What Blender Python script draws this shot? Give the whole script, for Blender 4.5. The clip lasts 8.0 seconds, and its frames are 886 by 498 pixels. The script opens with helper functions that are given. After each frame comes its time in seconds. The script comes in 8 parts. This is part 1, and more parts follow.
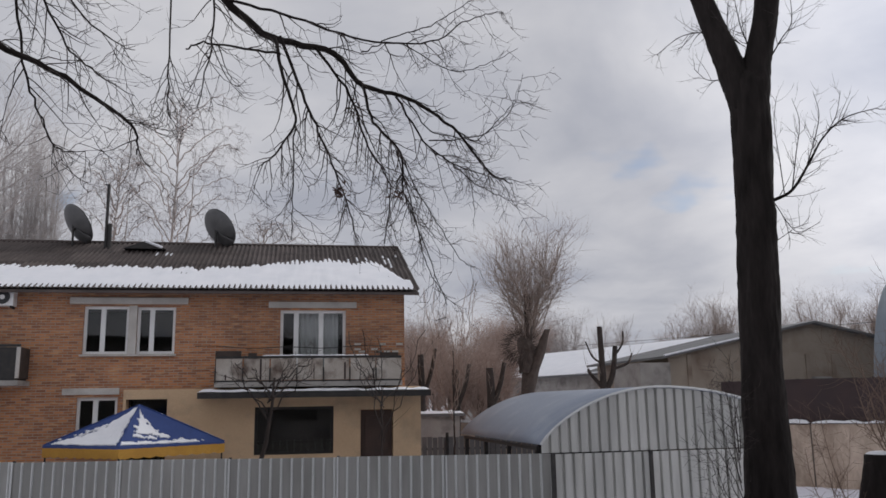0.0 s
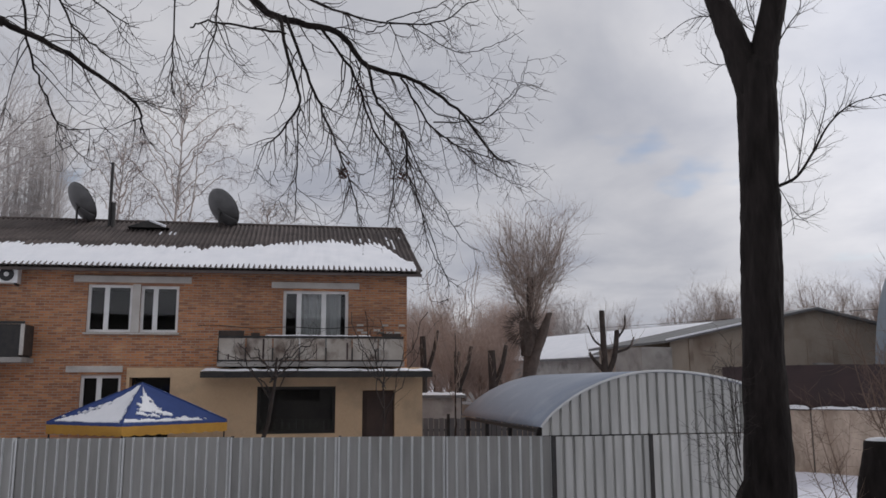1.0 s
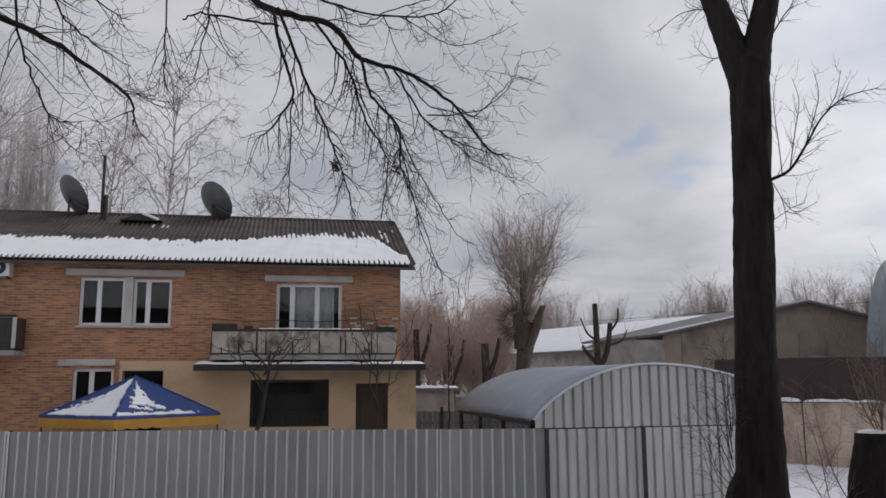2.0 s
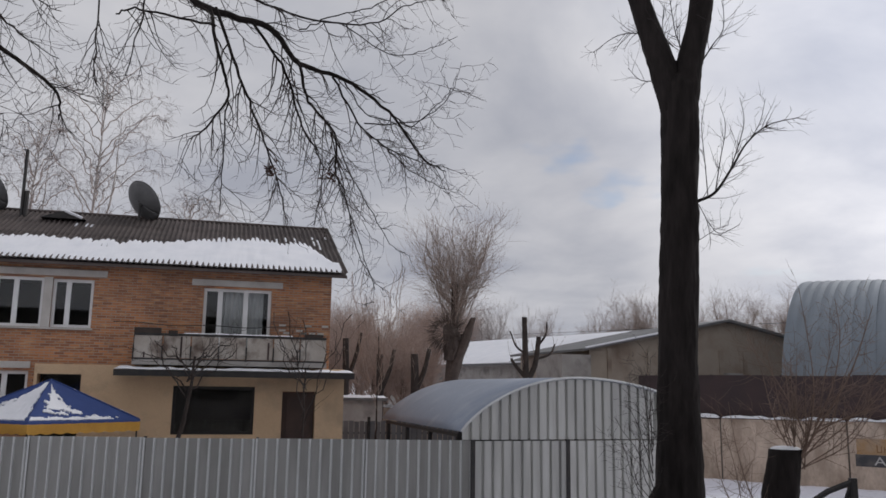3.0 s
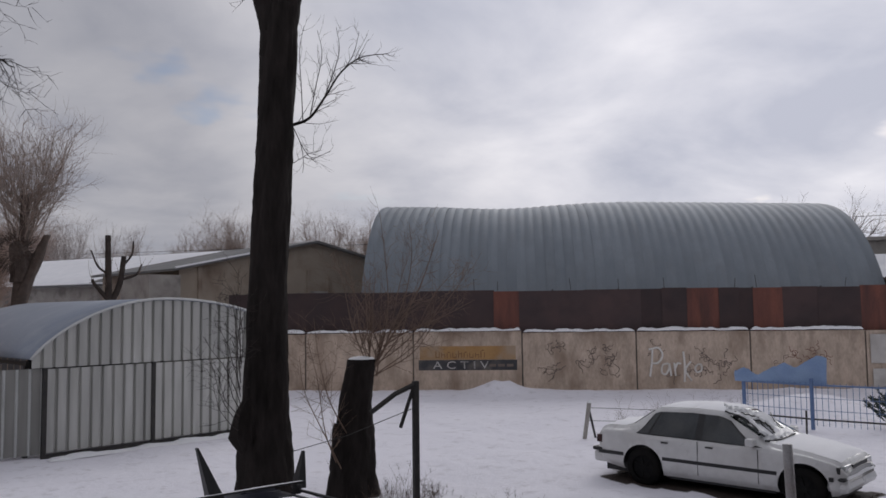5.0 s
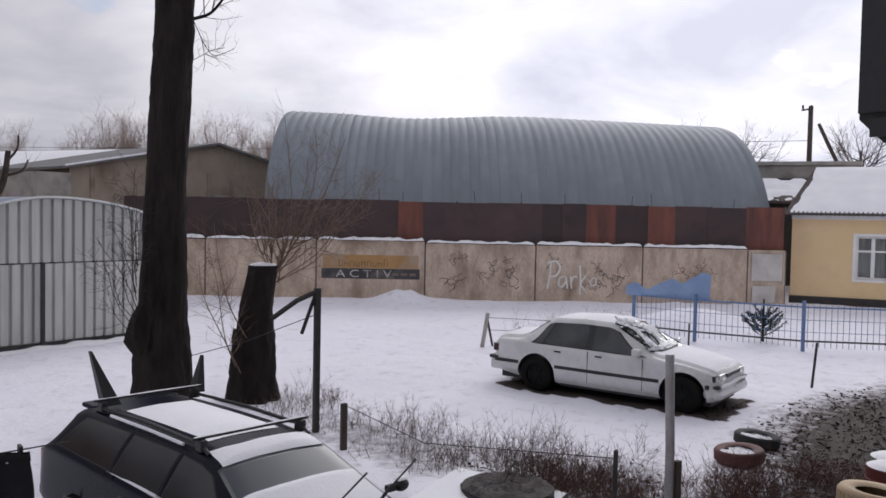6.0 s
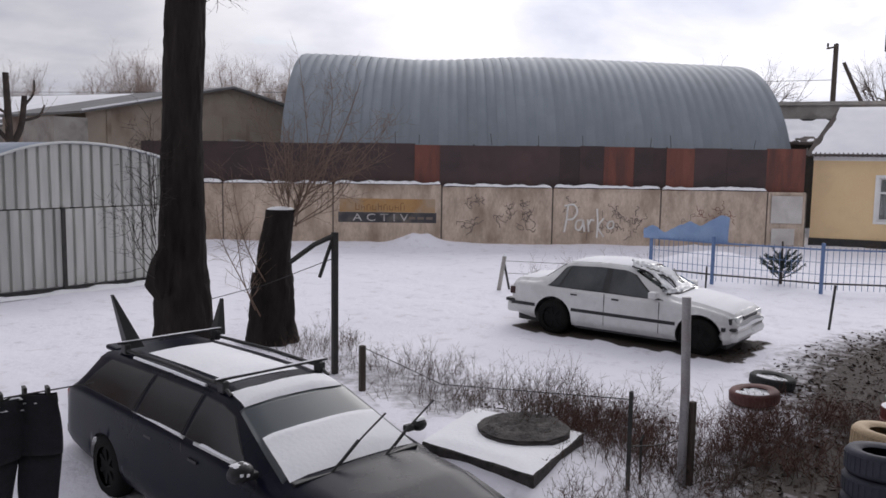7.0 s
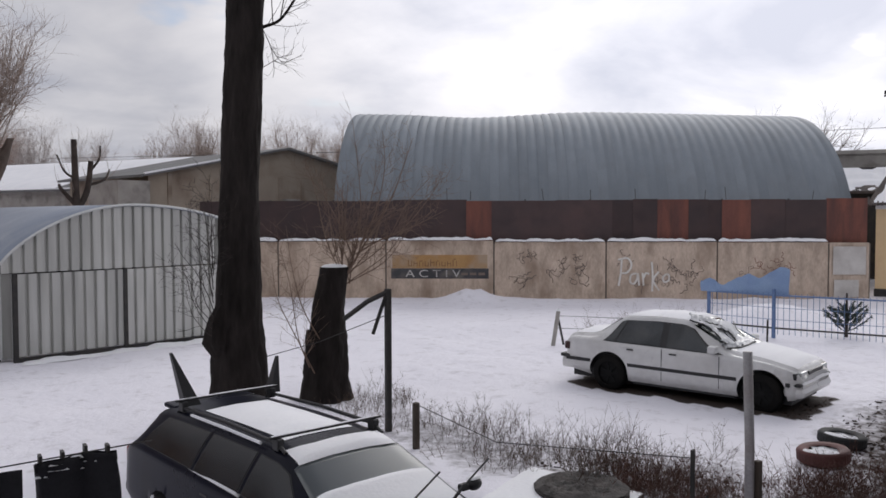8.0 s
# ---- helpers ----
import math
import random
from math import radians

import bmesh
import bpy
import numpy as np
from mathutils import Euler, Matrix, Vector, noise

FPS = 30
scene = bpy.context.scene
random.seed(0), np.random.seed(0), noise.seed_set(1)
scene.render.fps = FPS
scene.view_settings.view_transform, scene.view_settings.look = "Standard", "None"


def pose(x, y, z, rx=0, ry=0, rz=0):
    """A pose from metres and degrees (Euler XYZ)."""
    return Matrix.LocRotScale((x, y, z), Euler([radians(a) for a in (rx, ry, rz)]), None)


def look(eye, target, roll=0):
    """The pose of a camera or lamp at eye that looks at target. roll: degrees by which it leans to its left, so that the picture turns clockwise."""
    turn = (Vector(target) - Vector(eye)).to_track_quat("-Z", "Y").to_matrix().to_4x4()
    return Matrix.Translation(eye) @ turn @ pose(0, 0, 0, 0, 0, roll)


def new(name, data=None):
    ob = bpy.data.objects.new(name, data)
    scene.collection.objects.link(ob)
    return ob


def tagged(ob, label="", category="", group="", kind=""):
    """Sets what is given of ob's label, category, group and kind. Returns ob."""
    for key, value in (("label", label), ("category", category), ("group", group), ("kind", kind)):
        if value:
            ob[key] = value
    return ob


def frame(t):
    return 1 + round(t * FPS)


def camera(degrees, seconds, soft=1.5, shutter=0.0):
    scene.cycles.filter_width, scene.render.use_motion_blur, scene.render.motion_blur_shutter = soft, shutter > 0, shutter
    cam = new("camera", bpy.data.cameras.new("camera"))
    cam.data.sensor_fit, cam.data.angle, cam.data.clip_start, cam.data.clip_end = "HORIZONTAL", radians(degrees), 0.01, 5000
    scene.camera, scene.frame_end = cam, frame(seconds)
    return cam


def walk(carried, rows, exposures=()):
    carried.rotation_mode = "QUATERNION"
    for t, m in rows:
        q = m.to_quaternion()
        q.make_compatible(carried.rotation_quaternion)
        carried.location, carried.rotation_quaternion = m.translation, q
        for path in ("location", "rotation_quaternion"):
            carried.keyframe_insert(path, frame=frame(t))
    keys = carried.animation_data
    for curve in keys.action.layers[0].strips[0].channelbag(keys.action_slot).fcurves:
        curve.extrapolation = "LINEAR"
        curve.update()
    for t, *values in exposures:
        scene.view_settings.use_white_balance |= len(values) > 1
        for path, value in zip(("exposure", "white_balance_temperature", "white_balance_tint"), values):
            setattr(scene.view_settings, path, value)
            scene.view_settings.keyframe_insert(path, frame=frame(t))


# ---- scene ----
# ---- camera: turns where it stands, at an upstairs window ----
EYE = (0.0, 0.0, 3.15)
cam = camera(57.06, 8.0, soft=1.6)
TURNS = [
    (0, 100.67, 0.92, 0.17), (0.2, 100.42, 0.71, 0.52), (0.5, 100.37, 1.06, 1.32), (0.8, 99.72, 0.39, 0.92), (1, 99.42, 0.24, 0.28),
    (1.2, 99.21, 0.18, 0.14), (2.3, 98.93, 0.49, -0.66), (2.5, 99.73, 0.31, -1.97), (2.8, 99.74, -0.41, -3.50), (3, 99.68, -0.84, -5.13),
    (3.2, 99.92, -0.74, -7.19), (3.5, 100.67, -1.04, -11.21), (3.7, 99.03, -1.03, -14.79), (3.8, 99.42, -0.71, -16.91), (4, 100.70, -0.66, -19.41),
    (4.2, 99.48, -0.21, -22.31), (4.3, 99.98, -0.09, -23.26), (4.5, 99.49, 0.03, -25.48), (4.7, 97.18, -0.23, -27.04), (4.8, 95.81, -0.19, -28.28),
    (4.9, 94.63, 0.36, -30.69), (5, 94.12, 0.69, -33.13), (5.2, 91.89, -0.35, -36.29), (6.3, 85.68, -1.44, -40.26), (6.5, 83.62, -0.99, -39.65),
    (6.8, 83.61, -0.94, -39.16), (7, 83.83, -0.85, -38.66), (7.2, 85.02, -0.68, -38.89), (7.3, 86.03, -0.34, -38.57), (7.5, 87.88, -0.20, -37.52),
    (7.7, 87.52, -0.18, -36.46), (8, 87.72, 0.13, -35.04),
]
walk(cam, [(t, pose(*EYE, rx, ry, rz)) for t, rx, ry, rz in TURNS],
     exposures=[(0.0, 0.16, 6500, 10), (3.5, 0.08, 6500, 10), (4.5, -0.12, 6500, 11), (5.0, -0.2, 6500, 12), (5.2, -0.13, 6500, 12), (6.3, 0.38, 6500, 14), (7.2, 0.38, 6550, 12), (8.0, 0.31, 6600, 11)])

# ---- light: thin overcast, the sun veiled behind cloud beyond the hangar ----
SUN_AZ, SUN_EL = radians(58), radians(27)   # clockwise from +y
SUN_DIR = Vector((math.sin(SUN_AZ) * math.cos(SUN_EL), math.cos(SUN_AZ) * math.cos(SUN_EL), math.sin(SUN_EL)))
sun = new("sun", bpy.data.lights.new("sun", "SUN"))
sun.data.energy, sun.data.angle, sun.data.color = 1.05, radians(45), (1.0, 0.975, 0.95)
sun.matrix_world = look(SUN_DIR * 100, (0, 0, 0))


def build_world():
    world = bpy.data.worlds.new("sky")
    scene.world = world
    world.use_nodes = True
    nt = world.node_tree
    nt.nodes.clear()
    N, L = nt.nodes.new, nt.links.new
    out, bg = N("ShaderNodeOutputWorld"), N("ShaderNodeBackground")
    sky = N("ShaderNodeTexSky")
    sky.sky_type, sky.sun_disc = "NISHITA", False
    sky.sun_elevation, sky.sun_rotation = SUN_EL, SUN_AZ
    clear = N("ShaderNodeMix")
    clear.data_type, clear.blend_type = "RGBA", "MULTIPLY"
    clear.inputs[0].default_value = 1.0
    L(sky.outputs[0], clear.inputs[6])
    clear.inputs[7].default_value = (0.075, 0.075, 0.08, 1)
    tc = N("ShaderNodeTexCoord")
    sep = N("ShaderNodeSeparateXYZ")
    L(tc.outputs["Generated"], sep.inputs[0])
    # clouds lie on a flat layer overhead: divide by height
    zc = N("ShaderNodeMath"); zc.operation = "MAXIMUM"; zc.inputs[1].default_value = 0.0
    L(sep.outputs[2], zc.inputs[0])
    zz = N("ShaderNodeMath"); zz.operation = "ADD"; zz.inputs[1].default_value = 0.28
    L(zc.outputs[0], zz.inputs[0])
    flat = N("ShaderNodeVectorMath"); flat.operation = "DIVIDE"
    comb = N("ShaderNodeCombineXYZ")
    for i in range(3):
        L(zz.outputs[0], comb.inputs[i])
    L(tc.outputs["Generated"], flat.inputs[0]); L(comb.outputs[0], flat.inputs[1])
    n1 = N("ShaderNodeTexNoise"); n1.inputs["Scale"].default_value = 1.7; n1.inputs["Detail"].default_value = 6
    n1.inputs["Roughness"].default_value = 0.52; n1.inputs["Distortion"].default_value = 0.25
    L(flat.outputs[0], n1.inputs["Vector"])
    n2 = N("ShaderNodeTexNoise"); n2.inputs["Scale"].default_value = 2.6; n2.inputs["Detail"].default_value = 4
    off = N("ShaderNodeVectorMath"); off.operation = "ADD"; off.inputs[1].default_value = (3.1, 7.7, 0.4)
    L(flat.outputs[0], off.inputs[0]); L(off.outputs[0], n2.inputs["Vector"])
    # shade of the cloud: grey-blue bellies to white
    ramp = N("ShaderNodeValToRGB")
    ramp.color_ramp.elements[0].position, ramp.color_ramp.elements[0].color = 0.34, (0.335, 0.35, 0.405, 1)
    ramp.color_ramp.elements[1].position, ramp.color_ramp.elements[1].color = 0.66, (0.56, 0.558, 0.585, 1)
    L(n1.outputs[0], ramp.inputs[0])
    # brighter round the veiled sun
    dot = N("ShaderNodeVectorMath"); dot.operation = "DOT_PRODUCT"; dot.inputs[1].default_value = SUN_DIR
    L(tc.outputs["Generated"], dot.inputs[0])
    glow = N("ShaderNodeMapRange"); glow.interpolation_type = "SMOOTHSTEP"
    glow.inputs[1].default_value, glow.inputs[2].default_value = 0.70, 1.0
    glow.inputs[3].default_value, glow.inputs[4].default_value = 1.0, 1.85
    L(dot.outputs["Value"], glow.inputs[0])
    lit = N("ShaderNodeVectorMath"); lit.operation = "SCALE"
    L(ramp.outputs[0], lit.inputs[0]); L(glow.outputs[0], lit.inputs["Scale"])
    # rifts through which blue sky shows
    rift = N("ShaderNodeMapRange"); rift.interpolation_type = "SMOOTHSTEP"
    rift.inputs[1].default_value, rift.inputs[2].default_value = 0.36, 0.27
    rift.inputs[3].default_value, rift.inputs[4].default_value = 0.0, 0.6
    L(n2.outputs[0], rift.inputs[0])
    mix = N("ShaderNodeMix"); mix.data_type = "RGBA"
    L(rift.outputs[0], mix.inputs[0]); L(lit.outputs[0], mix.inputs[6]); L(clear.outputs[2], mix.inputs[7])
    L(mix.outputs[2], bg.inputs[0])
    bg.inputs[1].default_value = 1.0
    L(bg.outputs[0], out.inputs[0])


build_world()


# ---- materials ----
def surface(name, c1, c2, scale=4.0, rough=0.8, metal=0.0, bump=0.2, fine=60.0, blotch=0.5, stain=None, stain_scale=1.3,
            stain_amount=0.5, stretch=(1, 1, 1), random=0.0, coat=0.0, spec=0.5):
    """A material of two colours mixed at two scales, with an optional stain, grain in the relief and a varied gloss."""
    m = bpy.data.materials.new(name)
    m.use_nodes = True
    nt = m.node_tree
    N, L = nt.nodes.new, nt.links.new
    bsdf = nt.nodes["Principled BSDF"]
    tc, mp = N("ShaderNodeTexCoord"), N("ShaderNodeMapping")
    mp.inputs["Scale"].default_value = stretch
    L(tc.outputs["Object"], mp.inputs[0])
    info = N("ShaderNodeObjectInfo")
    w = N("ShaderNodeMath"); w.operation = "MULTIPLY"; w.inputs[1].default_value = 37.0
    L(info.outputs["Random"], w.inputs[0])

    def tex(sc, detail):
        n = N("ShaderNodeTexNoise"); n.noise_dimensions = "4D"
        n.inputs["Scale"].default_value, n.inputs["Detail"].default_value = sc, detail
        L(mp.outputs[0], n.inputs["Vector"]); L(w.outputs[0], n.inputs["W"])
        return n
    big, small = tex(scale, 5), tex(fine, 4)
    r = N("ShaderNodeMapRange"); r.inputs[1].default_value, r.inputs[2].default_value = 0.5 - blotch * 0.4, 0.5 + blotch * 0.4
    L(big.outputs[0], r.inputs[0])
    mix = N("ShaderNodeMix"); mix.data_type = "RGBA"
    mix.inputs[6].default_value, mix.inputs[7].default_value = (*c1, 1), (*c2, 1)
    L(r.outputs[0], mix.inputs[0])
    col = mix.outputs[2]
    grain = N("ShaderNodeMix"); grain.data_type, grain.blend_type = "RGBA", "OVERLAY"
    grain.inputs[0].default_value = 0.35
    L(col, grain.inputs[6]); L(small.outputs[0], grain.inputs[7])
    col = grain.outputs[2]
    if stain:
        s = tex(stain_scale, 6)
        sr = N("ShaderNodeMapRange"); sr.inputs[1].default_value, sr.inputs[2].default_value = 0.5, 0.68
        sr.inputs[4].default_value = stain_amount
        L(s.outputs[0], sr.inputs[0])
        sm = N("ShaderNodeMix"); sm.data_type = "RGBA"; sm.inputs[7].default_value = (*stain, 1)
        L(sr.outputs[0], sm.inputs[0]); L(col, sm.inputs[6])
        col = sm.outputs[2]
    if random:
        hv = N("ShaderNodeHueSaturation")
        rv = N("ShaderNodeMapRange"); rv.inputs[3].default_value, rv.inputs[4].default_value = 1 - random, 1 + random
        L(info.outputs["Random"], rv.inputs[0]); L(rv.outputs[0], hv.inputs["Value"]); L(col, hv.inputs["Color"])
        col = hv.outputs[0]
    L(col, bsdf.inputs["Base Color"])
    rr = N("ShaderNodeMapRange"); rr.inputs[3].default_value, rr.inputs[4].default_value = max(rough - 0.12, 0.02), min(rough + 0.12, 1)
    L(big.outputs[0], rr.inputs[0]); L(rr.outputs[0], bsdf.inputs["Roughness"])
    bsdf.inputs["Metallic"].default_value = metal
    bsdf.inputs["Specular IOR Level"].default_value = spec
    bsdf.inputs["Coat Weight"].default_value = coat
    if bump:
        b = N("ShaderNodeBump"); b.inputs["Strength"].default_value = bump; b.inputs["Distance"].default_value = 0.02
        L(small.outputs[0], b.inputs["Height"]); L(b.outputs[0], bsdf.inputs["Normal"])
    return m


def glass_material(name, tint=(0.9, 0.93, 0.95), rough=0.02):
    m = bpy.data.materials.new(name)
    m.use_nodes = True
    b = m.node_tree.nodes["Principled BSDF"]
    b.inputs["Base Color"].default_value = (*tint, 1)
    b.inputs["Transmission Weight"].default_value, b.inputs["Roughness"].default_value, b.inputs["IOR"].default_value = 1.0, rough, 1.45
    return m


def brick_material():
    """Common red brick laid in courses, 25 x 7.5 cm, sooty and patched."""
    m = bpy.data.materials.new("brick")
    m.use_nodes = True
    nt = m.node_tree
    N, L = nt.nodes.new, nt.links.new
    bsdf = nt.nodes["Principled BSDF"]
    tc, sep, comb = N("ShaderNodeTexCoord"), N("ShaderNodeSeparateXYZ"), N("ShaderNodeCombineXYZ")
    L(tc.outputs["Object"], sep.inputs[0])
    add = N("ShaderNodeMath"); L(sep.outputs[0], add.inputs[0]); L(sep.outputs[1], add.inputs[1])
    L(add.outputs[0], comb.inputs[0]); L(sep.outputs[2], comb.inputs[1])
    br = N("ShaderNodeTexBrick")
    br.inputs["Scale"].default_value = 1.0
    br.inputs["Brick Width"].default_value, br.inputs["Row Height"].default_value, br.inputs["Mortar Size"].default_value = 0.26, 0.077, 0.009
    br.inputs["Color1"].default_value, br.inputs["Color2"].default_value = (0.6, 0.26, 0.115, 1), (0.29, 0.118, 0.064, 1)
    br.inputs["Mortar"].default_value = (0.4, 0.34, 0.28, 1)
    br.inputs["Bias"].default_value = -0.1
    L(comb.outputs[0], br.inputs["Vector"])
    big = N("ShaderNodeTexNoise"); big.inputs["Scale"].default_value, big.inputs["Detail"].default_value = 0.42, 8
    L(tc.outputs["Object"], big.inputs["Vector"])
    r = N("ShaderNodeMapRange"); r.inputs[1].default_value, r.inputs[2].default_value, r.inputs[4].default_value = 0.4, 0.66, 0.62
    L(big.outputs[0], r.inputs[0])
    soot = N("ShaderNodeMix"); soot.data_type = "RGBA"; soot.inputs[7].default_value = (0.15, 0.085, 0.06, 1)
    L(r.outputs[0], soot.inputs[0]); L(br.outputs[0], soot.inputs[6])
    # pale rubbed and salt-bloomed courses
    pale = N("ShaderNodeTexNoise"); pale.inputs["Scale"].default_value, pale.inputs["Detail"].default_value = 3.0, 5
    mp = N("ShaderNodeMapping"); mp.inputs["Scale"].default_value = (0.8, 0.8, 5.5)
    L(tc.outputs["Object"], mp.inputs[0]); L(mp.outputs[0], pale.inputs["Vector"])
    pr = N("ShaderNodeMapRange"); pr.inputs[1].default_value, pr.inputs[2].default_value, pr.inputs[4].default_value = 0.54, 0.68, 0.62
    L(pale.outputs[0], pr.inputs[0])
    pm = N("ShaderNodeMix"); pm.data_type = "RGBA"; pm.inputs[7].default_value = (0.64, 0.4, 0.22, 1)
    L(pr.outputs[0], pm.inputs[0]); L(soot.outputs[2], pm.inputs[6])
    L(pm.outputs[2], bsdf.inputs["Base Color"])
    bsdf.inputs["Roughness"].default_value = 0.9
    b = N("ShaderNodeBump"); b.inputs["Strength"].default_value, b.inputs["Distance"].default_value = 0.6, 0.01
    b.invert = True
    L(br.outputs["Fac"], b.inputs["Height"]); L(b.outputs[0], bsdf.inputs["Normal"])
    return m


def ground_material():
    """Trodden snow over dark soil; the mesh tells where the soil lies bare."""
    m = bpy.data.materials.new("snowy_ground")
    m.use_nodes = True
    nt = m.node_tree
    N, L = nt.nodes.new, nt.links.new
    bsdf = nt.nodes["Principled BSDF"]
    tc = N("ShaderNodeTexCoord")

    def tex(sc, det, rough=0.55):
        n = N("ShaderNodeTexNoise"); n.inputs["Scale"].default_value, n.inputs["Detail"].default_value = sc, det
        n.inputs["Roughness"].default_value = rough
        L(tc.outputs["Object"], n.inputs["Vector"])
        return n
    big, mid, fine = tex(0.5, 5), tex(5.0, 8, 0.65), tex(40.0, 5)
    snow = N("ShaderNodeMix"); snow.data_type = "RGBA"
    snow.inputs[6].default_value, snow.inputs[7].default_value = (0.81, 0.80, 0.87, 1), (0.91, 0.9, 0.955, 1)
    L(big.outputs[0], snow.inputs[0])
    soil = N("ShaderNodeMix"); soil.data_type = "RGBA"
    soil.inputs[6].default_value, soil.inputs[7].default_value = (0.016, 0.011, 0.009, 1), (0.066, 0.046, 0.038, 1)
    L(fine.outputs[0], soil.inputs[0])
    att = N("ShaderNodeAttribute"); att.attribute_name = "bare"
    add = N("ShaderNodeMath"); add.operation = "ADD"
    L(att.outputs["Fac"], add.inputs[0])
    m2 = N("ShaderNodeMath"); m2.operation = "MULTIPLY_ADD"; m2.inputs[1].default_value, m2.inputs[2].default_value = 1.15, -0.575
    L(mid.outputs[0], m2.inputs[0]); L(m2.outputs[0], add.inputs[1])
    thr = N("ShaderNodeMapRange"); thr.inputs[1].default_value, thr.inputs[2].default_value = 0.3, 0.85
    L(add.outputs[0], thr.inputs[0])
    # trodden grey patches and dark specks in the snow
    sp = tex(2.2, 9, 0.72)
    spr = N("ShaderNodeMapRange"); spr.inputs[1].default_value, spr.inputs[2].default_value, spr.inputs[4].default_value = 0.54, 0.76, 0.6
    L(sp.outputs[0], spr.inputs[0])
    dirty = N("ShaderNodeMix"); dirty.data_type = "RGBA"; dirty.inputs[7].default_value = (0.36, 0.34, 0.35, 1)
    L(spr.outputs[0], dirty.inputs[0]); L(snow.outputs[2], dirty.inputs[6])
    mix = N("ShaderNodeMix"); mix.data_type = "RGBA"
    L(thr.outputs[0], mix.inputs[0]); L(dirty.outputs[2], mix.inputs[6]); L(soil.outputs[2], mix.inputs[7])
    L(mix.outputs[2], bsdf.inputs["Base Color"])
    bsdf.inputs["Roughness"].default_value = 0.85
    b1 = N("ShaderNodeBump"); b1.inputs["Strength"].default_value, b1.inputs["Distance"].default_value = 0.75, 0.05
    L(mid.outputs[0], b1.inputs["Height"])
    b2 = N("ShaderNodeBump"); b2.inputs["Strength"].default_value, b2.inputs["Distance"].default_value = 0.3, 0.01
    L(fine.outputs[0], b2.inputs["Height"]); L(b1.outputs[0], b2.inputs["Normal"]); L(b2.outputs[0], bsdf.inputs["Normal"])
    return m


SNOW = surface("snow", (0.84, 0.85, 0.88), (0.92, 0.92, 0.94), 1.5, 0.85, bump=0.25, fine=25)
GROUND = ground_material()
BRICK = brick_material()
SLATE = surface("old_asbestos_slate", (0.06, 0.047, 0.043), (0.12, 0.097, 0.089), 1.2, 0.95, bump=0.3, stain=(0.045, 0.038, 0.035), random=0.15)
PLASTER = surface("ochre_plaster", (0.6, 0.42, 0.26), (0.68, 0.49, 0.31), 0.9, 0.92, bump=0.15, stain=(0.33, 0.25, 0.18), stain_amount=0.5)
YELLOW = surface("yellow_limewash", (0.74, 0.54, 0.30), (0.80, 0.60, 0.36), 0.6, 0.9, bump=0.1, stain=(0.62, 0.46, 0.28), stain_amount=0.4)
CONCRETE = surface("weathered_concrete", (0.42, 0.335, 0.265), (0.58, 0.47, 0.38), 2.3, 0.93, bump=0.6, fine=15, blotch=0.35, stain=(0.25, 0.18, 0.13), stain_scale=1.3, stain_amount=0.8, stretch=(1, 1, 0.45), random=0.08)
GREY_CONCRETE = surface("grey_concrete", (0.3, 0.28, 0.26), (0.42, 0.4, 0.37), 1.5, 0.93, bump=0.3, stain=(0.14, 0.13, 0.12), stain_amount=0.7)
WHITE_PAINT = surface("white_paint", (0.78, 0.78, 0.77), (0.85, 0.85, 0.84), 2.0, 0.55, bump=0.05, stain=(0.5, 0.48, 0.44), stain_amount=0.3)
LINTEL = surface("lintel_concrete", (0.5, 0.47, 0.43), (0.62, 0.59, 0.55), 2.0, 0.9, bump=0.2, stain=(0.3, 0.27, 0.24))
GALV = surface("galvanised_sheet", (0.45, 0.45, 0.425), (0.56, 0.56, 0.53), 2.0, 0.48, 0.45, bump=0.03, fine=5, stain=(0.34, 0.345, 0.33), stain_amount=0.5, stretch=(1, 1, 0.12), random=0.06)
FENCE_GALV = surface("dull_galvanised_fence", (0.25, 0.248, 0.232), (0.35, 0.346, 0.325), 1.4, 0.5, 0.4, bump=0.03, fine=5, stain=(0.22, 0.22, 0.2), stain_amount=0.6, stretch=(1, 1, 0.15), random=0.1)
HANGAR_STEEL = surface("zinc_hangar_steel", (0.185, 0.215, 0.245), (0.245, 0.277, 0.308), 0.5, 0.6, 0.18, bump=0.06, stain=(0.2, 0.22, 0.24), stain_amount=0.5, random=0.07)
RUST = surface("rust_dark_sheet", (0.048, 0.034, 0.035), (0.078, 0.05, 0.048), 1.0, 0.8, 0.1, bump=0.15, stain=(0.035, 0.025, 0.026), random=0.25)
RED_RUST = surface("red_rust_sheet", (0.12, 0.05, 0.042), (0.22, 0.085, 0.06), 3.0, 0.85, 0.1, bump=0.15, stain=(0.08, 0.042, 0.038), stain_scale=2.5, stain_amount=0.8, stretch=(1, 1, 0.2))
DARK_STEEL = surface("dark_steel", (0.03, 0.03, 0.032), (0.06, 0.055, 0.05), 6, 0.6, 0.4, bump=0.1)
BARK = surface("dark_bark", (0.015, 0.0125, 0.0115), (0.036, 0.03, 0.028), 7, 0.97, bump=1.0, fine=26, stretch=(1, 1, 0.22), spec=0.15)
TWIG = surface("twig_bark", (0.025, 0.019, 0.017), (0.055, 0.04, 0.034), 8, 0.9, bump=0)
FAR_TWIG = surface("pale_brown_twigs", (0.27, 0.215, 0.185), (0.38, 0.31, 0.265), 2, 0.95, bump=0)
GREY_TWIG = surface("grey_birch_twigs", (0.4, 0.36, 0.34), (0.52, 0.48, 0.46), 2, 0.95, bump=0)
GLASS = glass_material("window_glass")
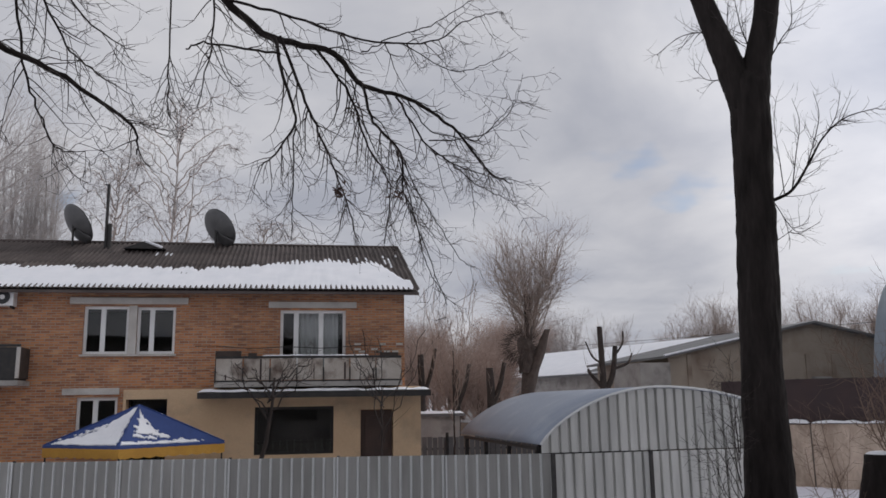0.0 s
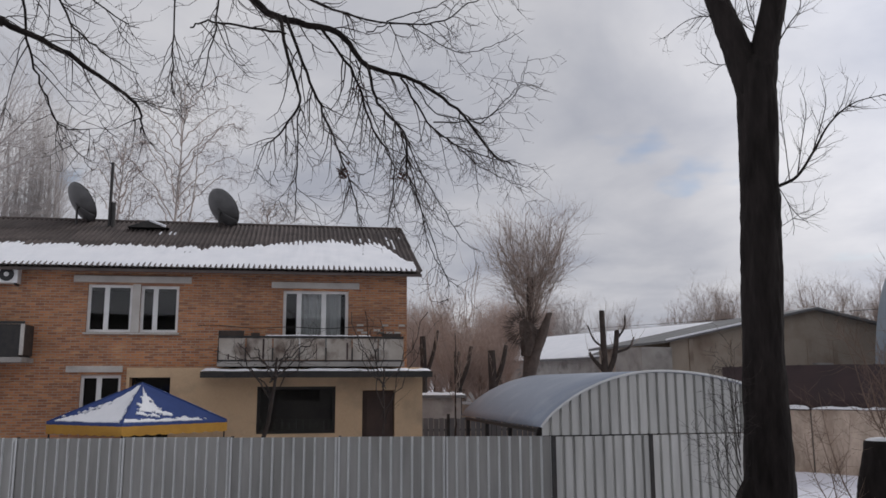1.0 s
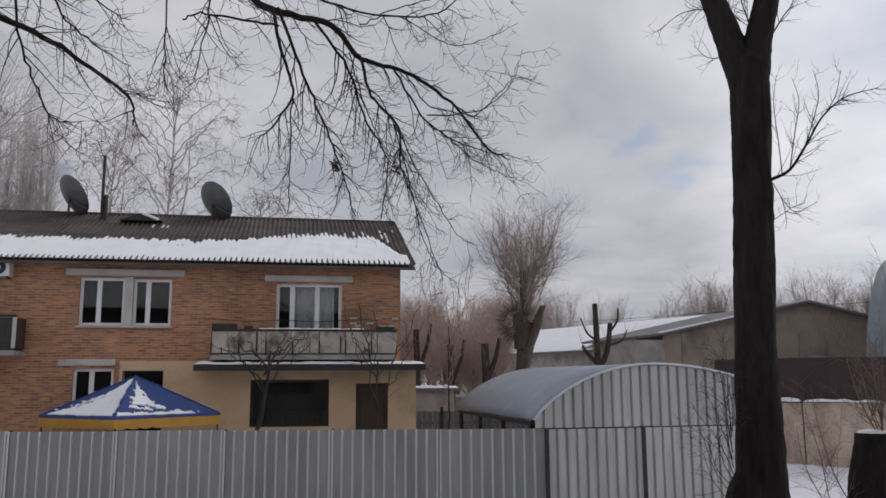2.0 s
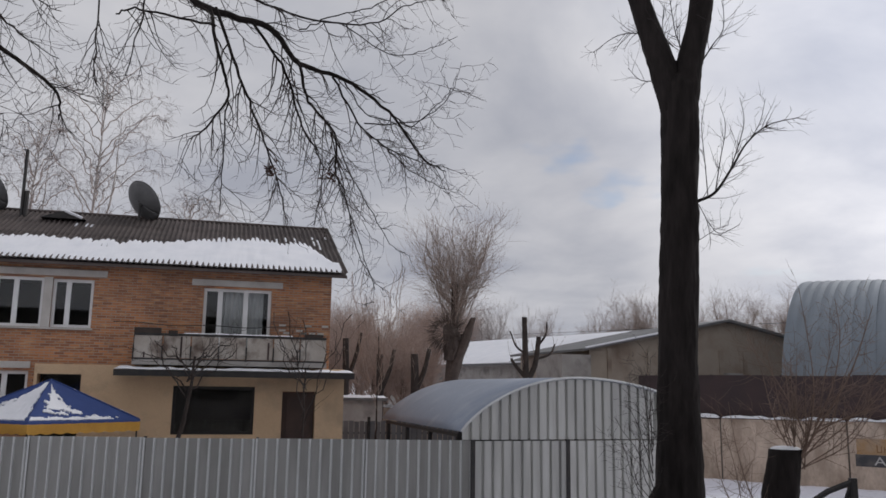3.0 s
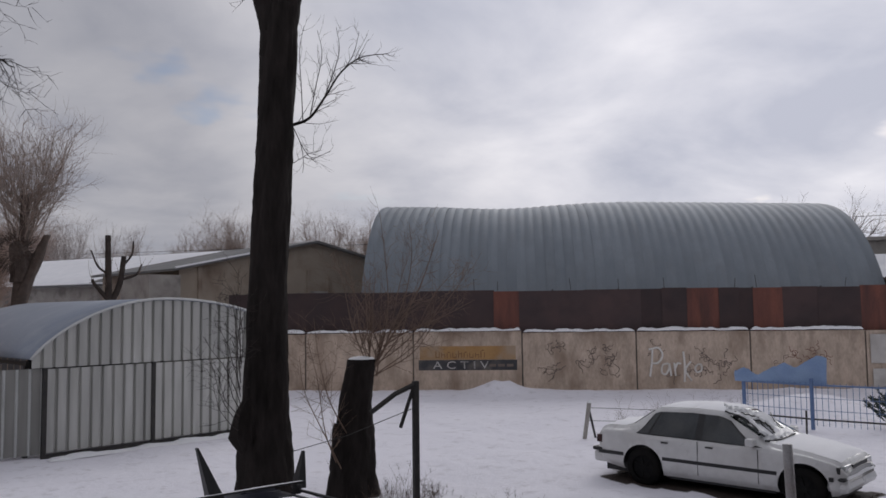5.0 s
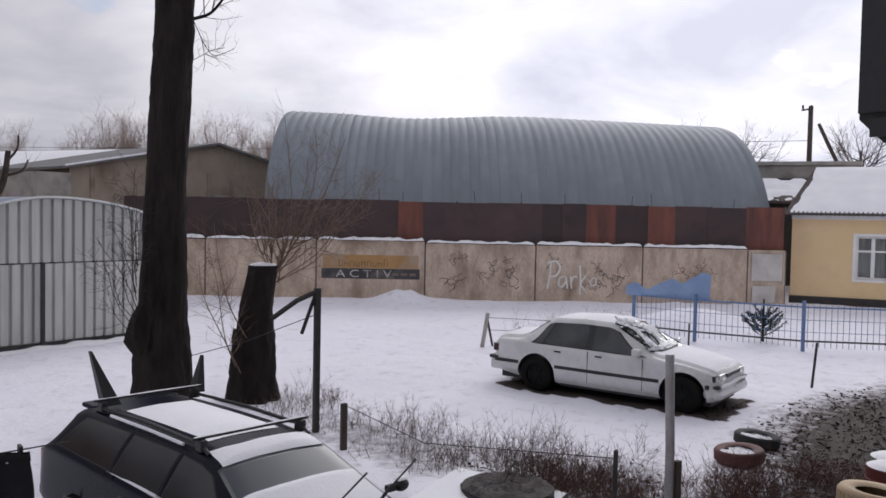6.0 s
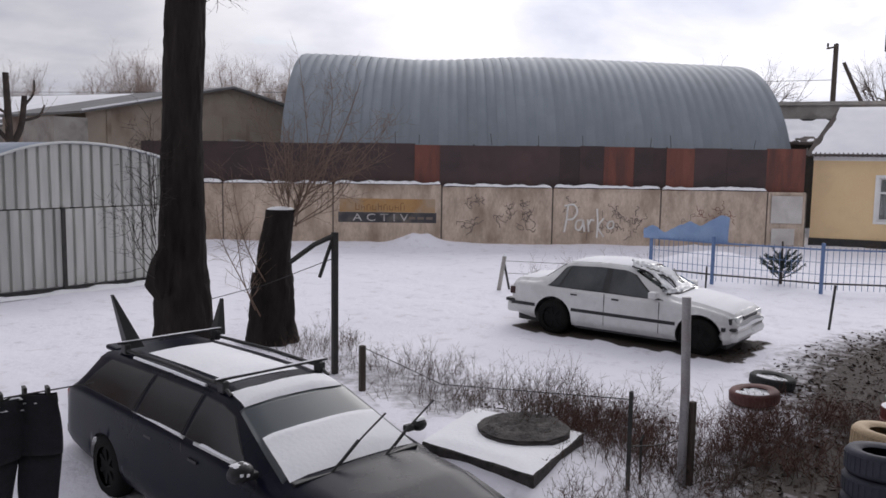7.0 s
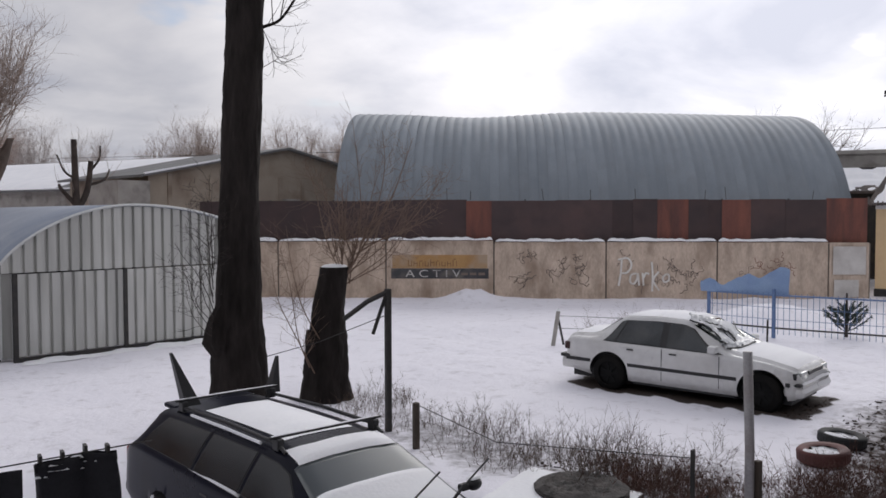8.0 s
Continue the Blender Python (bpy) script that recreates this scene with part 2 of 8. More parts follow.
# Near-black colour stands in for the lack of light indoors.
ROOM = surface("unlit_room_dark", (0.03, 0.025, 0.022), (0.05, 0.042, 0.036), 1, 0.9, bump=0)


# ---- building tools ----
def mesh_of(bm, name):
    me = bpy.data.meshes.new(name)
    bm.normal_update()
    bm.to_mesh(me)
    bm.free()
    return me


def part(name, bm, material, parent=None, label="", smooth=False):
    """Links a bmesh as one mesh object, under a thing or a part where one is given."""
    me = bm if isinstance(bm, bpy.types.Mesh) else mesh_of(bm, name)
    if material and not me.materials:
        me.materials.append(material)
    if smooth:
        me.polygons.foreach_set("use_smooth", [True] * len(me.polygons))
    ob = new(name, me)
    if parent:
        ob.parent = parent
    if label:
        tagged(ob, label)
    return ob


def thing(name, label, category, group="", kind="", at=None):
    ob = new(name)
    ob.empty_display_size = 0.3
    if at is not None:
        ob.matrix_world = at
    return tagged(ob, label, category, group, kind)


def box(bm, x0, x1, y0, y1, z0, z1, m=None, bevel=0.0):
    vs = [bm.verts.new((x, y, z)) for z in (z0, z1) for y in (y0, y1) for x in (x0, x1)]
    fs = [bm.faces.new([vs[i] for i in q]) for q in ((0, 2, 3, 1), (4, 5, 7, 6), (0, 1, 5, 4), (2, 6, 7, 3), (0, 4, 6, 2), (1, 3, 7, 5))]
    if bevel:
        es = list({e for f in fs for e in f.edges})
        made = bmesh.ops.bevel(bm, geom=es, offset=bevel, segments=2, affect="EDGES", profile=0.5)
        vs = list({v for f in made["faces"] for v in f.verts} | {v for v in vs if v.is_valid})
    if m is not None:
        bmesh.ops.transform(bm, matrix=m, verts=vs)
    return vs


def boxes(*dims, bevel=0.0):
    bm = bmesh.new()
    for d in dims:
        box(bm, *d, bevel=bevel)
    return bm


def tube(bm, pts, radii, seg=8, caps=True):
    """A round bar along a line of points."""
    pts = [Vector(p) for p in pts]
    rings, side = [], None
    for i, p in enumerate(pts):
        d = (pts[min(i + 1, len(pts) - 1)] - pts[max(i - 1, 0)]).normalized()
        if side is None:
            side = d.orthogonal().normalized()
        side = (side - d * side.dot(d)).normalized()
        up = d.cross(side)
        r = radii[i] if hasattr(radii, "__len__") else radii
        rings.append([bm.verts.new(p + (side * math.cos(a) + up * math.sin(a)) * r) for a in (2 * math.pi * k / seg for k in range(seg))])
    for a, b in zip(rings, rings[1:]):
        for k in range(seg):
            bm.faces.new((a[k], a[(k + 1) % seg], b[(k + 1) % seg], b[k]))
    if caps:
        bm.faces.new(rings[0][::-1]); bm.faces.new(rings[-1])
    return bm


def rod(p0, p1, r, seg=8):
    return tube(bmesh.new(), [p0, p1], r, seg)


def tubes_mesh(name, lines, seg=4):
    """Many thin tapering tubes, each a list of (point, radius), joined in one mesh."""
    V, F = [], []
    for line in lines:
        base = len(V)
        side = None
        n = len(line)
        for i, (p, r) in enumerate(line):
            d = (line[min(i + 1, n - 1)][0] - line[max(i - 1, 0)][0])
            d = d.normalized() if d.length > 1e-9 else Vector((0, 0, 1))
            if side is None:
                side = d.orthogonal().normalized()
            side = side - d * side.dot(d)
            side = side.normalized() if side.length > 1e-6 else d.orthogonal().normalized()
            up = d.cross(side)
            for k in range(seg):
                a = 2 * math.pi * k / seg
                V.append(p + (side * math.cos(a) + up * math.sin(a)) * r)
        for i in range(n - 1):
            for k in range(seg):
                a, b = base + i * seg, base + (i + 1) * seg
                F.append((a + k, a + (k + 1) % seg, b + (k + 1) % seg, b + k))
    me = bpy.data.meshes.new(name)
    me.from_pydata([tuple(v) for v in V], [], F)
    return me


def wall_mesh(u0, u1, z0, z1, thick, holes=(), y=0.0):
    """A wall along x with openings through it; its face at y, its back at y + thick."""
    us = sorted({u0, u1, *(h[0] for h in holes), *(h[1] for h in holes)})
    zs = sorted({z0, z1, *(h[2] for h in holes), *(h[3] for h in holes)})
    us, zs = [u for u in us if u0 <= u <= u1], [z for z in zs if z0 <= z <= z1]

    def solid(i, j):
        if not (0 <= i < len(us) - 1 and 0 <= j < len(zs) - 1):
            return False
        cu, cz = (us[i] + us[i + 1]) / 2, (zs[j] + zs[j + 1]) / 2
        return not any(a < cu < b and c < cz < d for a, b, c, d in holes)
    bm = bmesh.new()

    def quad(*ps):
        bm.faces.new([bm.verts.new(p) for p in ps])
    for i in range(len(us) - 1):
        for j in range(len(zs) - 1):
            if not solid(i, j):
                continue
            a, b, c, d = us[i], us[i + 1], zs[j], zs[j + 1]
            f, k = y, y + thick
            quad((a, f, c), (b, f, c), (b, f, d), (a, f, d))
            quad((b, k, c), (a, k, c), (a, k, d), (b, k, d))
            if not solid(i - 1, j): quad((a, k, c), (a, f, c), (a, f, d), (a, k, d))
            if not solid(i + 1, j): quad((b, f, c), (b, k, c), (b, k, d), (b, f, d))
            if not solid(i, j - 1): quad((a, k, c), (b, k, c), (b, f, c), (a, f, c))
            if not solid(i, j + 1): quad((a, f, d), (b, f, d), (b, k, d), (a, k, d))
    bmesh.ops.remove_doubles(bm, verts=bm.verts, dist=1e-4)
    return bm


def at(x, y, z=0.0, turn=0.0):
    return pose(x, y, z, 0, 0, turn)


def sheet(xs, ys, f):
    """A surface over a grid of x and y, at the place f(x, y)."""
    bm = bmesh.new()
    rows = [[bm.verts.new(f(x, y)) for x in xs] for y in ys]
    for a, b in zip(rows, rows[1:]):
        for i in range(len(xs) - 1):
            bm.faces.new((a[i], a[i + 1], b[i + 1], b[i]))
    return bm


def span(a, b, n):
    return [a + (b - a) * i / n for i in range(n + 1)]


def fbm(x, y, z=0.0, s=1.0):
    return noise.fractal((x * s, y * s, z * s), 1.0, 2.0, 4)


def snow_cap(x0, x1, y0, y1, z, thick, nx=24, ny=6, seed=0.0):
    """A lying cushion of snow with an uneven top and thinning edges."""
    def f(i, j):
        x, y = x0 + (x1 - x0) * i, y0 + (y1 - y0) * j
        e = min(i, 1 - i) * (x1 - x0), min(j, 1 - j) * (y1 - y0)
        h = min(1.0, min(e) / (thick * 1.2) + 0.02)
        h = math.sqrt(max(0.0, 1 - (1 - h) ** 2))
        return (x, y + 0.3 * thick * fbm(x, seed, 1, 3.0) * (1 if j in (0, 1) else 0), z + thick * h * (0.75 + 0.5 * fbm(x, y, seed, 2.0)))
    return sheet([i / nx for i in range(nx + 1)], [j / ny for j in range(ny + 1)], f)


# ---- ground ----
def bump_at(x, y):
    h = 0.05 * fbm(x, y, 0, 0.35) + 0.02 * fbm(x, y, 3, 1.6)
    # the drive beside the house lies a little lower
    a, b = min(1, max(0, (11.0 - y) / 2.6)), min(1, max(0, (5.3 - x) / 1.1))
    h -= 0.36 * a * a * (3 - 2 * a) * b * b * (3 - 2 * b)
    # snow drifted along the foot of the concrete wall, with one heap
    d = (19.5 - x) * -0.62 + (24.2 - y) * -0.79
    along = (x - 19.5) * 0.79 - (y - 24.2) * 0.62
    h += 0.16 * math.exp(-((d + 0.9) / 0.8) ** 2) * (0.6 + 0.5 * fbm(x, y, 9, 0.4)) if -16 < along < 14 else 0
    h += 0.42 * math.exp(-((along + 1.0) / 0.9) ** 2 - ((d + 1.0) / 0.7) ** 2)
    h += 0.018 * max(0.0, fbm(x, y, 12, 3.2)) - 0.03 * max(0.0, fbm(x, y, 15, 1.1) - 0.25)
    h += 0.55 * math.exp(-((x - 21.5) / 2.6) ** 2 - ((y - 14.2) / 1.2) ** 2)
    h += 0.2 * math.exp(-((x - 5.72) ** 2 + (y - 6.12) ** 2) / 2.6)
    return h


def bare_at(x, y):
    """How far the soil shows: 0 under snow, 1 bare."""
    def blob(cx, cy, rx, ry, turn=0.0):
        c, s = math.cos(radians(turn)), math.sin(radians(turn))
        u, v = ((x - cx) * c + (y - cy) * s) / rx, (-(x - cx) * s + (y - cy) * c) / ry
        return max(0.0, min(1.0, 1.35 - math.hypot(u, v)))
    b = max(1.45 * blob(13.3, 4.2, 5.4, 2.45, 12), 0.95 * blob(8.3, 4.0, 2.6, 1.2, 5), 0.55 * blob(6.6, 8.6, 1.0, 3.8, 0), 0.6 * blob(7.6, 6.1, 1.8, 1.3, 0),
            0.75 * blob(16, 4.5, 6, 2.0, 20), 0.5 * blob(7.2, 7.2, 1.3, 2.6, 0), 0.45 * blob(6.9, 10.2, 0.5, 1.6, 0))
    # the dark strip under the white car: snow-free soil, also painting its shadow
    u, v = 0.235 * (x - 11.87) - 0.972 * (y - 10.57), 0.972 * (x - 11.87) + 0.235 * (y - 10.57)
    if -0.9 < u < 3.45 and -1.02 < v < 0.75:
        b = 1.3
    return b


def build_ground():
    xs = [-3000, -800, -200, -80, -40, *np.arange(-22, 1.9, 0.4), *np.arange(2, 18, 0.14), *np.arange(18, 40, 0.4), 60, 120, 400, 3000]
    ys = [-3000, -500, -60, -20, *np.arange(-6, 1.0, 0.5), *np.arange(1, 15, 0.14), *np.arange(15, 44, 0.4), 60, 90, 200, 600, 3000]
    bm = sheet([float(x) for x in xs], [float(y) for y in ys], lambda x, y: (x, y, bump_at(x, y) if abs(x) < 60 and abs(y) < 60 else 0))
    ob = part("ground", bm, GROUND, smooth=True)
    layer = ob.data.attributes.new("bare", "FLOAT", "POINT")
    layer.data.foreach_set("value", [bare_at(v.co.x, v.co.y) if 0 < v.co.x < 25 else 0.0 for v in ob.data.vertices])
    tagged(ob, "trodden snow with dark bare soil and leaf litter showing through", "ground", kind="structure")


build_ground()


# ---- brick apartment house across the yard ----
def sash(name, parent, u0, u1, z0, z1, bars, y=0.1, frame_w=0.085, mat=None, pane_mat=None):
    """A window of frame and panes; bars are the fractions at which mullions stand."""
    bm = bmesh.new()
    d = 0.07
    box(bm, u0, u1, y, y + d, z0, z0 + frame_w); box(bm, u0, u1, y, y + d, z1 - frame_w, z1)
    box(bm, u0, u0 + frame_w, y, y + d, z0 + frame_w, z1 - frame_w); box(bm, u1 - frame_w, u1, y, y + d, z0 + frame_w, z1 - frame_w)
    edges, mullions = [u0 + frame_w], []
    for b in bars:
        u = u0 + (u1 - u0) * b
        mullions.append((u - frame_w * 0.8, u + frame_w * 0.8, y - 0.004, y + d, z0 + frame_w, z1 - frame_w))
        edges += [u - frame_w * 0.8, u + frame_w * 0.8]
    edges.append(u1 - frame_w)
    win = part(name, bm, mat or WHITE_PAINT, parent)
    for dims in mullions:
        part("mullion", boxes(dims), mat or WHITE_PAINT, win)
    for a, b in zip(edges[::2], edges[1::2]):
        p = part("pane", boxes((a, b, y + 0.03, y + 0.038, z0 + frame_w, z1 - frame_w)), pane_mat or GLASS, win)
        p.visible_shadow = False
    return win


def build_apartments():
    W = thing("apartment_house", "two-storey red brick apartment house with a snowy slate roof", "house", at=at(-1.25, 25.57, 0, 10.07))
    L = -27.0
    holes = [(-9.5, -8.23, 4.7, 6.12), (-8.0, -6.9, 4.7, 6.1), (-3.82, -1.83, 4.0, 6.02), (-9.55, -8.42, 1.9, 3.45), (-8.12, -6.98, 1.6, 3.38),
             (-16.5, -14.0, 4.7, 6.1), (-21, -19.5, 4.7, 6.1)]
    part("wall", wall_mesh(L, 0, 0, 6.62, 0.45, holes), BRICK, W, "sooty red brick front wall")
    part("wall", wall_mesh(0, 9.1, 0, 6.62, 0.45), BRICK, W).matrix_local = at(0, 0.45, 0, 90)
    part("wall", boxes((L, 0, 10, 10.45, 0, 6.62)), BRICK, W)
    part("wall", boxes((L, L + 0.45, 0.45, 10, 0, 6.62)), BRICK, W)
    part("gable", gable_mesh(), BRICK, W)
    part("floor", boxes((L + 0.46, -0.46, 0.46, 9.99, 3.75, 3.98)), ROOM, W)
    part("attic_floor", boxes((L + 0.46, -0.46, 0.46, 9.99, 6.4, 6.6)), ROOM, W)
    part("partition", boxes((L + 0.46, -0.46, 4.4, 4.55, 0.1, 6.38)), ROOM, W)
    # lintels
    for u0, u1, z in ((-9.9, -6.55, 6.2), (-4.18, -1.5, 6.1), (-9.95, -8.38, 3.55)):
        part("lintel", boxes((u0, u1, -0.06, 0.12, z - 0.02, z + 0.17), bevel=0.01), LINTEL, W, "pale cast concrete lintel")
    sash("window", W, -9.5, -8.23, 4.7, 6.12, (0.42,))
    sash("window", W, -8.0, -6.9, 4.7, 6.1, (0.38,))
    part("pier", boxes((-8.23, -8.0, -0.03, 0.3, 4.7, 6.13)), LINTEL, W)
    sash("balcony_window", W, -3.82, -1.83, 4.0, 6.02, (0.24, 0.62), frame_w=0.09)
    sash("window", W, -9.55, -8.42, 1.9, 3.45, (0.45,))
    sash("window", W, -8.12, -6.98, 1.6, 3.38, (), mat=DARK_STEEL, frame_w=0.04)
    for u0, u1 in ((-16.5, -14.0), (-21, -19.5)):
        sash("window", W, u0, u1, 4.7, 6.1, (0.5,))
    for u0, u1, z in ((-9.55, -6.85, 4.64), (-9.6, -8.38, 1.84)):
        part("sill", boxes((u0, u1, -0.09, 0.1, z, z + 0.05)), LINTEL, W)
    random.seed(72)
    bloom = mesh_of(boxes((0, 0.2, -0.01, 0.0, 0.006, 0.06), bevel=0.004), "pale_brick")
    bloom.materials.append(LINTEL)
    for k in range(13):
        b = new("pale_brick", bloom)
        b.parent = W
        row = random.choice((61, 61, 61, 61, 62, 64))
        b.matrix_local = at(round(random.uniform(-1.65, -0.35) / 0.26) * 0.26 + 0.13 * (row % 2), 0.006, row * 0.077 + 0.005)
    # curtain in the balcony room
    cur = sheet(span(-3.3, -2.05, 50), span(4.1, 5.95, 2), lambda x, z: (x, 0.36 + 0.035 * math.sin(x * 38), z))
    part("curtain", cur, CURTAIN, W, "pale net curtain", smooth=True)
    # rendered ground-floor extension with shop window and door
    ext = [(-4.5, -2.19, 1.72, 3.1), (-1.39, -0.41, 0.1, 2.98)]
    part("extension_wall", wall_mesh(-8.2, 0.44, 0, 3.66, 0.34, [(-8.12, -6.98, 1.6, 3.38), *ext], y=-0.35), PLASTER, W, "ochre rendered ground-floor wall")
    part("extension_wall", boxes((0.1, 0.44, 0.0, 0.45, 0, 3.66)), PLASTER, W)
    # Dark sheet over the brick, standing for the unlit shop.
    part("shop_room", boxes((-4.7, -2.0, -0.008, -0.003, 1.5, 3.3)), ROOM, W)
    sash("shop_window", W, -4.5, -2.19, 1.72, 3.1, (), y=-0.2, mat=DARK_STEEL)
    d = part("door", boxes((-1.37, -0.43, -0.2, -0.14, 0.1, 2.96)), DOOR_BROWN, W, "dark brown door")
    part("panel", boxes((-1.25, -0.55, -0.222, -0.2, 0.3, 1.2), (-1.25, -0.55, -0.222, -0.2, 1.4, 2.8), bevel=0.008), DOOR_BROWN, d)
    part("handle", boxes((-0.56, -0.52, -0.27, -0.222, 1.05, 1.25)), DARK_STEEL, d)
    # canopy with snow
    part("canopy", boxes((-6.05, 0.62, -1.2, -0.355, 3.42, 3.53), (-6.05, 0.62, -1.23, -1.2, 3.36, 3.53)), DARK_STEEL, W, "dark sheet-metal canopy")
    part("canopy_snow", snow_cap(-6.05, 0.62, -1.24, -0.36, 3.532, 0.1, 60, 5, 4.0), SNOW, W, "snow on the canopy", smooth=True)
    # balcony
    part("balcony_slab", boxes((-5.62, -0.2, -1.02, -0.001, 3.68, 3.82)), GREY_CONCRETE, W)
    bal = part("balcony_rail", boxes((-5.6, -0.22, -1.02, -0.98, 4.5, 4.56), (-5.6, -0.22, -1.02, -0.98, 3.82, 3.86), (-5.6, -5.56, -0.98, -0.003, 4.5, 4.56), (-0.26, -0.22, -0.98, -0.003, 4.5, 4.56)), DARK_STEEL, W)
    us = span(-5.6, -0.22, 7)
    for i, (a, b) in enumerate(zip(us, us[1:])):
        part("balcony_panel", boxes((a + 0.02, b - 0.02, -1.0, -0.985, 3.87, 4.49)), BALCONY_SHEET, bal, "stained whitewashed balcony panel")
        part("balcony_post", boxes((a - 0.018, a + 0.018, -1.045, -1.02, 3.8, 4.22)), DARK_STEEL, bal)
    random.seed(71)
    for k in range(6):
        u = -5.3 + 0.85 * k + random.uniform(-0.1, 0.1)
        part("rust_streak", boxes((u, u + random.uniform(0.02, 0.06), -1.006, -1.001, 3.88, 3.88 + random.uniform(0.15, 0.6))), RUST, bal)
    part("rail_snow", snow_cap(-4.3, -1.2, -1.03, -0.96, 4.561, 0.05, 60, 4, 9.0), SNOW, bal, "snow on the balcony rail", smooth=True)
    for a, b, z in ((-5.62, -4.9, 4.72), (-0.85, -0.3, 4.66), (-4.7, -4.45, 4.66)):
        part("stored_board", boxes((a, b, -0.9, -0.78, 3.83, z), bevel=0.01), OLD_BOARD, bal, "dark boards stored on the balcony")
    wire = [(-6.2 + 0.3 * k, -0.85, 4.86 + 0.025 * math.sin(k * 0.9) - 0.05 * math.sin(math.pi * k / 18)) for k in range(19)]
    part("wire", tube(bmesh.new(), wire, 0.014, 4), DARK_STEEL, bal)
    for y in (-5.59, -0.235):
        part("balcony_panel", boxes((y, y + 0.015, -0.96, -0.01, 3.87, 4.49)), BALCONY_SHEET, bal)
    # left-hand enclosed balcony at the edge of view
    # Solid box and end panel are coloured dark for the shade inside.
    part("balcony_box", boxes((-14.2, -10.95, -1.0, -0.001, 3.95, 4.85)), DARK_STEEL, W, "balcony box, its dark face standing for the shaded recess")
    part("balcony_box_side", boxes((-10.949, -10.86, -1.0, -0.93, 4.0, 4.9)), LINTEL, W, "pale corner post")
    part("balcony_box_rail", boxes((-14.2, -10.84, -1.03, -1.001, 4.86, 4.93)), DARK_STEEL, W)
    part("balcony_box_end", boxes((-10.949, -10.9, -0.929, -0.001, 4.0, 4.86)), OLD_BOARD, W)
    part("balcony_box_slab", boxes((-14.3, -10.85, -1.05, -0.001, 3.8, 3.94)), GREY_CONCRETE, W)
    return W


RIDGE_Y, RIDGE_Z, EAVE_Y, EAVE_Z = 5.2, 8.95, -0.55, 6.5


def gable_mesh():
    bm = bmesh.new()
    pts = [(0.0, 6.62), (9.98, 6.62), (RIDGE_Y, 8.62)]
    a = [bm.verts.new((-0.45, y, z)) for y, z in pts]
    b = [bm.verts.new((0.0, y, z)) for y, z in pts]
    bm.faces.new(a[::-1]); bm.faces.new(b)
    for i in range(3):
        bm.faces.new((a[i], a[(i + 1) % 3], b[(i + 1) % 3], b[i]))
    return bm


def slope_z(y):
    t = (y - EAVE_Y) / (RIDGE_Y - EAVE_Y)
    return EAVE_Z + (RIDGE_Z - EAVE_Z) * (t if t <= 1 else 2 - t)


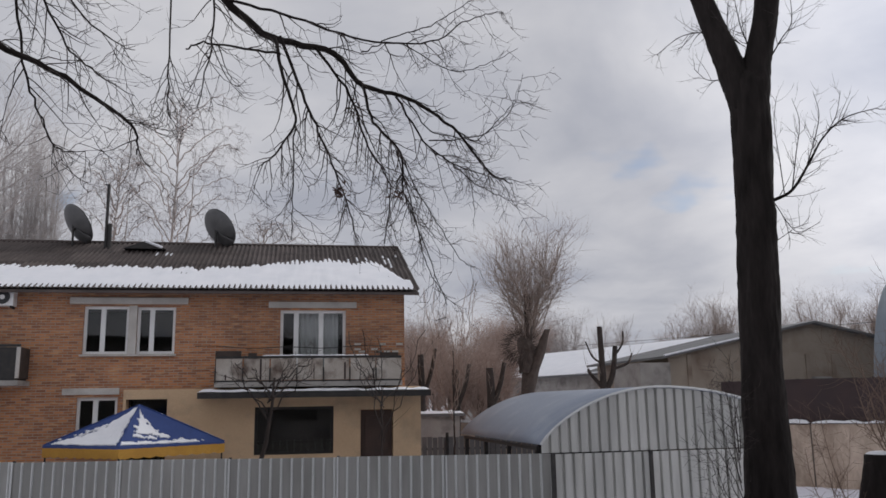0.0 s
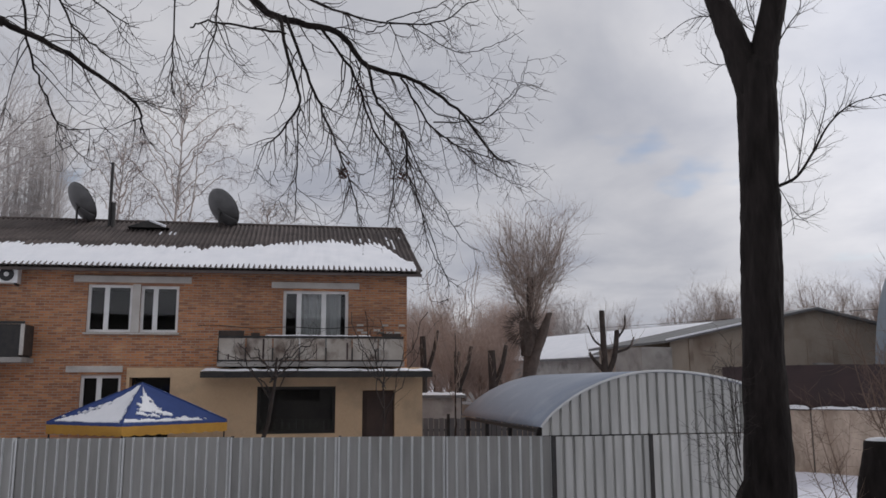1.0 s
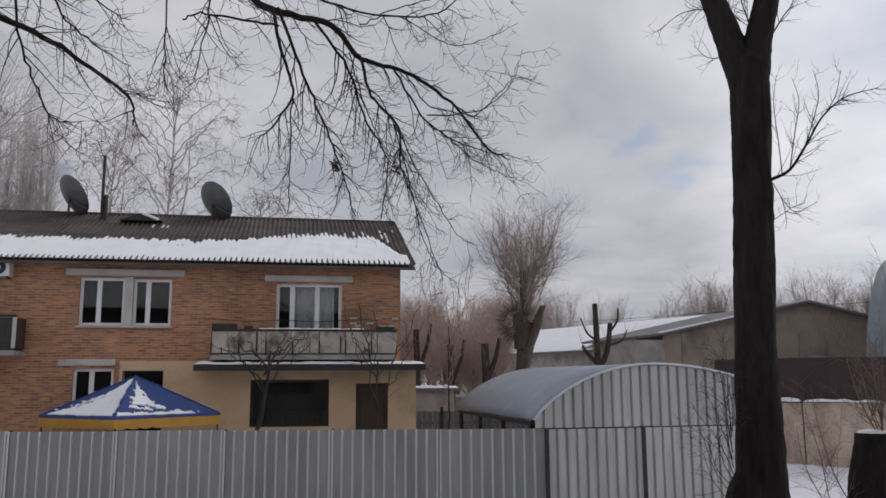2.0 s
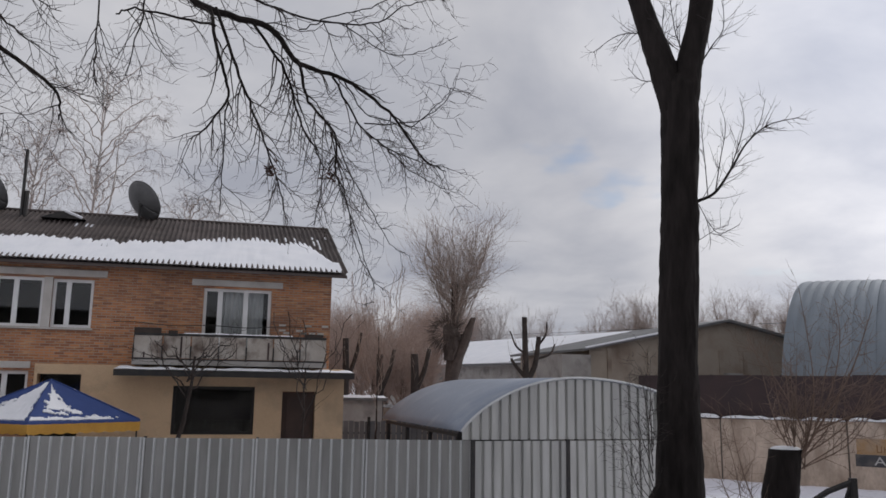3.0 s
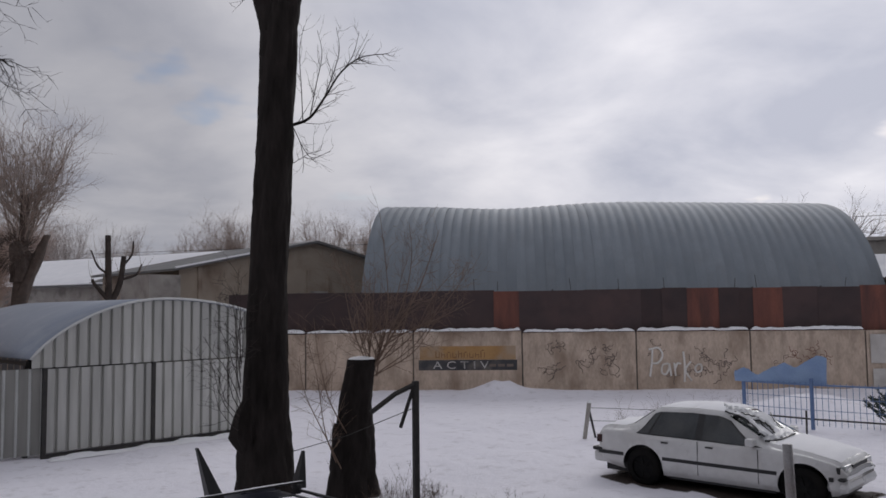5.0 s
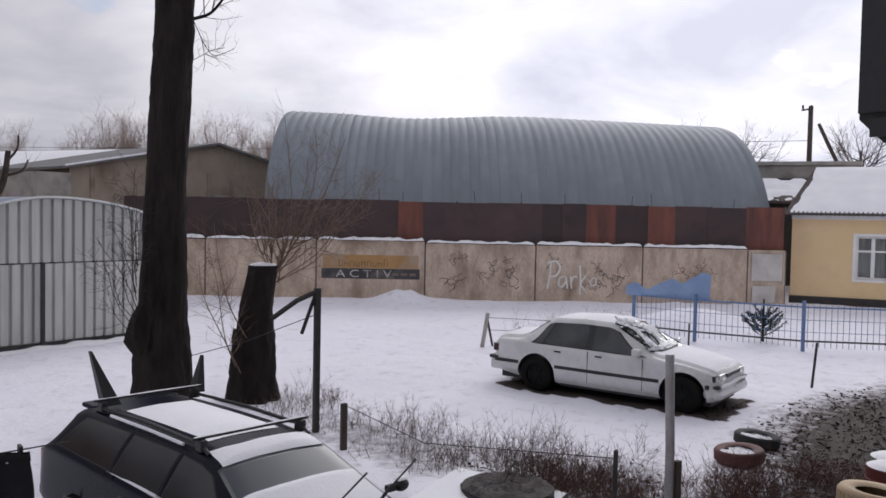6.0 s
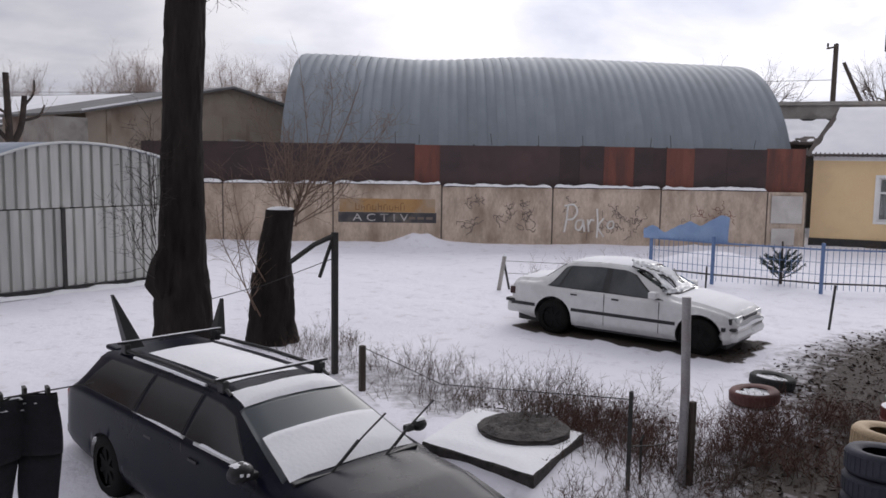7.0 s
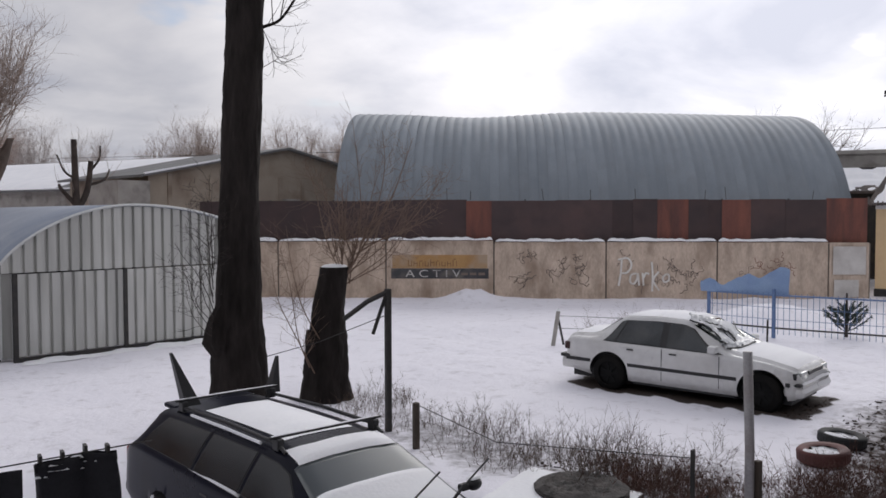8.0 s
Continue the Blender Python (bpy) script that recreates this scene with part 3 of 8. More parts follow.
def build_slate_roof(W):
    """Wavy slate sheets in four overlapping courses, with old snow on the lower half."""
    roof = part("roof", roof_deck(), SLATE, W, "weathered wavy slate roof")
    slope = math.atan2(RIDGE_Z - EAVE_Z, RIDGE_Y - EAVE_Y)
    length = math.hypot(RIDGE_Z - EAVE_Z, RIDGE_Y - EAVE_Y)
    wide, waves, run = 1.12, 7, length / 4 + 0.16
    bm = sheet(span(-0.02, wide + 0.02, waves * 8), [0, run], lambda x, y: (x, y, 0.03 * math.cos(2 * math.pi * x * waves / wide) + 0.014 * (1 - y / run)))
    me = mesh_of(bm, "slate_sheet")
    me.materials.append(SLATE)
    me.polygons.foreach_set("use_smooth", [True] * len(me.polygons))
    for i in range(24):
        for j in range(4):
            ob = new("slate_sheet", me)
            ob.parent = roof
            d = j * length / 4
            ob.matrix_local = Matrix.Translation((0.42 - (i + 1) * wide + random.uniform(-0.01, 0.01), EAVE_Y + d * math.cos(slope), EAVE_Z + 0.07 + d * math.sin(slope) + random.uniform(0, 0.008))) @ Matrix.Rotation(slope, 4, "X")
    part("ridge_cap", tube(bmesh.new(), [(-27, RIDGE_Y, RIDGE_Z + 0.09), (0.42, RIDGE_Y, RIDGE_Z + 0.07)], 0.07, 8), SLATE, roof)

    def snow(i, j):
        u = -27 + 27.25 * i
        top = 0.40 + 0.07 * fbm(u, 0, 5, 0.5) + 0.04 * fbm(u, 0, 8, 2.4) + 0.05 * fbm(u, 0, 11, 5.5) + 0.17 * max(0.0, min(1.0, (u + 5.2) / 1.6))
        top = max(0.2, top * (1 - 0.9 * max(0.0, (u + 0.6) / 0.9)))
        t = 0.01 + (top - 0.01) * j
        edge = min(1.0, 6 * min(j, 1 - j) + 0.05)
        y = EAVE_Y + (RIDGE_Y - EAVE_Y) * t
        return (u, y, slope_z(y) + 0.085 + 0.06 * edge * (0.8 + 0.5 * fbm(u, y, 2, 1.5)) + 0.02 * math.cos(2 * math.pi * u / 0.16) * (1 - edge))
    part("roof_snow", sheet([k / 500 for k in range(501)], [k / 8 for k in range(9)], snow), SNOW, roof, "old snow on the lower slope", smooth=True)
    # thin remnants between the waves near the verge
    for k in range(30):
        u, t = random.uniform(-3.2, 0.1), random.uniform(0.42, 0.62) + 0.16 * random.random() ** 3
        if k < 5:
            u, t = -8.3 + k * 0.16, 0.70 + 0.02 * (k % 2)
        y = EAVE_Y + (RIDGE_Y - EAVE_Y) * t
        l = random.uniform(0.25, 0.8) if k >= 5 else 0.4
        u = round((u - 0.42) / 0.16) * 0.16 + 0.42 + 0.08
        sl = sheet(span(-0.045, 0.045, 4), span(0, l, 5), lambda x, v: (u + x, y + v, slope_z(y + v) + 0.06 + 0.03 * math.cos(x * 30) * math.sin(math.pi * min(1, v / l + 0.05))))
        part("snow_remnant", sl, SNOW, roof, smooth=True)
    part("fascia", boxes((-27, 0.4, EAVE_Y + 0.02, EAVE_Y + 0.05, EAVE_Z - 0.06, EAVE_Z + 0.03)), SLATE, roof)


def roof_deck():
    bm = bmesh.new()
    for u0, u1 in ((-27.0, 0.38),):
        a, b = [], []
        prof = [(EAVE_Y, EAVE_Z), (RIDGE_Y, RIDGE_Z), (RIDGE_Y * 2 - EAVE_Y, EAVE_Z), (RIDGE_Y * 2 - EAVE_Y, EAVE_Z - 0.06), (RIDGE_Y, RIDGE_Z - 0.08), (EAVE_Y, EAVE_Z - 0.06)]
        a = [bm.verts.new((u0, y, z)) for y, z in prof]
        b = [bm.verts.new((u1, y, z)) for y, z in prof]
        for i in range(6):
            j = (i + 1) % 6
            bm.faces.new((a[i], a[j], b[j], b[i]))
        for r in (a, b):
            bm.faces.new((r[0], r[1], r[4], r[5])); bm.faces.new((r[1], r[2], r[3], r[4]))
    return bm


CURTAIN = surface("net_curtain", (0.5, 0.5, 0.48), (0.62, 0.62, 0.6), 3, 0.9, bump=0)
OLD_BOARD = surface("dark_stored_boards", (0.04, 0.03, 0.025), (0.08, 0.06, 0.05), 4, 0.9, bump=0.3)
DOOR_BROWN = surface("dark_brown_door", (0.04, 0.022, 0.016), (0.07, 0.04, 0.03), 3, 0.6, bump=0.1)
BALCONY_SHEET = surface("stained_whitewash", (0.36, 0.31, 0.26), (0.56, 0.52, 0.465), 2.2, 0.9, bump=0.2, stain=(0.1, 0.065, 0.05), stain_scale=2.4, stain_amount=0.9)
house = build_apartments()
build_slate_roof(house)


# ---- corrugated yard fence and the arched garage ----
def rib_profile(width, pitch=0.25, rib=0.085, depth=0.065):
    """Points across a profiled sheet: broad pans parted by narrow grooves."""
    pts, x = [], 0.0
    while x + pitch < width:
        pts += [(x, 0), (x + pitch - rib, 0), (x + pitch - rib * 0.62, depth), (x + pitch - rib * 0.3, depth)]
        x += pitch
    return pts + [(x, 0), (width, 0)]


def profiled(width, z0, z1, **k):
    bm = bmesh.new()
    top = z1 if callable(z1) else (lambda x: z1)
    prof = rib_profile(width, **k)
    lo = [bm.verts.new((x, y, z0)) for x, y in prof]
    hi = [bm.verts.new((x, y, top(x))) for x, y in prof]
    for i in range(len(prof) - 1):
        if prof[i + 1][0] - prof[i][0] > 1e-6 or prof[i + 1][1] != prof[i][1]:
            bm.faces.new((lo[i], lo[i + 1], hi[i + 1], hi[i]))
    # Faces of ribs that stand forward take the second material slot.
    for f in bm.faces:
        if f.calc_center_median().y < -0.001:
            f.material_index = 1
    return bm


def build_fence():
    F = thing("sheet_metal_fence", "grey galvanised profiled-sheet yard fence", "fence", at=at(-20.5, 19.75, 0))
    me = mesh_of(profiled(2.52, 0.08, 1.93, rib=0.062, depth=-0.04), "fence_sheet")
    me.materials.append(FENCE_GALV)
    # Paler zinc on the ribs paints the light they catch.
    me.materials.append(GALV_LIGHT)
    x0 = 23.05 - 9 * 2.55
    for i in range(9):
        ob = new("fence_sheet", me)
        ob.parent = F
        ob.matrix_local = at(x0 + i * 2.55, random.uniform(-0.006, 0.006), random.uniform(-0.012, 0.012))
        part("fence_post", boxes((x0 + i * 2.55 - 0.03, x0 + i * 2.55 + 0.03, 0.03, 0.09, 0, 1.95)), DARK_STEEL, F)
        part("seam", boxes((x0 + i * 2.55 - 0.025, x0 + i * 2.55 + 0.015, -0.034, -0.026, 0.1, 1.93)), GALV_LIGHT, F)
    part("rail", boxes((x0, 23.05, 0.012, 0.05, 1.84, 1.88)), DARK_STEEL, F)
    part("rail", boxes((x0, 23.05, 0.012, 0.05, 0.3, 0.34)), DARK_STEEL, F)


# Bright zinc for trims; on fence ribs it stands for caught light.
GALV_LIGHT = surface("bright_zinc_and_lit_rib", (0.55, 0.56, 0.55), (0.62, 0.63, 0.62), 3, 0.45, 0.5, bump=0)


def arch_z(x):
    """The garage's curved top over its front, x from its left corner."""
    t = (x - 2.75) / (3.1 if x < 2.75 else 4.5)
    low = 2.1 if x < 2.75 else 1.93
    return low + (3.43 - low) * max(0.0, 1 - t * t) ** 0.8 if abs(t) < 1 else low


def build_garage():
    G = thing("arched_garage", "arched galvanised garage with a closed sheet front", "garage", at=at(2.5, 19.65, 0, 12.0))
    n = 5.35
    me = profiled(n + 0.28, 1.95, lambda x: max(1.96, arch_z(x - 0.28) - 0.02))
    part("gable_sheet", me, GALV, G, "profiled sheet gable").matrix_local = at(-0.28, 0)
    for a, b in ((0.04, 2.42), (2.5, 5.35)):
        bm = profiled(b - a, 0.12, 1.92)
        ob = part("gate_leaf", bm, GALV, G)
        ob.matrix_local = at(a, 0.005)
    for x in (0.0, 2.46):
        part("gate_post", boxes((x - 0.045, x + 0.045, -0.035, 0.06, 0, 1.95)), DARK_STEEL, G, "dark steel gate post")
    part("sill", boxes((0.05, 5.35, -0.03, 0.05, 0.0, 0.1)), DARK_STEEL, G)
    part("snow_foot", snow_cap(0.0, 5.4, -0.45, -0.04, -0.02, 0.1, 40, 4, 2.0), SNOW, G, smooth=True)
    # curved roof sheet reaching back
    back = 8.3
    prof = span(-0.32, 5.4, 44)

    def f(i, j):
        x = prof[i]
        t = (x - 2.75) / (3.1 if x < 2.75 else 4.5)
        low = 2.1 if x < 2.75 else 1.93
        z = low + (3.46 - low) * max(0.0, 1 - t * t) ** 0.8
        return (x, -0.06 + j * back, z)
    bm = sheet(list(range(45)), [0, 0.25, 0.5, 0.75, 1.0], f)
    ob = part("roof", bm, ROOF_ZINC, G, "smooth curved zinc roof", smooth=True)
    s = ob.modifiers.new("thick", "SOLIDIFY"); s.thickness = 0.04; s.offset = -1
    edge = [(f(i, 0)[0], -0.075, f(i, 0)[2] - 0.01) for i in range(45)]
    part("edge_trim", tube(bmesh.new(), edge, 0.03, 6), GALV_LIGHT, G)
    for y in (0.4, 2.8, 5.2, 7.6):
        for x in (-0.25, 5.25):
            part("post", boxes((x - 0.05, x + 0.05, y - 0.05, y + 0.05, 0, 2.0 if x < 0 else 2.4)), DARK_STEEL, G)
    part("beam", boxes((-0.3, -0.2, 0.3, 7.8, 2.0, 2.08)), DARK_STEEL, G)
    part("side_sheet", boxes((5.35, 5.38, 0.06, 7.8, 0, 2.5)), GALV, G)
    part("back_sheet", boxes((2.2, 5.34, 7.78, 7.82, 0, 2.4)), DARK_STEEL, G)


ROOF_ZINC = surface("dull_zinc_roof", (0.25, 0.285, 0.345), (0.31, 0.345, 0.41), 0.6, 0.55, 0.3, bump=0.03, stain=(0.45, 0.47, 0.5), stain_amount=0.4)
build_fence()
build_garage()


# ---- concrete panel wall with a rusty sheet screen on top ----
WALL_TURN = -38.1
WALL_AT = at(19.52, 24.28, 0, WALL_TURN)    # local x runs along the wall, local y away from the yard
JOINTS = [-24.9, -20.7, -16.5, -12.5, -8.45, -4.25, -0.1, 4.15, 8.3, 12.4, 13.9]


JOINT_DARK = surface("dark_joint_mortar", (0.1, 0.085, 0.072), (0.17, 0.145, 0.12), 2, 0.95, bump=0.3)


def build_wall():
    B = thing("wall_concrete", "weathered precast concrete panel wall with snow on top", "wall", kind="structure", at=WALL_AT)
    random.seed(17)
    for i, (a, b) in enumerate(zip(JOINTS, JOINTS[1:])):
        h = 2.2 + random.uniform(-0.03, 0.03) - (0.06 if i > 7 else 0)
        bm = boxes((a + 0.03, b - 0.03, 0.03, 0.16, 0, h))
        box(bm, a + 0.03, b - 0.03, 0.015, 0.03, h - 0.1, h)
        box(bm, a + 0.03, b - 0.03, 0.01, 0.03, 0.0, 0.2)
        box(bm, a + 0.03, a + 0.12, 0.018, 0.03, 0.2, h - 0.1)
        box(bm, b - 0.12, b - 0.03, 0.018, 0.03, 0.2, h - 0.1)
        p = part("concrete_panel", bm, CONCRETE, B)
        p.matrix_local = pose(0, random.uniform(-0.003, 0.003), random.uniform(-0.03, 0.0))
        if i != 9:
            part("wall_snow", snow_cap(a + 0.05, b - 0.05, -0.06, 0.2, h, 0.17, 60, 5, i * 3.1), SNOW, B, smooth=True)
    for x in JOINTS:
        part("wall_post", boxes((x - 0.028, x + 0.028, 0.045, 0.15, 0, 2.1)), JOINT_DARK, B)


def build_screen():
    S = thing("rusty_screen", "dark rusty sheet-iron screen along the concrete wall", "fence", at=WALL_AT)
    red = {(-1.15, -0.2), (6.1, 7.3), (8.55, 9.6), (12.4, 13.9)}
    cuts = sorted({-11.6, -9.4, -6.8, -4.0, *(v for r in red for v in r), 2.3, 4.4, 5.2, 8.0, 10.9})
    for i, (a, b) in enumerate(zip(cuts, cuts[1:])):
        mat = RED_RUST if (a, b) in red else RUST
        h = 3.78 + random.uniform(-0.03, 0.03)
        ob = part("iron_sheet", boxes((a - 0.012, b + 0.012, 0.3 + 0.012 * (i % 2), 0.306 + 0.012 * (i % 2), 1.3, h)), mat, S, "orange-red rusted sheet" if mat is RED_RUST else "")
        ob.matrix_local = pose(0, random.uniform(-0.004, 0.004), 0)
    for x in span(-11.3, 13.5, 10):
        part("screen_post", boxes((x - 0.03, x + 0.03, 0.33, 0.39, 0, 3.8)), DARK_STEEL, S)
    for x in (-1.9, -1.0, 1.8, 3.6, 5.3, 7.9, 8.7, 11.9):
        part("spike", rod((x, 0.36, 3.78), (x + random.uniform(-0.06, 0.06), 0.36, 4.1 + random.uniform(0, 0.15)), 0.012, 5), DARK_STEEL, S)


build_wall()
build_screen()


# ---- frameless arched hangar ----
def build_hangar():
    H = thing("arched_hangar", "long frameless arched hangar of ribbed zinc steel", "hangar", at=WALL_AT)
    x0, x1, yc, R, z_top = -7.0, 15.0, 12.2, 8.8, 8.5
    n = 52
    wide = (x1 - x0) / n

    def arc(a, lift):
        y = yc - (R + lift) * math.cos(a)
        z = (z_top + lift) * math.sin(a) ** 0.8
        return y, z
    angles = span(0, math.pi, 36)
    prof = [(0.0, 0.0), (0.1, 0.006), (0.26, 0.026), (0.45, 0.036), (0.64, 0.026), (0.8, 0.006), (0.9, 0.0), (1.0, 0.0)]
    bm = bmesh.new()
    rows = []
    for a in angles:
        row = []
        for u, lift in prof:
            y, z = arc(a, lift)
            row.append(bm.verts.new((u * wide, y, z)))
        rows.append(row)
    for r, s in zip(rows, rows[1:]):
        for i in range(len(prof) - 1):
            bm.faces.new((r[i + 1], r[i], s[i], s[i + 1]))
    me = mesh_of(bm, "arch_panel")
    me.materials.append(HANGAR_STEEL)
    me.polygons.foreach_set("use_smooth", [True] * len(me.polygons))
    for i in range(n):
        ob = new("arch_panel", me)
        ob.parent = H
        t = i / n
        sag = -0.22 * math.exp(-((t - 0.27) / 0.14) ** 2) - 0.32 * max(0.0, (t - 0.55) / 0.45)
        ob.matrix_local = Matrix.Translation((x0 + i * wide, random.uniform(-0.006, 0.006), sag + random.uniform(-0.005, 0.005)))
    for x, drop in ((x0 + 0.1, 0.03), (x1 - 0.1, 0.37)):
        bm = bmesh.new()
        vs = [bm.verts.new((x, y, z - drop)) for y, z in (arc(a, -0.03) for a in angles)]
        bm.faces.new(vs)
        part("end_wall", bm, HANGAR_STEEL, H)


build_hangar()


# ---- yellow house at the far right ----
def build_yellow_house():
    C = thing("yellow_house", "small yellow limewashed house with a snowy slate roof", "house", at=at(32.0, 16.3, 0, -64))
    w, d, h = 9.0, 7.0, 3.55
    part("wall", wall_mesh(0, w, 0, h, 0.4, [(2.35, 3.55, 1.05, 2.75), (6.2, 7.4, 1.05, 2.75)]), YELLOW, C)
    part("wall", boxes((0, 0.4, 0.4, d, 0, h)), YELLOW, C)
    part("wall", boxes((w - 0.4, w, 0.4, d, 0, h)), YELLOW, C)
    part("wall", boxes((0.4, w - 0.4, d - 0.4, d, 0, h)), YELLOW, C)
    part("plinth", boxes((-0.03, w + 0.03, -0.05, -0.002, 0, 0.3)), DARK_STEEL, C, "dark painted plinth")
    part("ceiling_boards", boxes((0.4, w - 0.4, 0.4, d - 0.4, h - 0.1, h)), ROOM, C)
    part("cornice", boxes((-0.02, w, -0.04, -0.002, h - 0.16, h)), WHITE_PAINT, C)
    for u in (2.35, 6.2):
        win = sash("window", C, u, u + 1.2, 1.05, 2.75, (0.5,), y=0.12)
        part("transom", boxes((u + 0.07, u + 1.13, 0.115, 0.18, 2.12, 2.2)), WHITE_PAINT, win)
        part("surround", boxes((u - 0.12, u, -0.02, 0.1, 0.95, 2.85), (u + 1.2, u + 1.32, -0.02, 0.1, 0.95, 2.85), (u, u + 1.2, -0.02, 0.1, 2.75, 2.85), (u, u + 1.2, -0.04, 0.1, 0.95, 1.05)), WHITE_PAINT, win)
        cur = sheet(span(u + 0.1, u + 1.1, 30), [1.1, 2.7], lambda x, z: (x, 0.45 + 0.03 * math.sin(x * 35), z))
        part("curtain", cur, CURTAIN, win, smooth=True)
    # hipped roof
    ev, rz, ins = 0.35, 5.7, 0.8
    A = [(-ev, -ev, h), (w + ev, -ev, h), (w + ev, d + ev, h), (-ev, d + ev, h), (ins, d / 2, rz), (w - ins, d / 2, rz)]
    bm = bmesh.new()
    v = [bm.verts.new(p) for p in A]
    for q in ((0, 1, 5, 4), (1, 2, 5), (2, 3, 4, 5), (3, 0, 4), (0, 3, 2, 1)):
        bm.faces.new([v[i] for i in q])
    roof = part("roof", bm, SLATE, C, "slate hip roof")

    def snow(i, j):
        t = 0.03 + 0.95 * j
        xa, xb = -ev + (ins + ev) * t, w + ev - (ins + ev) * t
        x = xa + (xb - xa) * (0.02 + 0.96 * i)
        y = -ev + (d / 2 + ev) * t
        x += 0.18 * fbm(x, y, 3, 1.0)
        e = min(1, 8 * min(i, 1 - i, j, 1 - j) + 0.05)
        return (x, y, h + (rz - h) * t + 0.03 + 0.12 * e * (0.8 + 0.4 * fbm(x, y, 0, 0.8)))
    part("roof_snow", sheet([k / 40 for k in range(41)], [k / 14 for k in range(15)], snow), SNOW, roof, "thick snow", smooth=True)
    me = mesh_of(tube(bmesh.new(), [(0, -0.02, 0), (0, 0.6, 0.3)], 0.035, 6), "slate_end")
    me.materials.append(SLATE)
    for k in range(58):
        ob = new("slate_end", me)
        ob.parent = roof
        ob.matrix_local = at(-ev + 0.08 + k * 0.165, -ev - 0.02, h + 0.01)


build_yellow_house()


# ---- trees: tapering limbs and many bare twigs ----
def spline(pts, n=6):
    """A smooth line through control points."""
    P = [Vector(p) for p in pts]
    P = [P[0] * 2 - P[1], *P, P[-1] * 2 - P[-2]]
    out = []
    for a, b, c, d in zip(P, P[1:], P[2:], P[3:]):
        for k in range(n):
            t = k / n
            out.append(0.5 * (2 * b + (c - a) * t + (2 * a - 5 * b + 4 * c - d) * t * t + (3 * b - a - 3 * c + d) * t ** 3))
    out.append(P[-2])
    return out


def limb(pts, r0, r1, n=6, rough=0.0):
    line = spline(pts, n)
    m = len(line) - 1
    return [(p + Vector([random.uniform(-rough, rough) for _ in range(3)]), r0 + (r1 - r0) * (i / m)) for i, p in enumerate(line)]


HOOK = [False]      # twigs that droop and turn up again at their tips


def twig(p, d, length, r, bend=(0, 0, 0), steps=4, wobble=0.25):
    d, out, step = d.normalized(), [(p.copy(), r)], length / steps
    for i in range(steps):
        k = 0.25 if not HOOK[0] else 0.9 * math.cos(math.pi * (i + 0.5) / steps)
        d = (d + Vector(bend) * k + Vector([random.gauss(0, wobble) for _ in range(3)]) * 0.5).normalized()
        p = p + d * step
        out.append((p.copy(), r * (1 - 0.75 * (i + 1) / steps)))
    return out


def sprout(lines, out, per_m, length, r, spread=0.9, bend=(0, 0, 0), start=0.15, wobble=0.25, min_r=0.0025, steps=4):
    """Side twigs along each line."""
    made = []
    for line in lines:
        total = sum((b[0] - a[0]).length for a, b in zip(line, line[1:]))
        k = per_m * total
        n = int(k) + (random.random() < k - int(k))
        for _ in range(n):
            t = start + (1 - start) * random.random()
            i = min(int(t * (len(line) - 1)), len(line) - 2)
            f = t * (len(line) - 1) - i
            p = line[i][0].lerp(line[i + 1][0], f)
            d = (line[i + 1][0] - line[i][0]).normalized()
            side = d.cross(Vector([random.gauss(0, 1) for _ in range(3)])).normalized()
            way = (d * (1 - spread * 0.5) + side * spread).normalized()
            here = line[i][1] + (line[i + 1][1] - line[i][1]) * f
            made.append(twig(p, way, length * random.uniform(0.5, 1.3) * (1 - 0.35 * t), max(min(r, here * 0.7), min_r), bend, steps, wobble))
    out += made
    return made


def tree_thing(name, label, trunk_lines, twig_lines, trunk_mat, twig_mat, category="tree", group="", seg=10, twig_seg=3, place=None):
    T = thing(name, label, category, group=group, at=place)
    t = tubes_mesh("trunk", trunk_lines, seg)
    part("trunk", t, trunk_mat, T, smooth=True)
    if twig_lines:
        part("crown", tubes_mesh("crown", twig_lines, twig_seg), twig_mat, T, "bare winter twigs", smooth=True)
    return T


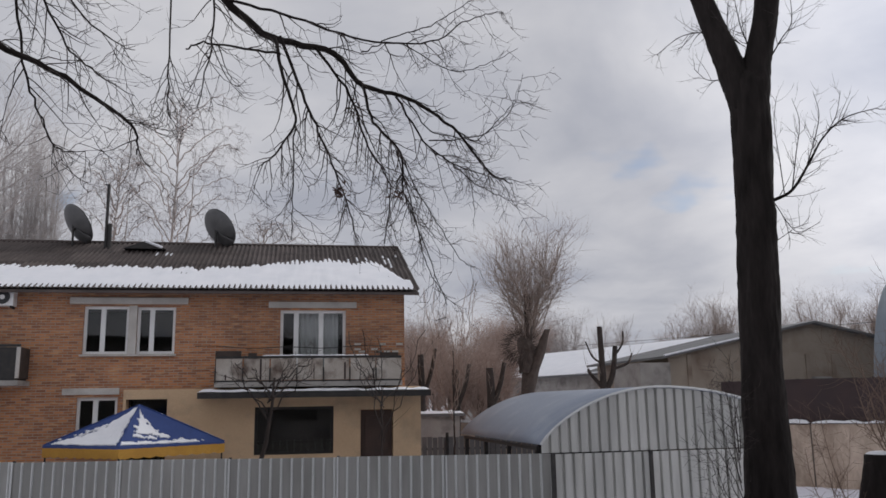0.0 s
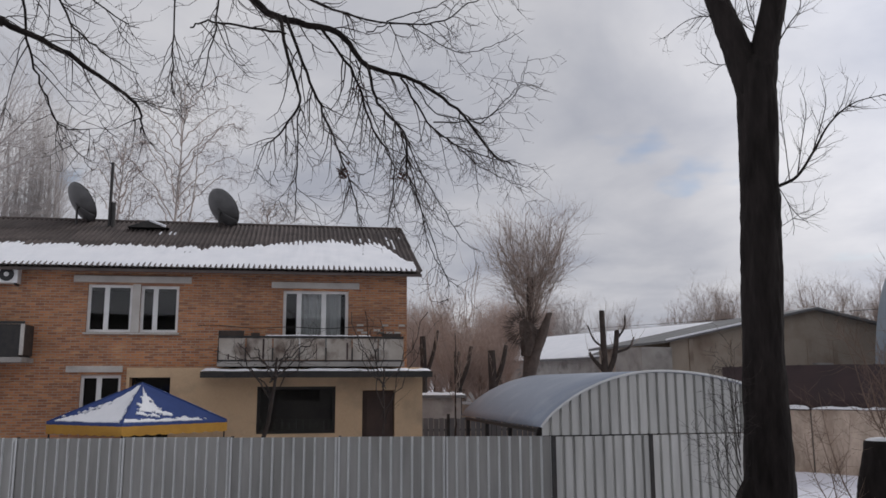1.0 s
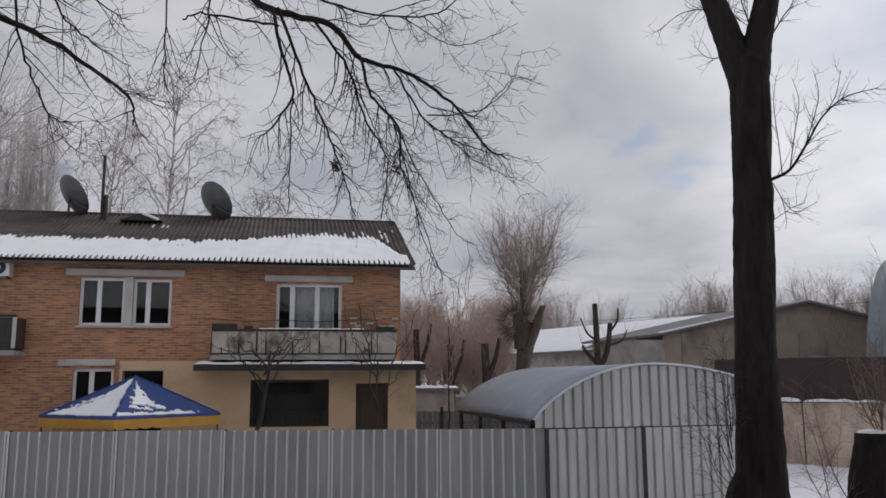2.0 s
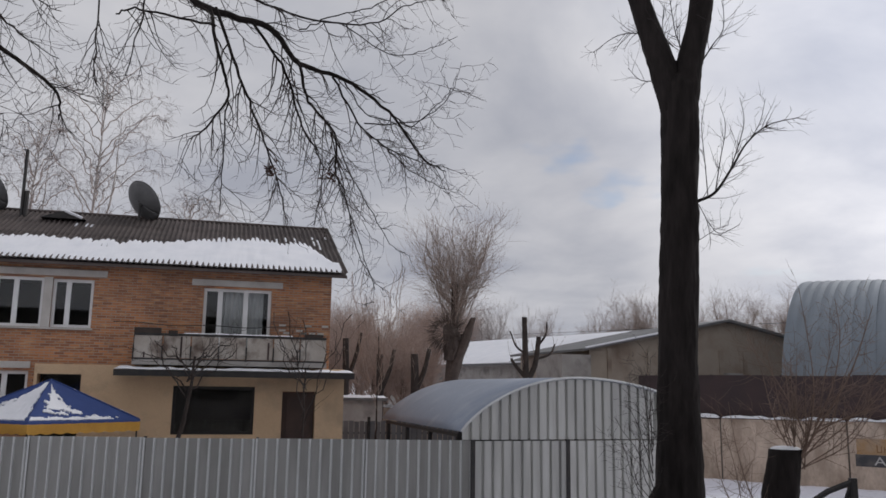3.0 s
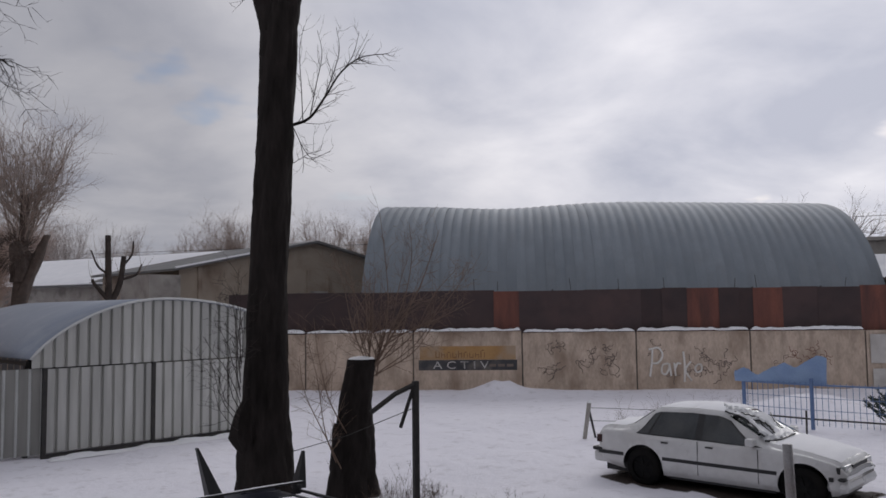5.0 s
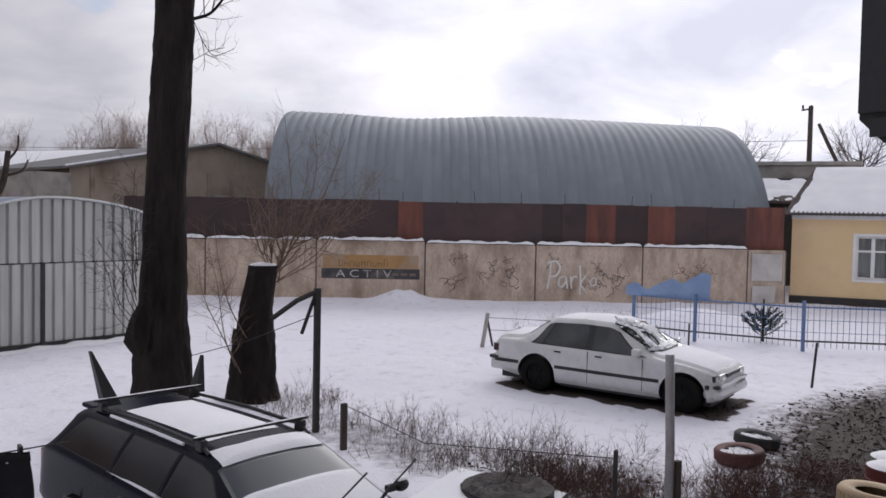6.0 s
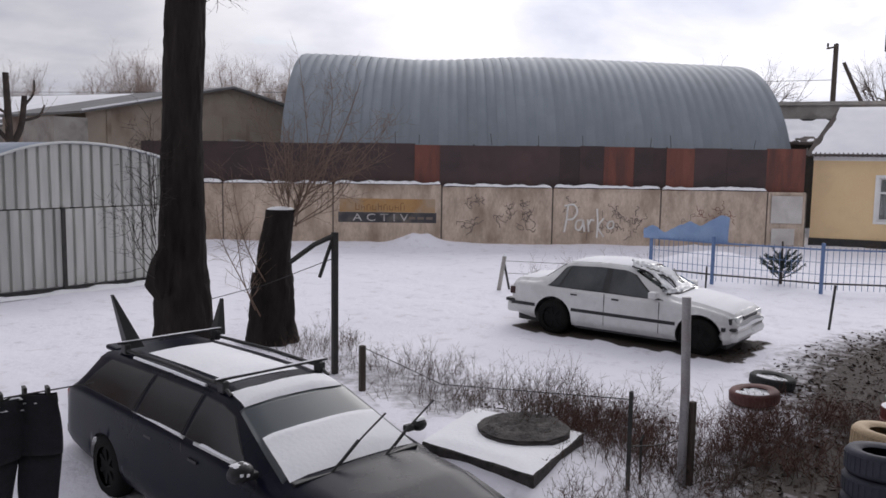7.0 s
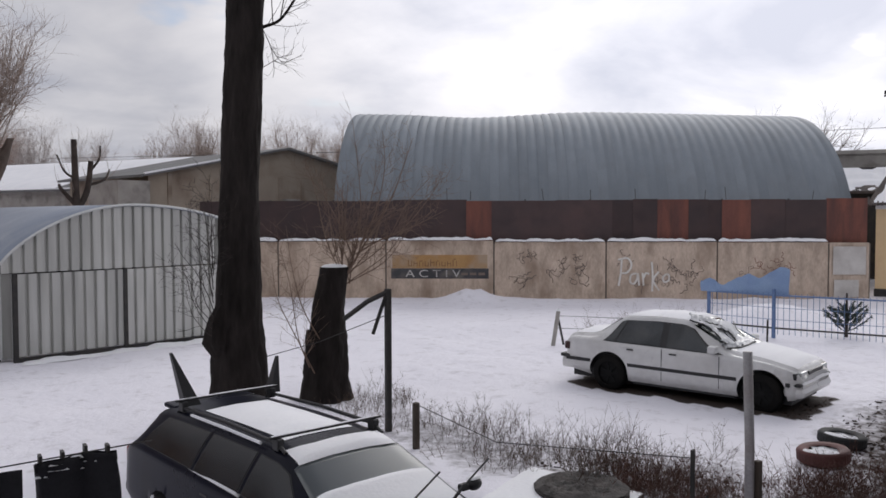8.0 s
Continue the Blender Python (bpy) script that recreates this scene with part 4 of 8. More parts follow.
def build_overhang():
    """The old tree beside the window, whose drooping limbs hang into the view; its trunk stands out of sight."""
    random.seed(11)
    root = Vector((-6.6, 4.6, 0))
    trunk = [limb([root, (-6.5, 4.65, 3), (-6.3, 4.8, 6), (-6.0, 5.0, 8.5)], 0.34, 0.2, rough=0.01),
             limb([(-6.3, 4.8, 6.2), (-5.2, 5.6, 7.6), (-3.6, 6.5, 8.0), (-2.25, 7.16, 7.29)], 0.11, 0.062),
             limb([(-6.35, 4.75, 5.2), (-5.0, 4.7, 5.9), (-3.9, 4.8, 5.75), (-3.06, 5.3, 5.64)], 0.08, 0.036),
             limb([(-5.6, 5.3, 7.25), (-4.2, 5.5, 7.2), (-3.05, 5.45, 6.5)], 0.04, 0.02)]
    main = [
        ([(-2.25, 7.16, 7.29), (-2.07, 7.34, 7.03), (-1.67, 7.57, 6.75), (-1.09, 7.80, 6.67), (-0.81, 7.96, 6.39), (-0.35, 8.12, 6.29), (0.12, 8.25, 6.02), (0.47, 8.36, 5.58), (0.75, 8.47, 5.45)], 0.06, 0.006),
        ([(-2.06, 7.31, 7.02), (-1.47, 7.66, 7.01), (-0.81, 7.96, 6.89), (-0.11, 8.20, 6.96), (0.33, 8.39, 7.31), (0.72, 8.57, 7.49)], 0.02, 0.005),
        ([(-1.61, 7.42, 6.70), (-1.45, 7.21, 6.10), (-1.35, 7.17, 5.72), (-1.54, 7.08, 5.35), (-1.62, 7.01, 5.26)], 0.024, 0.006),
        ([(-1.35, 7.17, 5.72), (-1.35, 7.17, 5.26), (-1.35, 7.17, 4.84), (-1.36, 7.17, 4.61)], 0.01, 0.004),
        ([(-1.57, 7.50, 6.72), (-1.31, 7.49, 6.03), (-1.13, 7.62, 5.62), (-0.95, 7.74, 5.14), (-0.83, 7.86, 4.71)], 0.022, 0.005),
        ([(-1.24, 7.70, 6.68), (-0.92, 7.85, 6.23), (-0.75, 7.96, 5.72), (-0.53, 8.08, 5.33), (-0.60, 8.18, 4.76)], 0.02, 0.005),
        ([(-0.81, 7.96, 6.39), (-0.70, 8.05, 6.02), (-0.42, 8.15, 5.72), (-0.40, 8.23, 5.31), (-0.26, 8.32, 4.97), (0.03, 8.40, 4.14)], 0.022, 0.004),
        ([(-0.47, 8.09, 6.31), (-0.13, 8.30, 5.82), (0.29, 8.49, 5.62), (0.73, 8.67, 5.54)], 0.016, 0.004),
        ([(-0.12, 8.20, 5.85), (0.42, 8.39, 5.97), (0.78, 8.56, 6.31), (0.94, 8.75, 6.82)], 0.01, 0.003),
        ([(-2.33, 7.02, 6.38), (-2.19, 7.07, 6.47), (-1.90, 7.15, 6.45), (-1.5, 7.24, 6.42)], 0.01, 0.016),
        ([(-2.16, 7.2, 7.15), (-2.03, 6.80, 6.37), (-2.10, 6.68, 5.69)], 0.015, 0.005),
        ([(-2.5, 7.0, 7.4), (-2.32, 6.55, 5.95), (-2.29, 6.51, 5.55)], 0.012, 0.005),
        ([(-3.17, 5.09, 5.66), (-3.06, 5.30, 5.64), (-2.79, 5.58, 5.55), (-2.55, 5.82, 5.42), (-2.38, 6.03, 5.27), (-2.39, 6.15, 5.10)], 0.036, 0.008),
        ([(-3.07, 5.39, 6.3), (-3.00, 5.51, 5.61), (-2.92, 5.64, 5.27), (-2.82, 5.77, 5.03), (-2.70, 5.91, 5.06)], 0.014, 0.004),
        ([(-3.05, 5.45, 6.5), (-2.89, 5.82, 5.95), (-2.78, 6.10, 5.81), (-2.54, 6.42, 5.70)], 0.014, 0.004),
        ([(-3.05, 5.5, 6.5), (-2.74, 6.17, 6.14), (-2.59, 6.50, 6.14)], 0.012, 0.004),
        ([(-0.47, 8.2, 5.75), (-0.28, 8.39, 5.05), (-0.17, 8.48, 4.57), (0.0, 8.54, 4.28), (0.12, 8.56, 4.16)], 0.009, 0.003),
        ([(-0.42, 8.2, 5.7), (-0.28, 8.42, 5.42), (0.04, 8.53, 4.88), (0.19, 8.57, 4.64), (0.37, 8.59, 4.55)], 0.009, 0.003),
        ([(-0.13, 8.3, 5.82), (0.11, 8.38, 5.65), (0.41, 8.43, 5.41), (0.65, 8.45, 5.29), (0.89, 8.47, 5.2)], 0.009, 0.003),
        ([(-0.92, 7.84, 6.4), (-0.72, 7.95, 5.78), (-0.58, 8.0, 5.49), (-0.53, 8.09, 5.04)], 0.009, 0.003),
        ([(-0.35, 8.12, 6.29), (-0.12, 8.24, 5.98), (0.23, 8.24, 5.86), (0.53, 8.31, 5.5), (0.73, 8.31, 5.47)], 0.01, 0.003),
        ([(-0.81, 7.96, 6.75), (-0.45, 7.86, 6.81), (0.12, 7.91, 6.51), (0.53, 7.9, 6.59), (0.8, 7.87, 6.73)], 0.009, 0.003),
        ([(0.12, 8.25, 6.02), (0.35, 8.24, 5.86), (0.6, 8.2, 6.06), (0.75, 8.17, 6.23), (0.84, 8.13, 6.43)], 0.008, 0.003),
        ([(-0.6, 7.9, 6.85), (-0.1, 7.83, 6.97), (0.31, 7.79, 7.2), (0.6, 7.76, 7.31)], 0.009, 0.003)]
    limbs = [limb(p, a * 0.78, b * 0.8, rough=0.012) for p, a, b in main]
    T = thing("overhanging_tree", "old dark tree with bare drooping limbs", "tree")
    part("trunk", tubes_mesh("trunk", trunk, 12), BARK, T, smooth=True)
    for l in limbs:
        part("limb", tubes_mesh("limb", [l], 7), BARK, T, smooth=True)
    out = []
    HOOK[0] = True
    droop = (0.1, 0.05, -0.6)
    seconds = sprout(limbs[:12], out, 7.0, 0.68, 0.009, 0.85, droop, 0.1, 0.25, 0.004, 5)
    seconds += sprout(limbs[12:16], out, 11.0, 0.6, 0.006, 0.9, (0.2, 0, -0.5), 0.03, 0.28, 0.003, 5)
    seconds += sprout(limbs[16:], out, 8.0, 0.36, 0.005, 0.85, (0.12, 0.02, -0.45), 0.1, 0.28, 0.003, 5)
    seconds += sprout([limbs[k] for k in (4, 5, 6, 7)], out, 6.0, 0.7, 0.007, 0.9, droop, 0.25, 0.25, 0.004, 5)
    thirds = sprout(seconds, out, 6.0, 0.34, 0.005, 0.9, (0.12, 0, -0.3), 0.12, 0.3, 0.0032)
    sprout(thirds, out, 4.5, 0.17, 0.0035, 0.9, (0.1, 0, 0.0), 0.2, 0.38, 0.0024, 3)
    HOOK[0] = False
    part("crown", tubes_mesh("crown", out, 3), TWIG, T, "fine bare twigs", smooth=True)
    # clumps of dry seed wings
    for p in ((-0.86, 7.93, 6.12), (-0.98, 7.7, 5.2), (-0.44, 8.15, 5.28)):
        bm = bmesh.new()
        for _ in range(40):
            c = Vector(p) + Vector([random.gauss(0, 0.045) for _ in range(3)])
            a, b = Vector([random.gauss(0, 0.02) for _ in range(3)]), Vector([random.gauss(0, 0.008) for _ in range(3)])
            bm.faces.new([bm.verts.new(c + q) for q in (-a, b, a, -b)])
        tagged(part("seed_cluster", bm, DRY_SEED, T), "clump of dry seed wings", kind="stuff")


DRY_SEED = surface("dry_seed_wings", (0.06, 0.03, 0.025), (0.1, 0.05, 0.04), 5, 0.9, bump=0)


def bark_trunk(centre, radii, seg=20, rough=0.05, per=10):
    seg *= 2
    """A thick trunk with furrowed bark and an uneven girth."""
    line = spline(centre, per)
    m = len(line) - 1
    bm = bmesh.new()
    rows = []
    for i, p in enumerate(line):
        t = i / m * (len(radii) - 1)
        k = min(int(t), len(radii) - 2)
        r = radii[k] + (radii[k + 1] - radii[k]) * (t - k)
        row = []
        for j in range(seg):
            a = 2 * math.pi * j / seg
            ridge = abs(fbm(math.cos(a) * 5, math.sin(a) * 5, p.z * 1.1, 1.6))
            rr = r * (1 + rough * fbm(math.cos(a) * 1.5, math.sin(a) * 1.5, p.z, 1.3) + rough * 0.6 * fbm(math.cos(a) * 4, math.sin(a) * 4, p.z * 0.6, 1.5) - 0.16 * ridge)
            row.append(bm.verts.new((p.x + rr * math.cos(a), p.y + rr * math.sin(a), p.z)))
        rows.append(row)
    for a, b in zip(rows, rows[1:]):
        for j in range(seg):
            bm.faces.new((a[j], a[(j + 1) % seg], b[(j + 1) % seg], b[j]))
    bm.faces.new(rows[-1]); bm.faces.new(rows[0][::-1])
    return bm


def build_forked_tree():
    random.seed(5)
    T = thing("forked_tree", "tall black-barked forked tree trunk with bare shoots", "tree")
    part("trunk", bark_trunk([(4.5, 11.77, -0.1), (4.5, 11.76, 0.7), (4.49, 11.76, 1.3), (4.5, 11.76, 2.1), (4.52, 11.76, 3.5), (4.57, 11.74, 4.67), (4.62, 11.72, 5.94), (4.66, 11.7, 7.08), (4.67, 11.69, 7.8), (4.66, 11.69, 8.05)],
                             [0.5, 0.44, 0.4, 0.34, 0.295, 0.295, 0.285, 0.29, 0.27, 0.1], 28), BARK, T, smooth=True)
    part("limb", bark_trunk([(4.6, 11.71, 7.4), (4.5, 11.77, 8.0), (4.39, 11.81, 8.4), (4.18, 11.89, 9.18), (3.9, 12.0, 10.4), (3.7, 12.1, 12)], [0.22, 0.24, 0.22, 0.18, 0.16, 0.12], 18), BARK, T, smooth=True)
    part("limb", bark_trunk([(4.72, 11.69, 7.4), (4.78, 11.66, 7.9), (4.85, 11.63, 8.3), (5.0, 11.56, 9.03), (5.1, 11.5, 10.2), (5.2, 11.5, 12)], [0.22, 0.22, 0.21, 0.19, 0.17, 0.13], 18), BARK, T, smooth=True)
    part("burl", bark_trunk([(4.24, 11.68, 0.95), (4.16, 11.66, 1.3), (4.19, 11.67, 1.6), (4.2, 11.68, 1.8), (4.24, 11.69, 1.9)], [0.06, 0.2, 0.18, 0.1, 0.02], 16, 0.35), BARK, T, "knotty burl", smooth=True)
    # shoots
    side = limb([(4.85, 11.62, 5.98), (5.1, 11.52, 6.11), (5.33, 11.42, 6.47), (5.53, 11.32, 6.83), (5.81, 11.18, 7.08), (6.18, 10.98, 7.15)], 0.026, 0.005)
    fork = [limb([(4.35, 11.8, 8.5), (4.15, 11.9, 8.75), (3.8, 12.0, 8.75), (3.43, 12.12, 8.5)], 0.014, 0.004),
            limb([(4.4, 11.8, 7.95), (4.15, 11.95, 8.0), (3.95, 11.97, 8.2)], 0.009, 0.003),
            limb([(4.55, 11.75, 8.1), (4.72, 11.72, 8.4), (4.65, 11.75, 8.8), (4.6, 11.8, 9.4)], 0.014, 0.005),
            limb([(4.62, 11.75, 8.5), (4.45, 11.75, 8.7), (4.5, 11.75, 9.2)], 0.01, 0.004),
            limb([(5.0, 11.58, 8.2), (5.15, 11.5, 8.45), (5.3, 11.43, 8.7), (5.3, 11.4, 9.2)], 0.012, 0.004),
            limb([(4.8, 11.62, 5.35), (4.95, 11.57, 5.45), (5.1, 11.5, 5.55), (5.25, 11.45, 5.6)], 0.006, 0.003)]
    out = []
    up = (0.15, -0.05, 0.5)
    risers = [limb([(5.0, 11.56, 6.06), (4.95, 11.5, 6.55), (4.9, 11.45, 7.1), (4.95, 11.4, 7.5)], 0.008, 0.003),
              limb([(5.1, 11.52, 6.11), (5.17, 11.45, 6.6), (5.25, 11.4, 7.1), (5.15, 11.35, 7.45)], 0.009, 0.003),
              limb([(5.3, 11.43, 6.42), (5.45, 11.35, 6.9), (5.5, 11.3, 7.2), (5.4, 11.2, 7.5)], 0.009, 0.003),
              limb([(5.45, 11.36, 6.7), (5.7, 11.25, 7.1), (5.8, 11.2, 7.5)], 0.008, 0.003),
              limb([(4.85, 11.62, 5.98), (4.98, 11.6, 5.7), (5.03, 11.6, 5.4), (5.01, 11.6, 5.25)], 0.007, 0.003),
              limb([(4.98, 11.6, 5.7), (5.17, 11.6, 5.5), (5.45, 11.5, 5.62)], 0.006, 0.003)]
    s = sprout([side], out, 9, 0.6, 0.007, 0.7, up, 0.05, 0.2, 0.004)
    s += sprout(risers, out, 8, 0.4, 0.005, 0.6, (0.05, 0, 0.35), 0.15, 0.25, 0.003)
    s += sprout([side], out, 8, 0.35, 0.005, 0.9, (0.1, 0, -0.1), 0.1, 0.3)
    s += sprout(fork, out, 13, 0.65, 0.007, 0.9, (0, 0, 0.3), 0.1, 0.32, 0.004)
    sprout(s, out, 4.0, 0.28, 0.004, 0.7, up, 0.15, 0.3, 0.003)
    for l in (side, *fork, *risers):
        part("branch", tubes_mesh("branch", [l], 6), BARK, T, smooth=True)
    part("crown", tubes_mesh("crown", out, 3), TWIG, T, "thin bare shoots", smooth=True)
    # low shoots round the burl
    low = []
    b = [twig(Vector((4.05, 11.6, 1.4 + 0.1 * k)), Vector((-0.9 + 0.1 * k, -0.5, 0.5 + 0.1 * k)), 1.25, 0.009, (-0.02, 0, 0.3), 5, 0.25) for k in range(11)]
    low += b
    s = sprout(b, low, 7, 0.5, 0.005, 0.8, (0, 0, 0.25), 0.2, 0.3)
    sprout(s, low, 6, 0.26, 0.0045, 0.8, (0, 0, 0.1), 0.2, 0.3, 0.0035)
    part("shoot_tuft", tubes_mesh("shoot_tuft", low, 3), TWIG, T, smooth=True)


def build_stump():
    random.seed(8)
    T = thing("tree_stump", "tall sawn-off dark stump with snow on its cut top", "tree stump")
    part("trunk", bark_trunk([(6.42, 12.68, -0.1), (6.41, 12.69, 0.3), (6.43, 12.68, 0.8), (6.46, 12.67, 1.2), (6.47, 12.67, 1.6), (6.55, 12.62, 2.28)], [0.5, 0.43, 0.38, 0.31, 0.29, 0.25], 24, 0.09), BARK, T, smooth=True)
    part("stub", bark_trunk([(6.2, 12.65, 0.7), (6.14, 12.63, 1.0), (6.13, 12.63, 1.22)], [0.14, 0.14, 0.1], 12, 0.2), BARK, T, smooth=True)
    cap = sheet(span(0, 1, 6), span(0, 2 * math.pi, 24), lambda r, a: (6.555 + 0.235 * r * math.cos(a), 12.62 + 0.235 * r * math.sin(a), 2.285 + 0.05 * math.sqrt(max(0, 1 - r * r))))
    part("snow_cap", cap, SNOW, T, "snow on the cut face", smooth=True)
    out = []
    shoots = [limb([(6.66, 12.5, 2.1), (6.8, 12.4, 2.35), (6.91, 12.31, 2.59), (7.36, 12.05, 3.46), (7.68, 11.85, 4.5)], 0.03, 0.004),
              limb([(6.7, 12.48, 2.15), (6.85, 12.4, 2.6), (6.9, 12.3, 3.4), (6.75, 12.3, 4.8)], 0.018, 0.003),
              limb([(6.85, 12.4, 2.5), (7.2, 12.15, 2.75), (7.7, 11.8, 3.0), (8.17, 11.52, 3.28)], 0.016, 0.003),
              limb([(6.8, 12.4, 2.4), (6.6, 12.4, 2.9), (6.3, 12.5, 3.5), (6.0, 12.6, 3.9)], 0.013, 0.003),
              limb([(6.3, 12.5, 0.9), (5.9, 12.5, 1.6), (5.7, 12.5, 2.3), (5.6, 12.5, 3.0)], 0.012, 0.003),
              limb([(6.2, 12.5, 0.3), (5.8, 12.4, 1.0), (5.4, 12.4, 1.8), (5.3, 12.4, 2.4)], 0.012, 0.003),
              limb([(6.9, 12.35, 2.6), (7.1, 12.1, 3.3), (7.2, 12.0, 4.0), (7.1, 11.9, 4.6)], 0.012, 0.003),
              limb([(6.95, 12.3, 2.65), (7.5, 12.0, 2.9), (8.0, 11.8, 3.5), (8.2, 11.7, 3.9)], 0.012, 0.003)]
    for k in range(16):
        way, rise = random.uniform(-0.65, 1.9), random.uniform(0.8, 2.7)
        a = Vector((6.62 + 0.04 * (k % 5), 12.5, 1.95 + 0.25 * random.random())) if way > -0.5 else Vector((6.12, 12.6, 0.2 + 0.6 * random.random()))
        b = a + Vector((0.88 * way, -0.47 * way + random.uniform(-0.3, 0.3), rise))
        shoots.append(limb([a, a.lerp(b, 0.35) + Vector((0.1 * way, 0, -0.05 * rise)), a.lerp(b, 0.7), b], 0.011, 0.003))
    for l in shoots:
        part("sucker", tubes_mesh("sucker", [l], 6), SUCKER, T, smooth=True)
    s = sprout(shoots, out, 7, 0.7, 0.006, 0.8, (0.02, 0, 0.35), 0.15, 0.25)
    sprout(s, out, 6, 0.38, 0.0045, 0.8, (0, 0, 0.2), 0.15, 0.3, 0.0035)
    part("crown", tubes_mesh("crown", out, 3), SUCKER, T, "reddish-brown bare twigs", smooth=True)


SUCKER = surface("sucker_bark", (0.15, 0.1, 0.075), (0.25, 0.175, 0.13), 8, 0.9, bump=0)


def bush_tree(name, label, x, y, base, height, crown_r, trunk_r, mat, trunk_mat, seed, crown_from=0.35, uprightness=0.8, n=16, dense=1.0, twig_r=0.018, group="", lean=(0, 0), limb_r=0.07):
    """A bare tree seen from afar: trunk, rising limbs and a haze of fine twigs."""
    random.seed(seed)
    top = base + height
    z0 = base + height * crown_from
    trunk = [limb([(x, y, 0), (x + lean[0] * 0.5, y + lean[1] * 0.5, (base + z0) / 2), (x + lean[0], y + lean[1], z0), (x + lean[0] * 1.2, y + lean[1], z0 + 0.5 * (top - z0))], trunk_r, trunk_r * 0.35, rough=0.02)]
    limbs, out = [], []
    for k in range(n):
        a = 2.4 * k + random.uniform(-0.4, 0.4)
        z = z0 + (top - z0) * 0.45 * random.random()
        r = crown_r * random.uniform(0.45, 1.0)
        p0 = Vector((x + lean[0], y + lean[1], z - 0.1))
        p1 = p0 + Vector((math.cos(a) * r * 0.55, math.sin(a) * r * 0.55, (top - z) * 0.3))
        p2 = p0 + Vector((math.cos(a) * r, math.sin(a) * r, (top - z) * random.uniform(0.55, 1.0) * uprightness + 0.2))
        limbs.append(limb([p0, p1, p2], min(trunk_r * 0.3, limb_r), 0.012, 4, 0.08))
    s = sprout(limbs, out, 3.2 * dense, height * 0.2, twig_r, 0.6, (0, 0, 0.35), 0.15, 0.25, 0.008)
    sprout(s, out, 3.0 * dense, height * 0.11, twig_r * 0.7, 0.7, (0, 0, 0.25), 0.1, 0.3, 0.007, 3)
    T = thing(name, label, "tree", group=group)
    part("trunk", tubes_mesh("trunk", trunk, 9), trunk_mat, T, smooth=True)
    part("crown", tubes_mesh("crown", limbs + out, 3), mat, T, "haze of fine bare twigs")
    return T


build_overhang()
build_forked_tree()
build_stump()

LOP_BARK = surface("dark_lopped_bark", (0.03, 0.023, 0.02), (0.07, 0.055, 0.047), 3, 0.95, bump=0.4, fine=10)
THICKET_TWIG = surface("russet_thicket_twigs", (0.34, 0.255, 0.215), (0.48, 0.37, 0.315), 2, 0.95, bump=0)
FAR_BARK = surface("grey_brown_bark", (0.075, 0.058, 0.05), (0.13, 0.1, 0.085), 3, 0.95, bump=0.4, fine=10)
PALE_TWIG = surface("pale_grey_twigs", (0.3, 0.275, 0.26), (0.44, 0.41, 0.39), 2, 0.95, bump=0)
BIRCH_TWIG = surface("birch_twigs", (0.15, 0.13, 0.125), (0.26, 0.23, 0.22), 2, 0.95, bump=0)
BIRCH_LIMB = surface("birch_limb_bark", (0.4, 0.34, 0.31), (0.52, 0.45, 0.41), 2, 0.9, bump=0.1)
BIRCH_BARK = surface("birch_bark", (0.6, 0.57, 0.54), (0.42, 0.38, 0.35), 2, 0.9, bump=0.2, stain=(0.1, 0.08, 0.07), stain_amount=0.6)


def birch_tree(x, y, h, r, seed):
    """A bare birch: pale leading stems, limbs that rise and arch over, thin hanging twigs."""
    random.seed(seed)
    stems = [limb([(x, y, 0), (x + 0.1, y, h * 0.3), (x - 0.1, y, h * 0.6), (x + 0.15, y, h * 0.97)], 0.17, 0.02, 8, 0.03),
             limb([(x + 0.05, y, h * 0.48), (x + r * 0.22, y + 0.3, h * 0.66), (x + r * 0.3, y + 0.3, h * 0.88)], 0.08, 0.015, 6, 0.03)]
    limbs, out = [], []
    for k in range(30):
        t = 0.36 + 0.58 * (k + random.random()) / 30
        a = 2.4 * k + random.uniform(-0.5, 0.5)
        reach = r * random.uniform(0.55, 1.1) * (0.5 + 0.9 * math.sin(math.pi * min(1.0, (t - 0.3) / 0.72)))
        p = Vector((x, y, h * t))
        d = Vector((math.cos(a), math.sin(a), 0))
        limbs.append(limb([p, p + d * reach * 0.4 + Vector((0, 0, reach * 0.5)), p + d * reach * 0.8 + Vector((0, 0, reach * 0.8)), p + d * reach * 1.1 + Vector((0, 0, reach * 0.7))], 0.038, 0.01, 6, 0.1))
    s = sprout(limbs, out, 3.4, 1.3, 0.012, 0.8, (0, 0, 0.1), 0.2, 0.3, 0.008)
    s += sprout(stems, out, 1.2, 1.2, 0.012, 0.8, (0, 0, 0.2), 0.5, 0.3, 0.008)
    sprout(s, out, 4.2, 0.8, 0.01, 0.8, (0, 0, -0.8), 0.2, 0.35, 0.008)
    T = thing("birch", "tall bare birch with pale trunk and drooping grey twigs", "tree", group="birches")
    part("trunk", tubes_mesh("trunk", stems, 8), BIRCH_BARK, T, smooth=True)
    for l in limbs:
        part("limb", tubes_mesh("limb", [l], 5), BIRCH_LIMB, T, smooth=True)
    part("crown", tubes_mesh("crown", out, 3), BIRCH_TWIG, T, "thin drooping twigs")


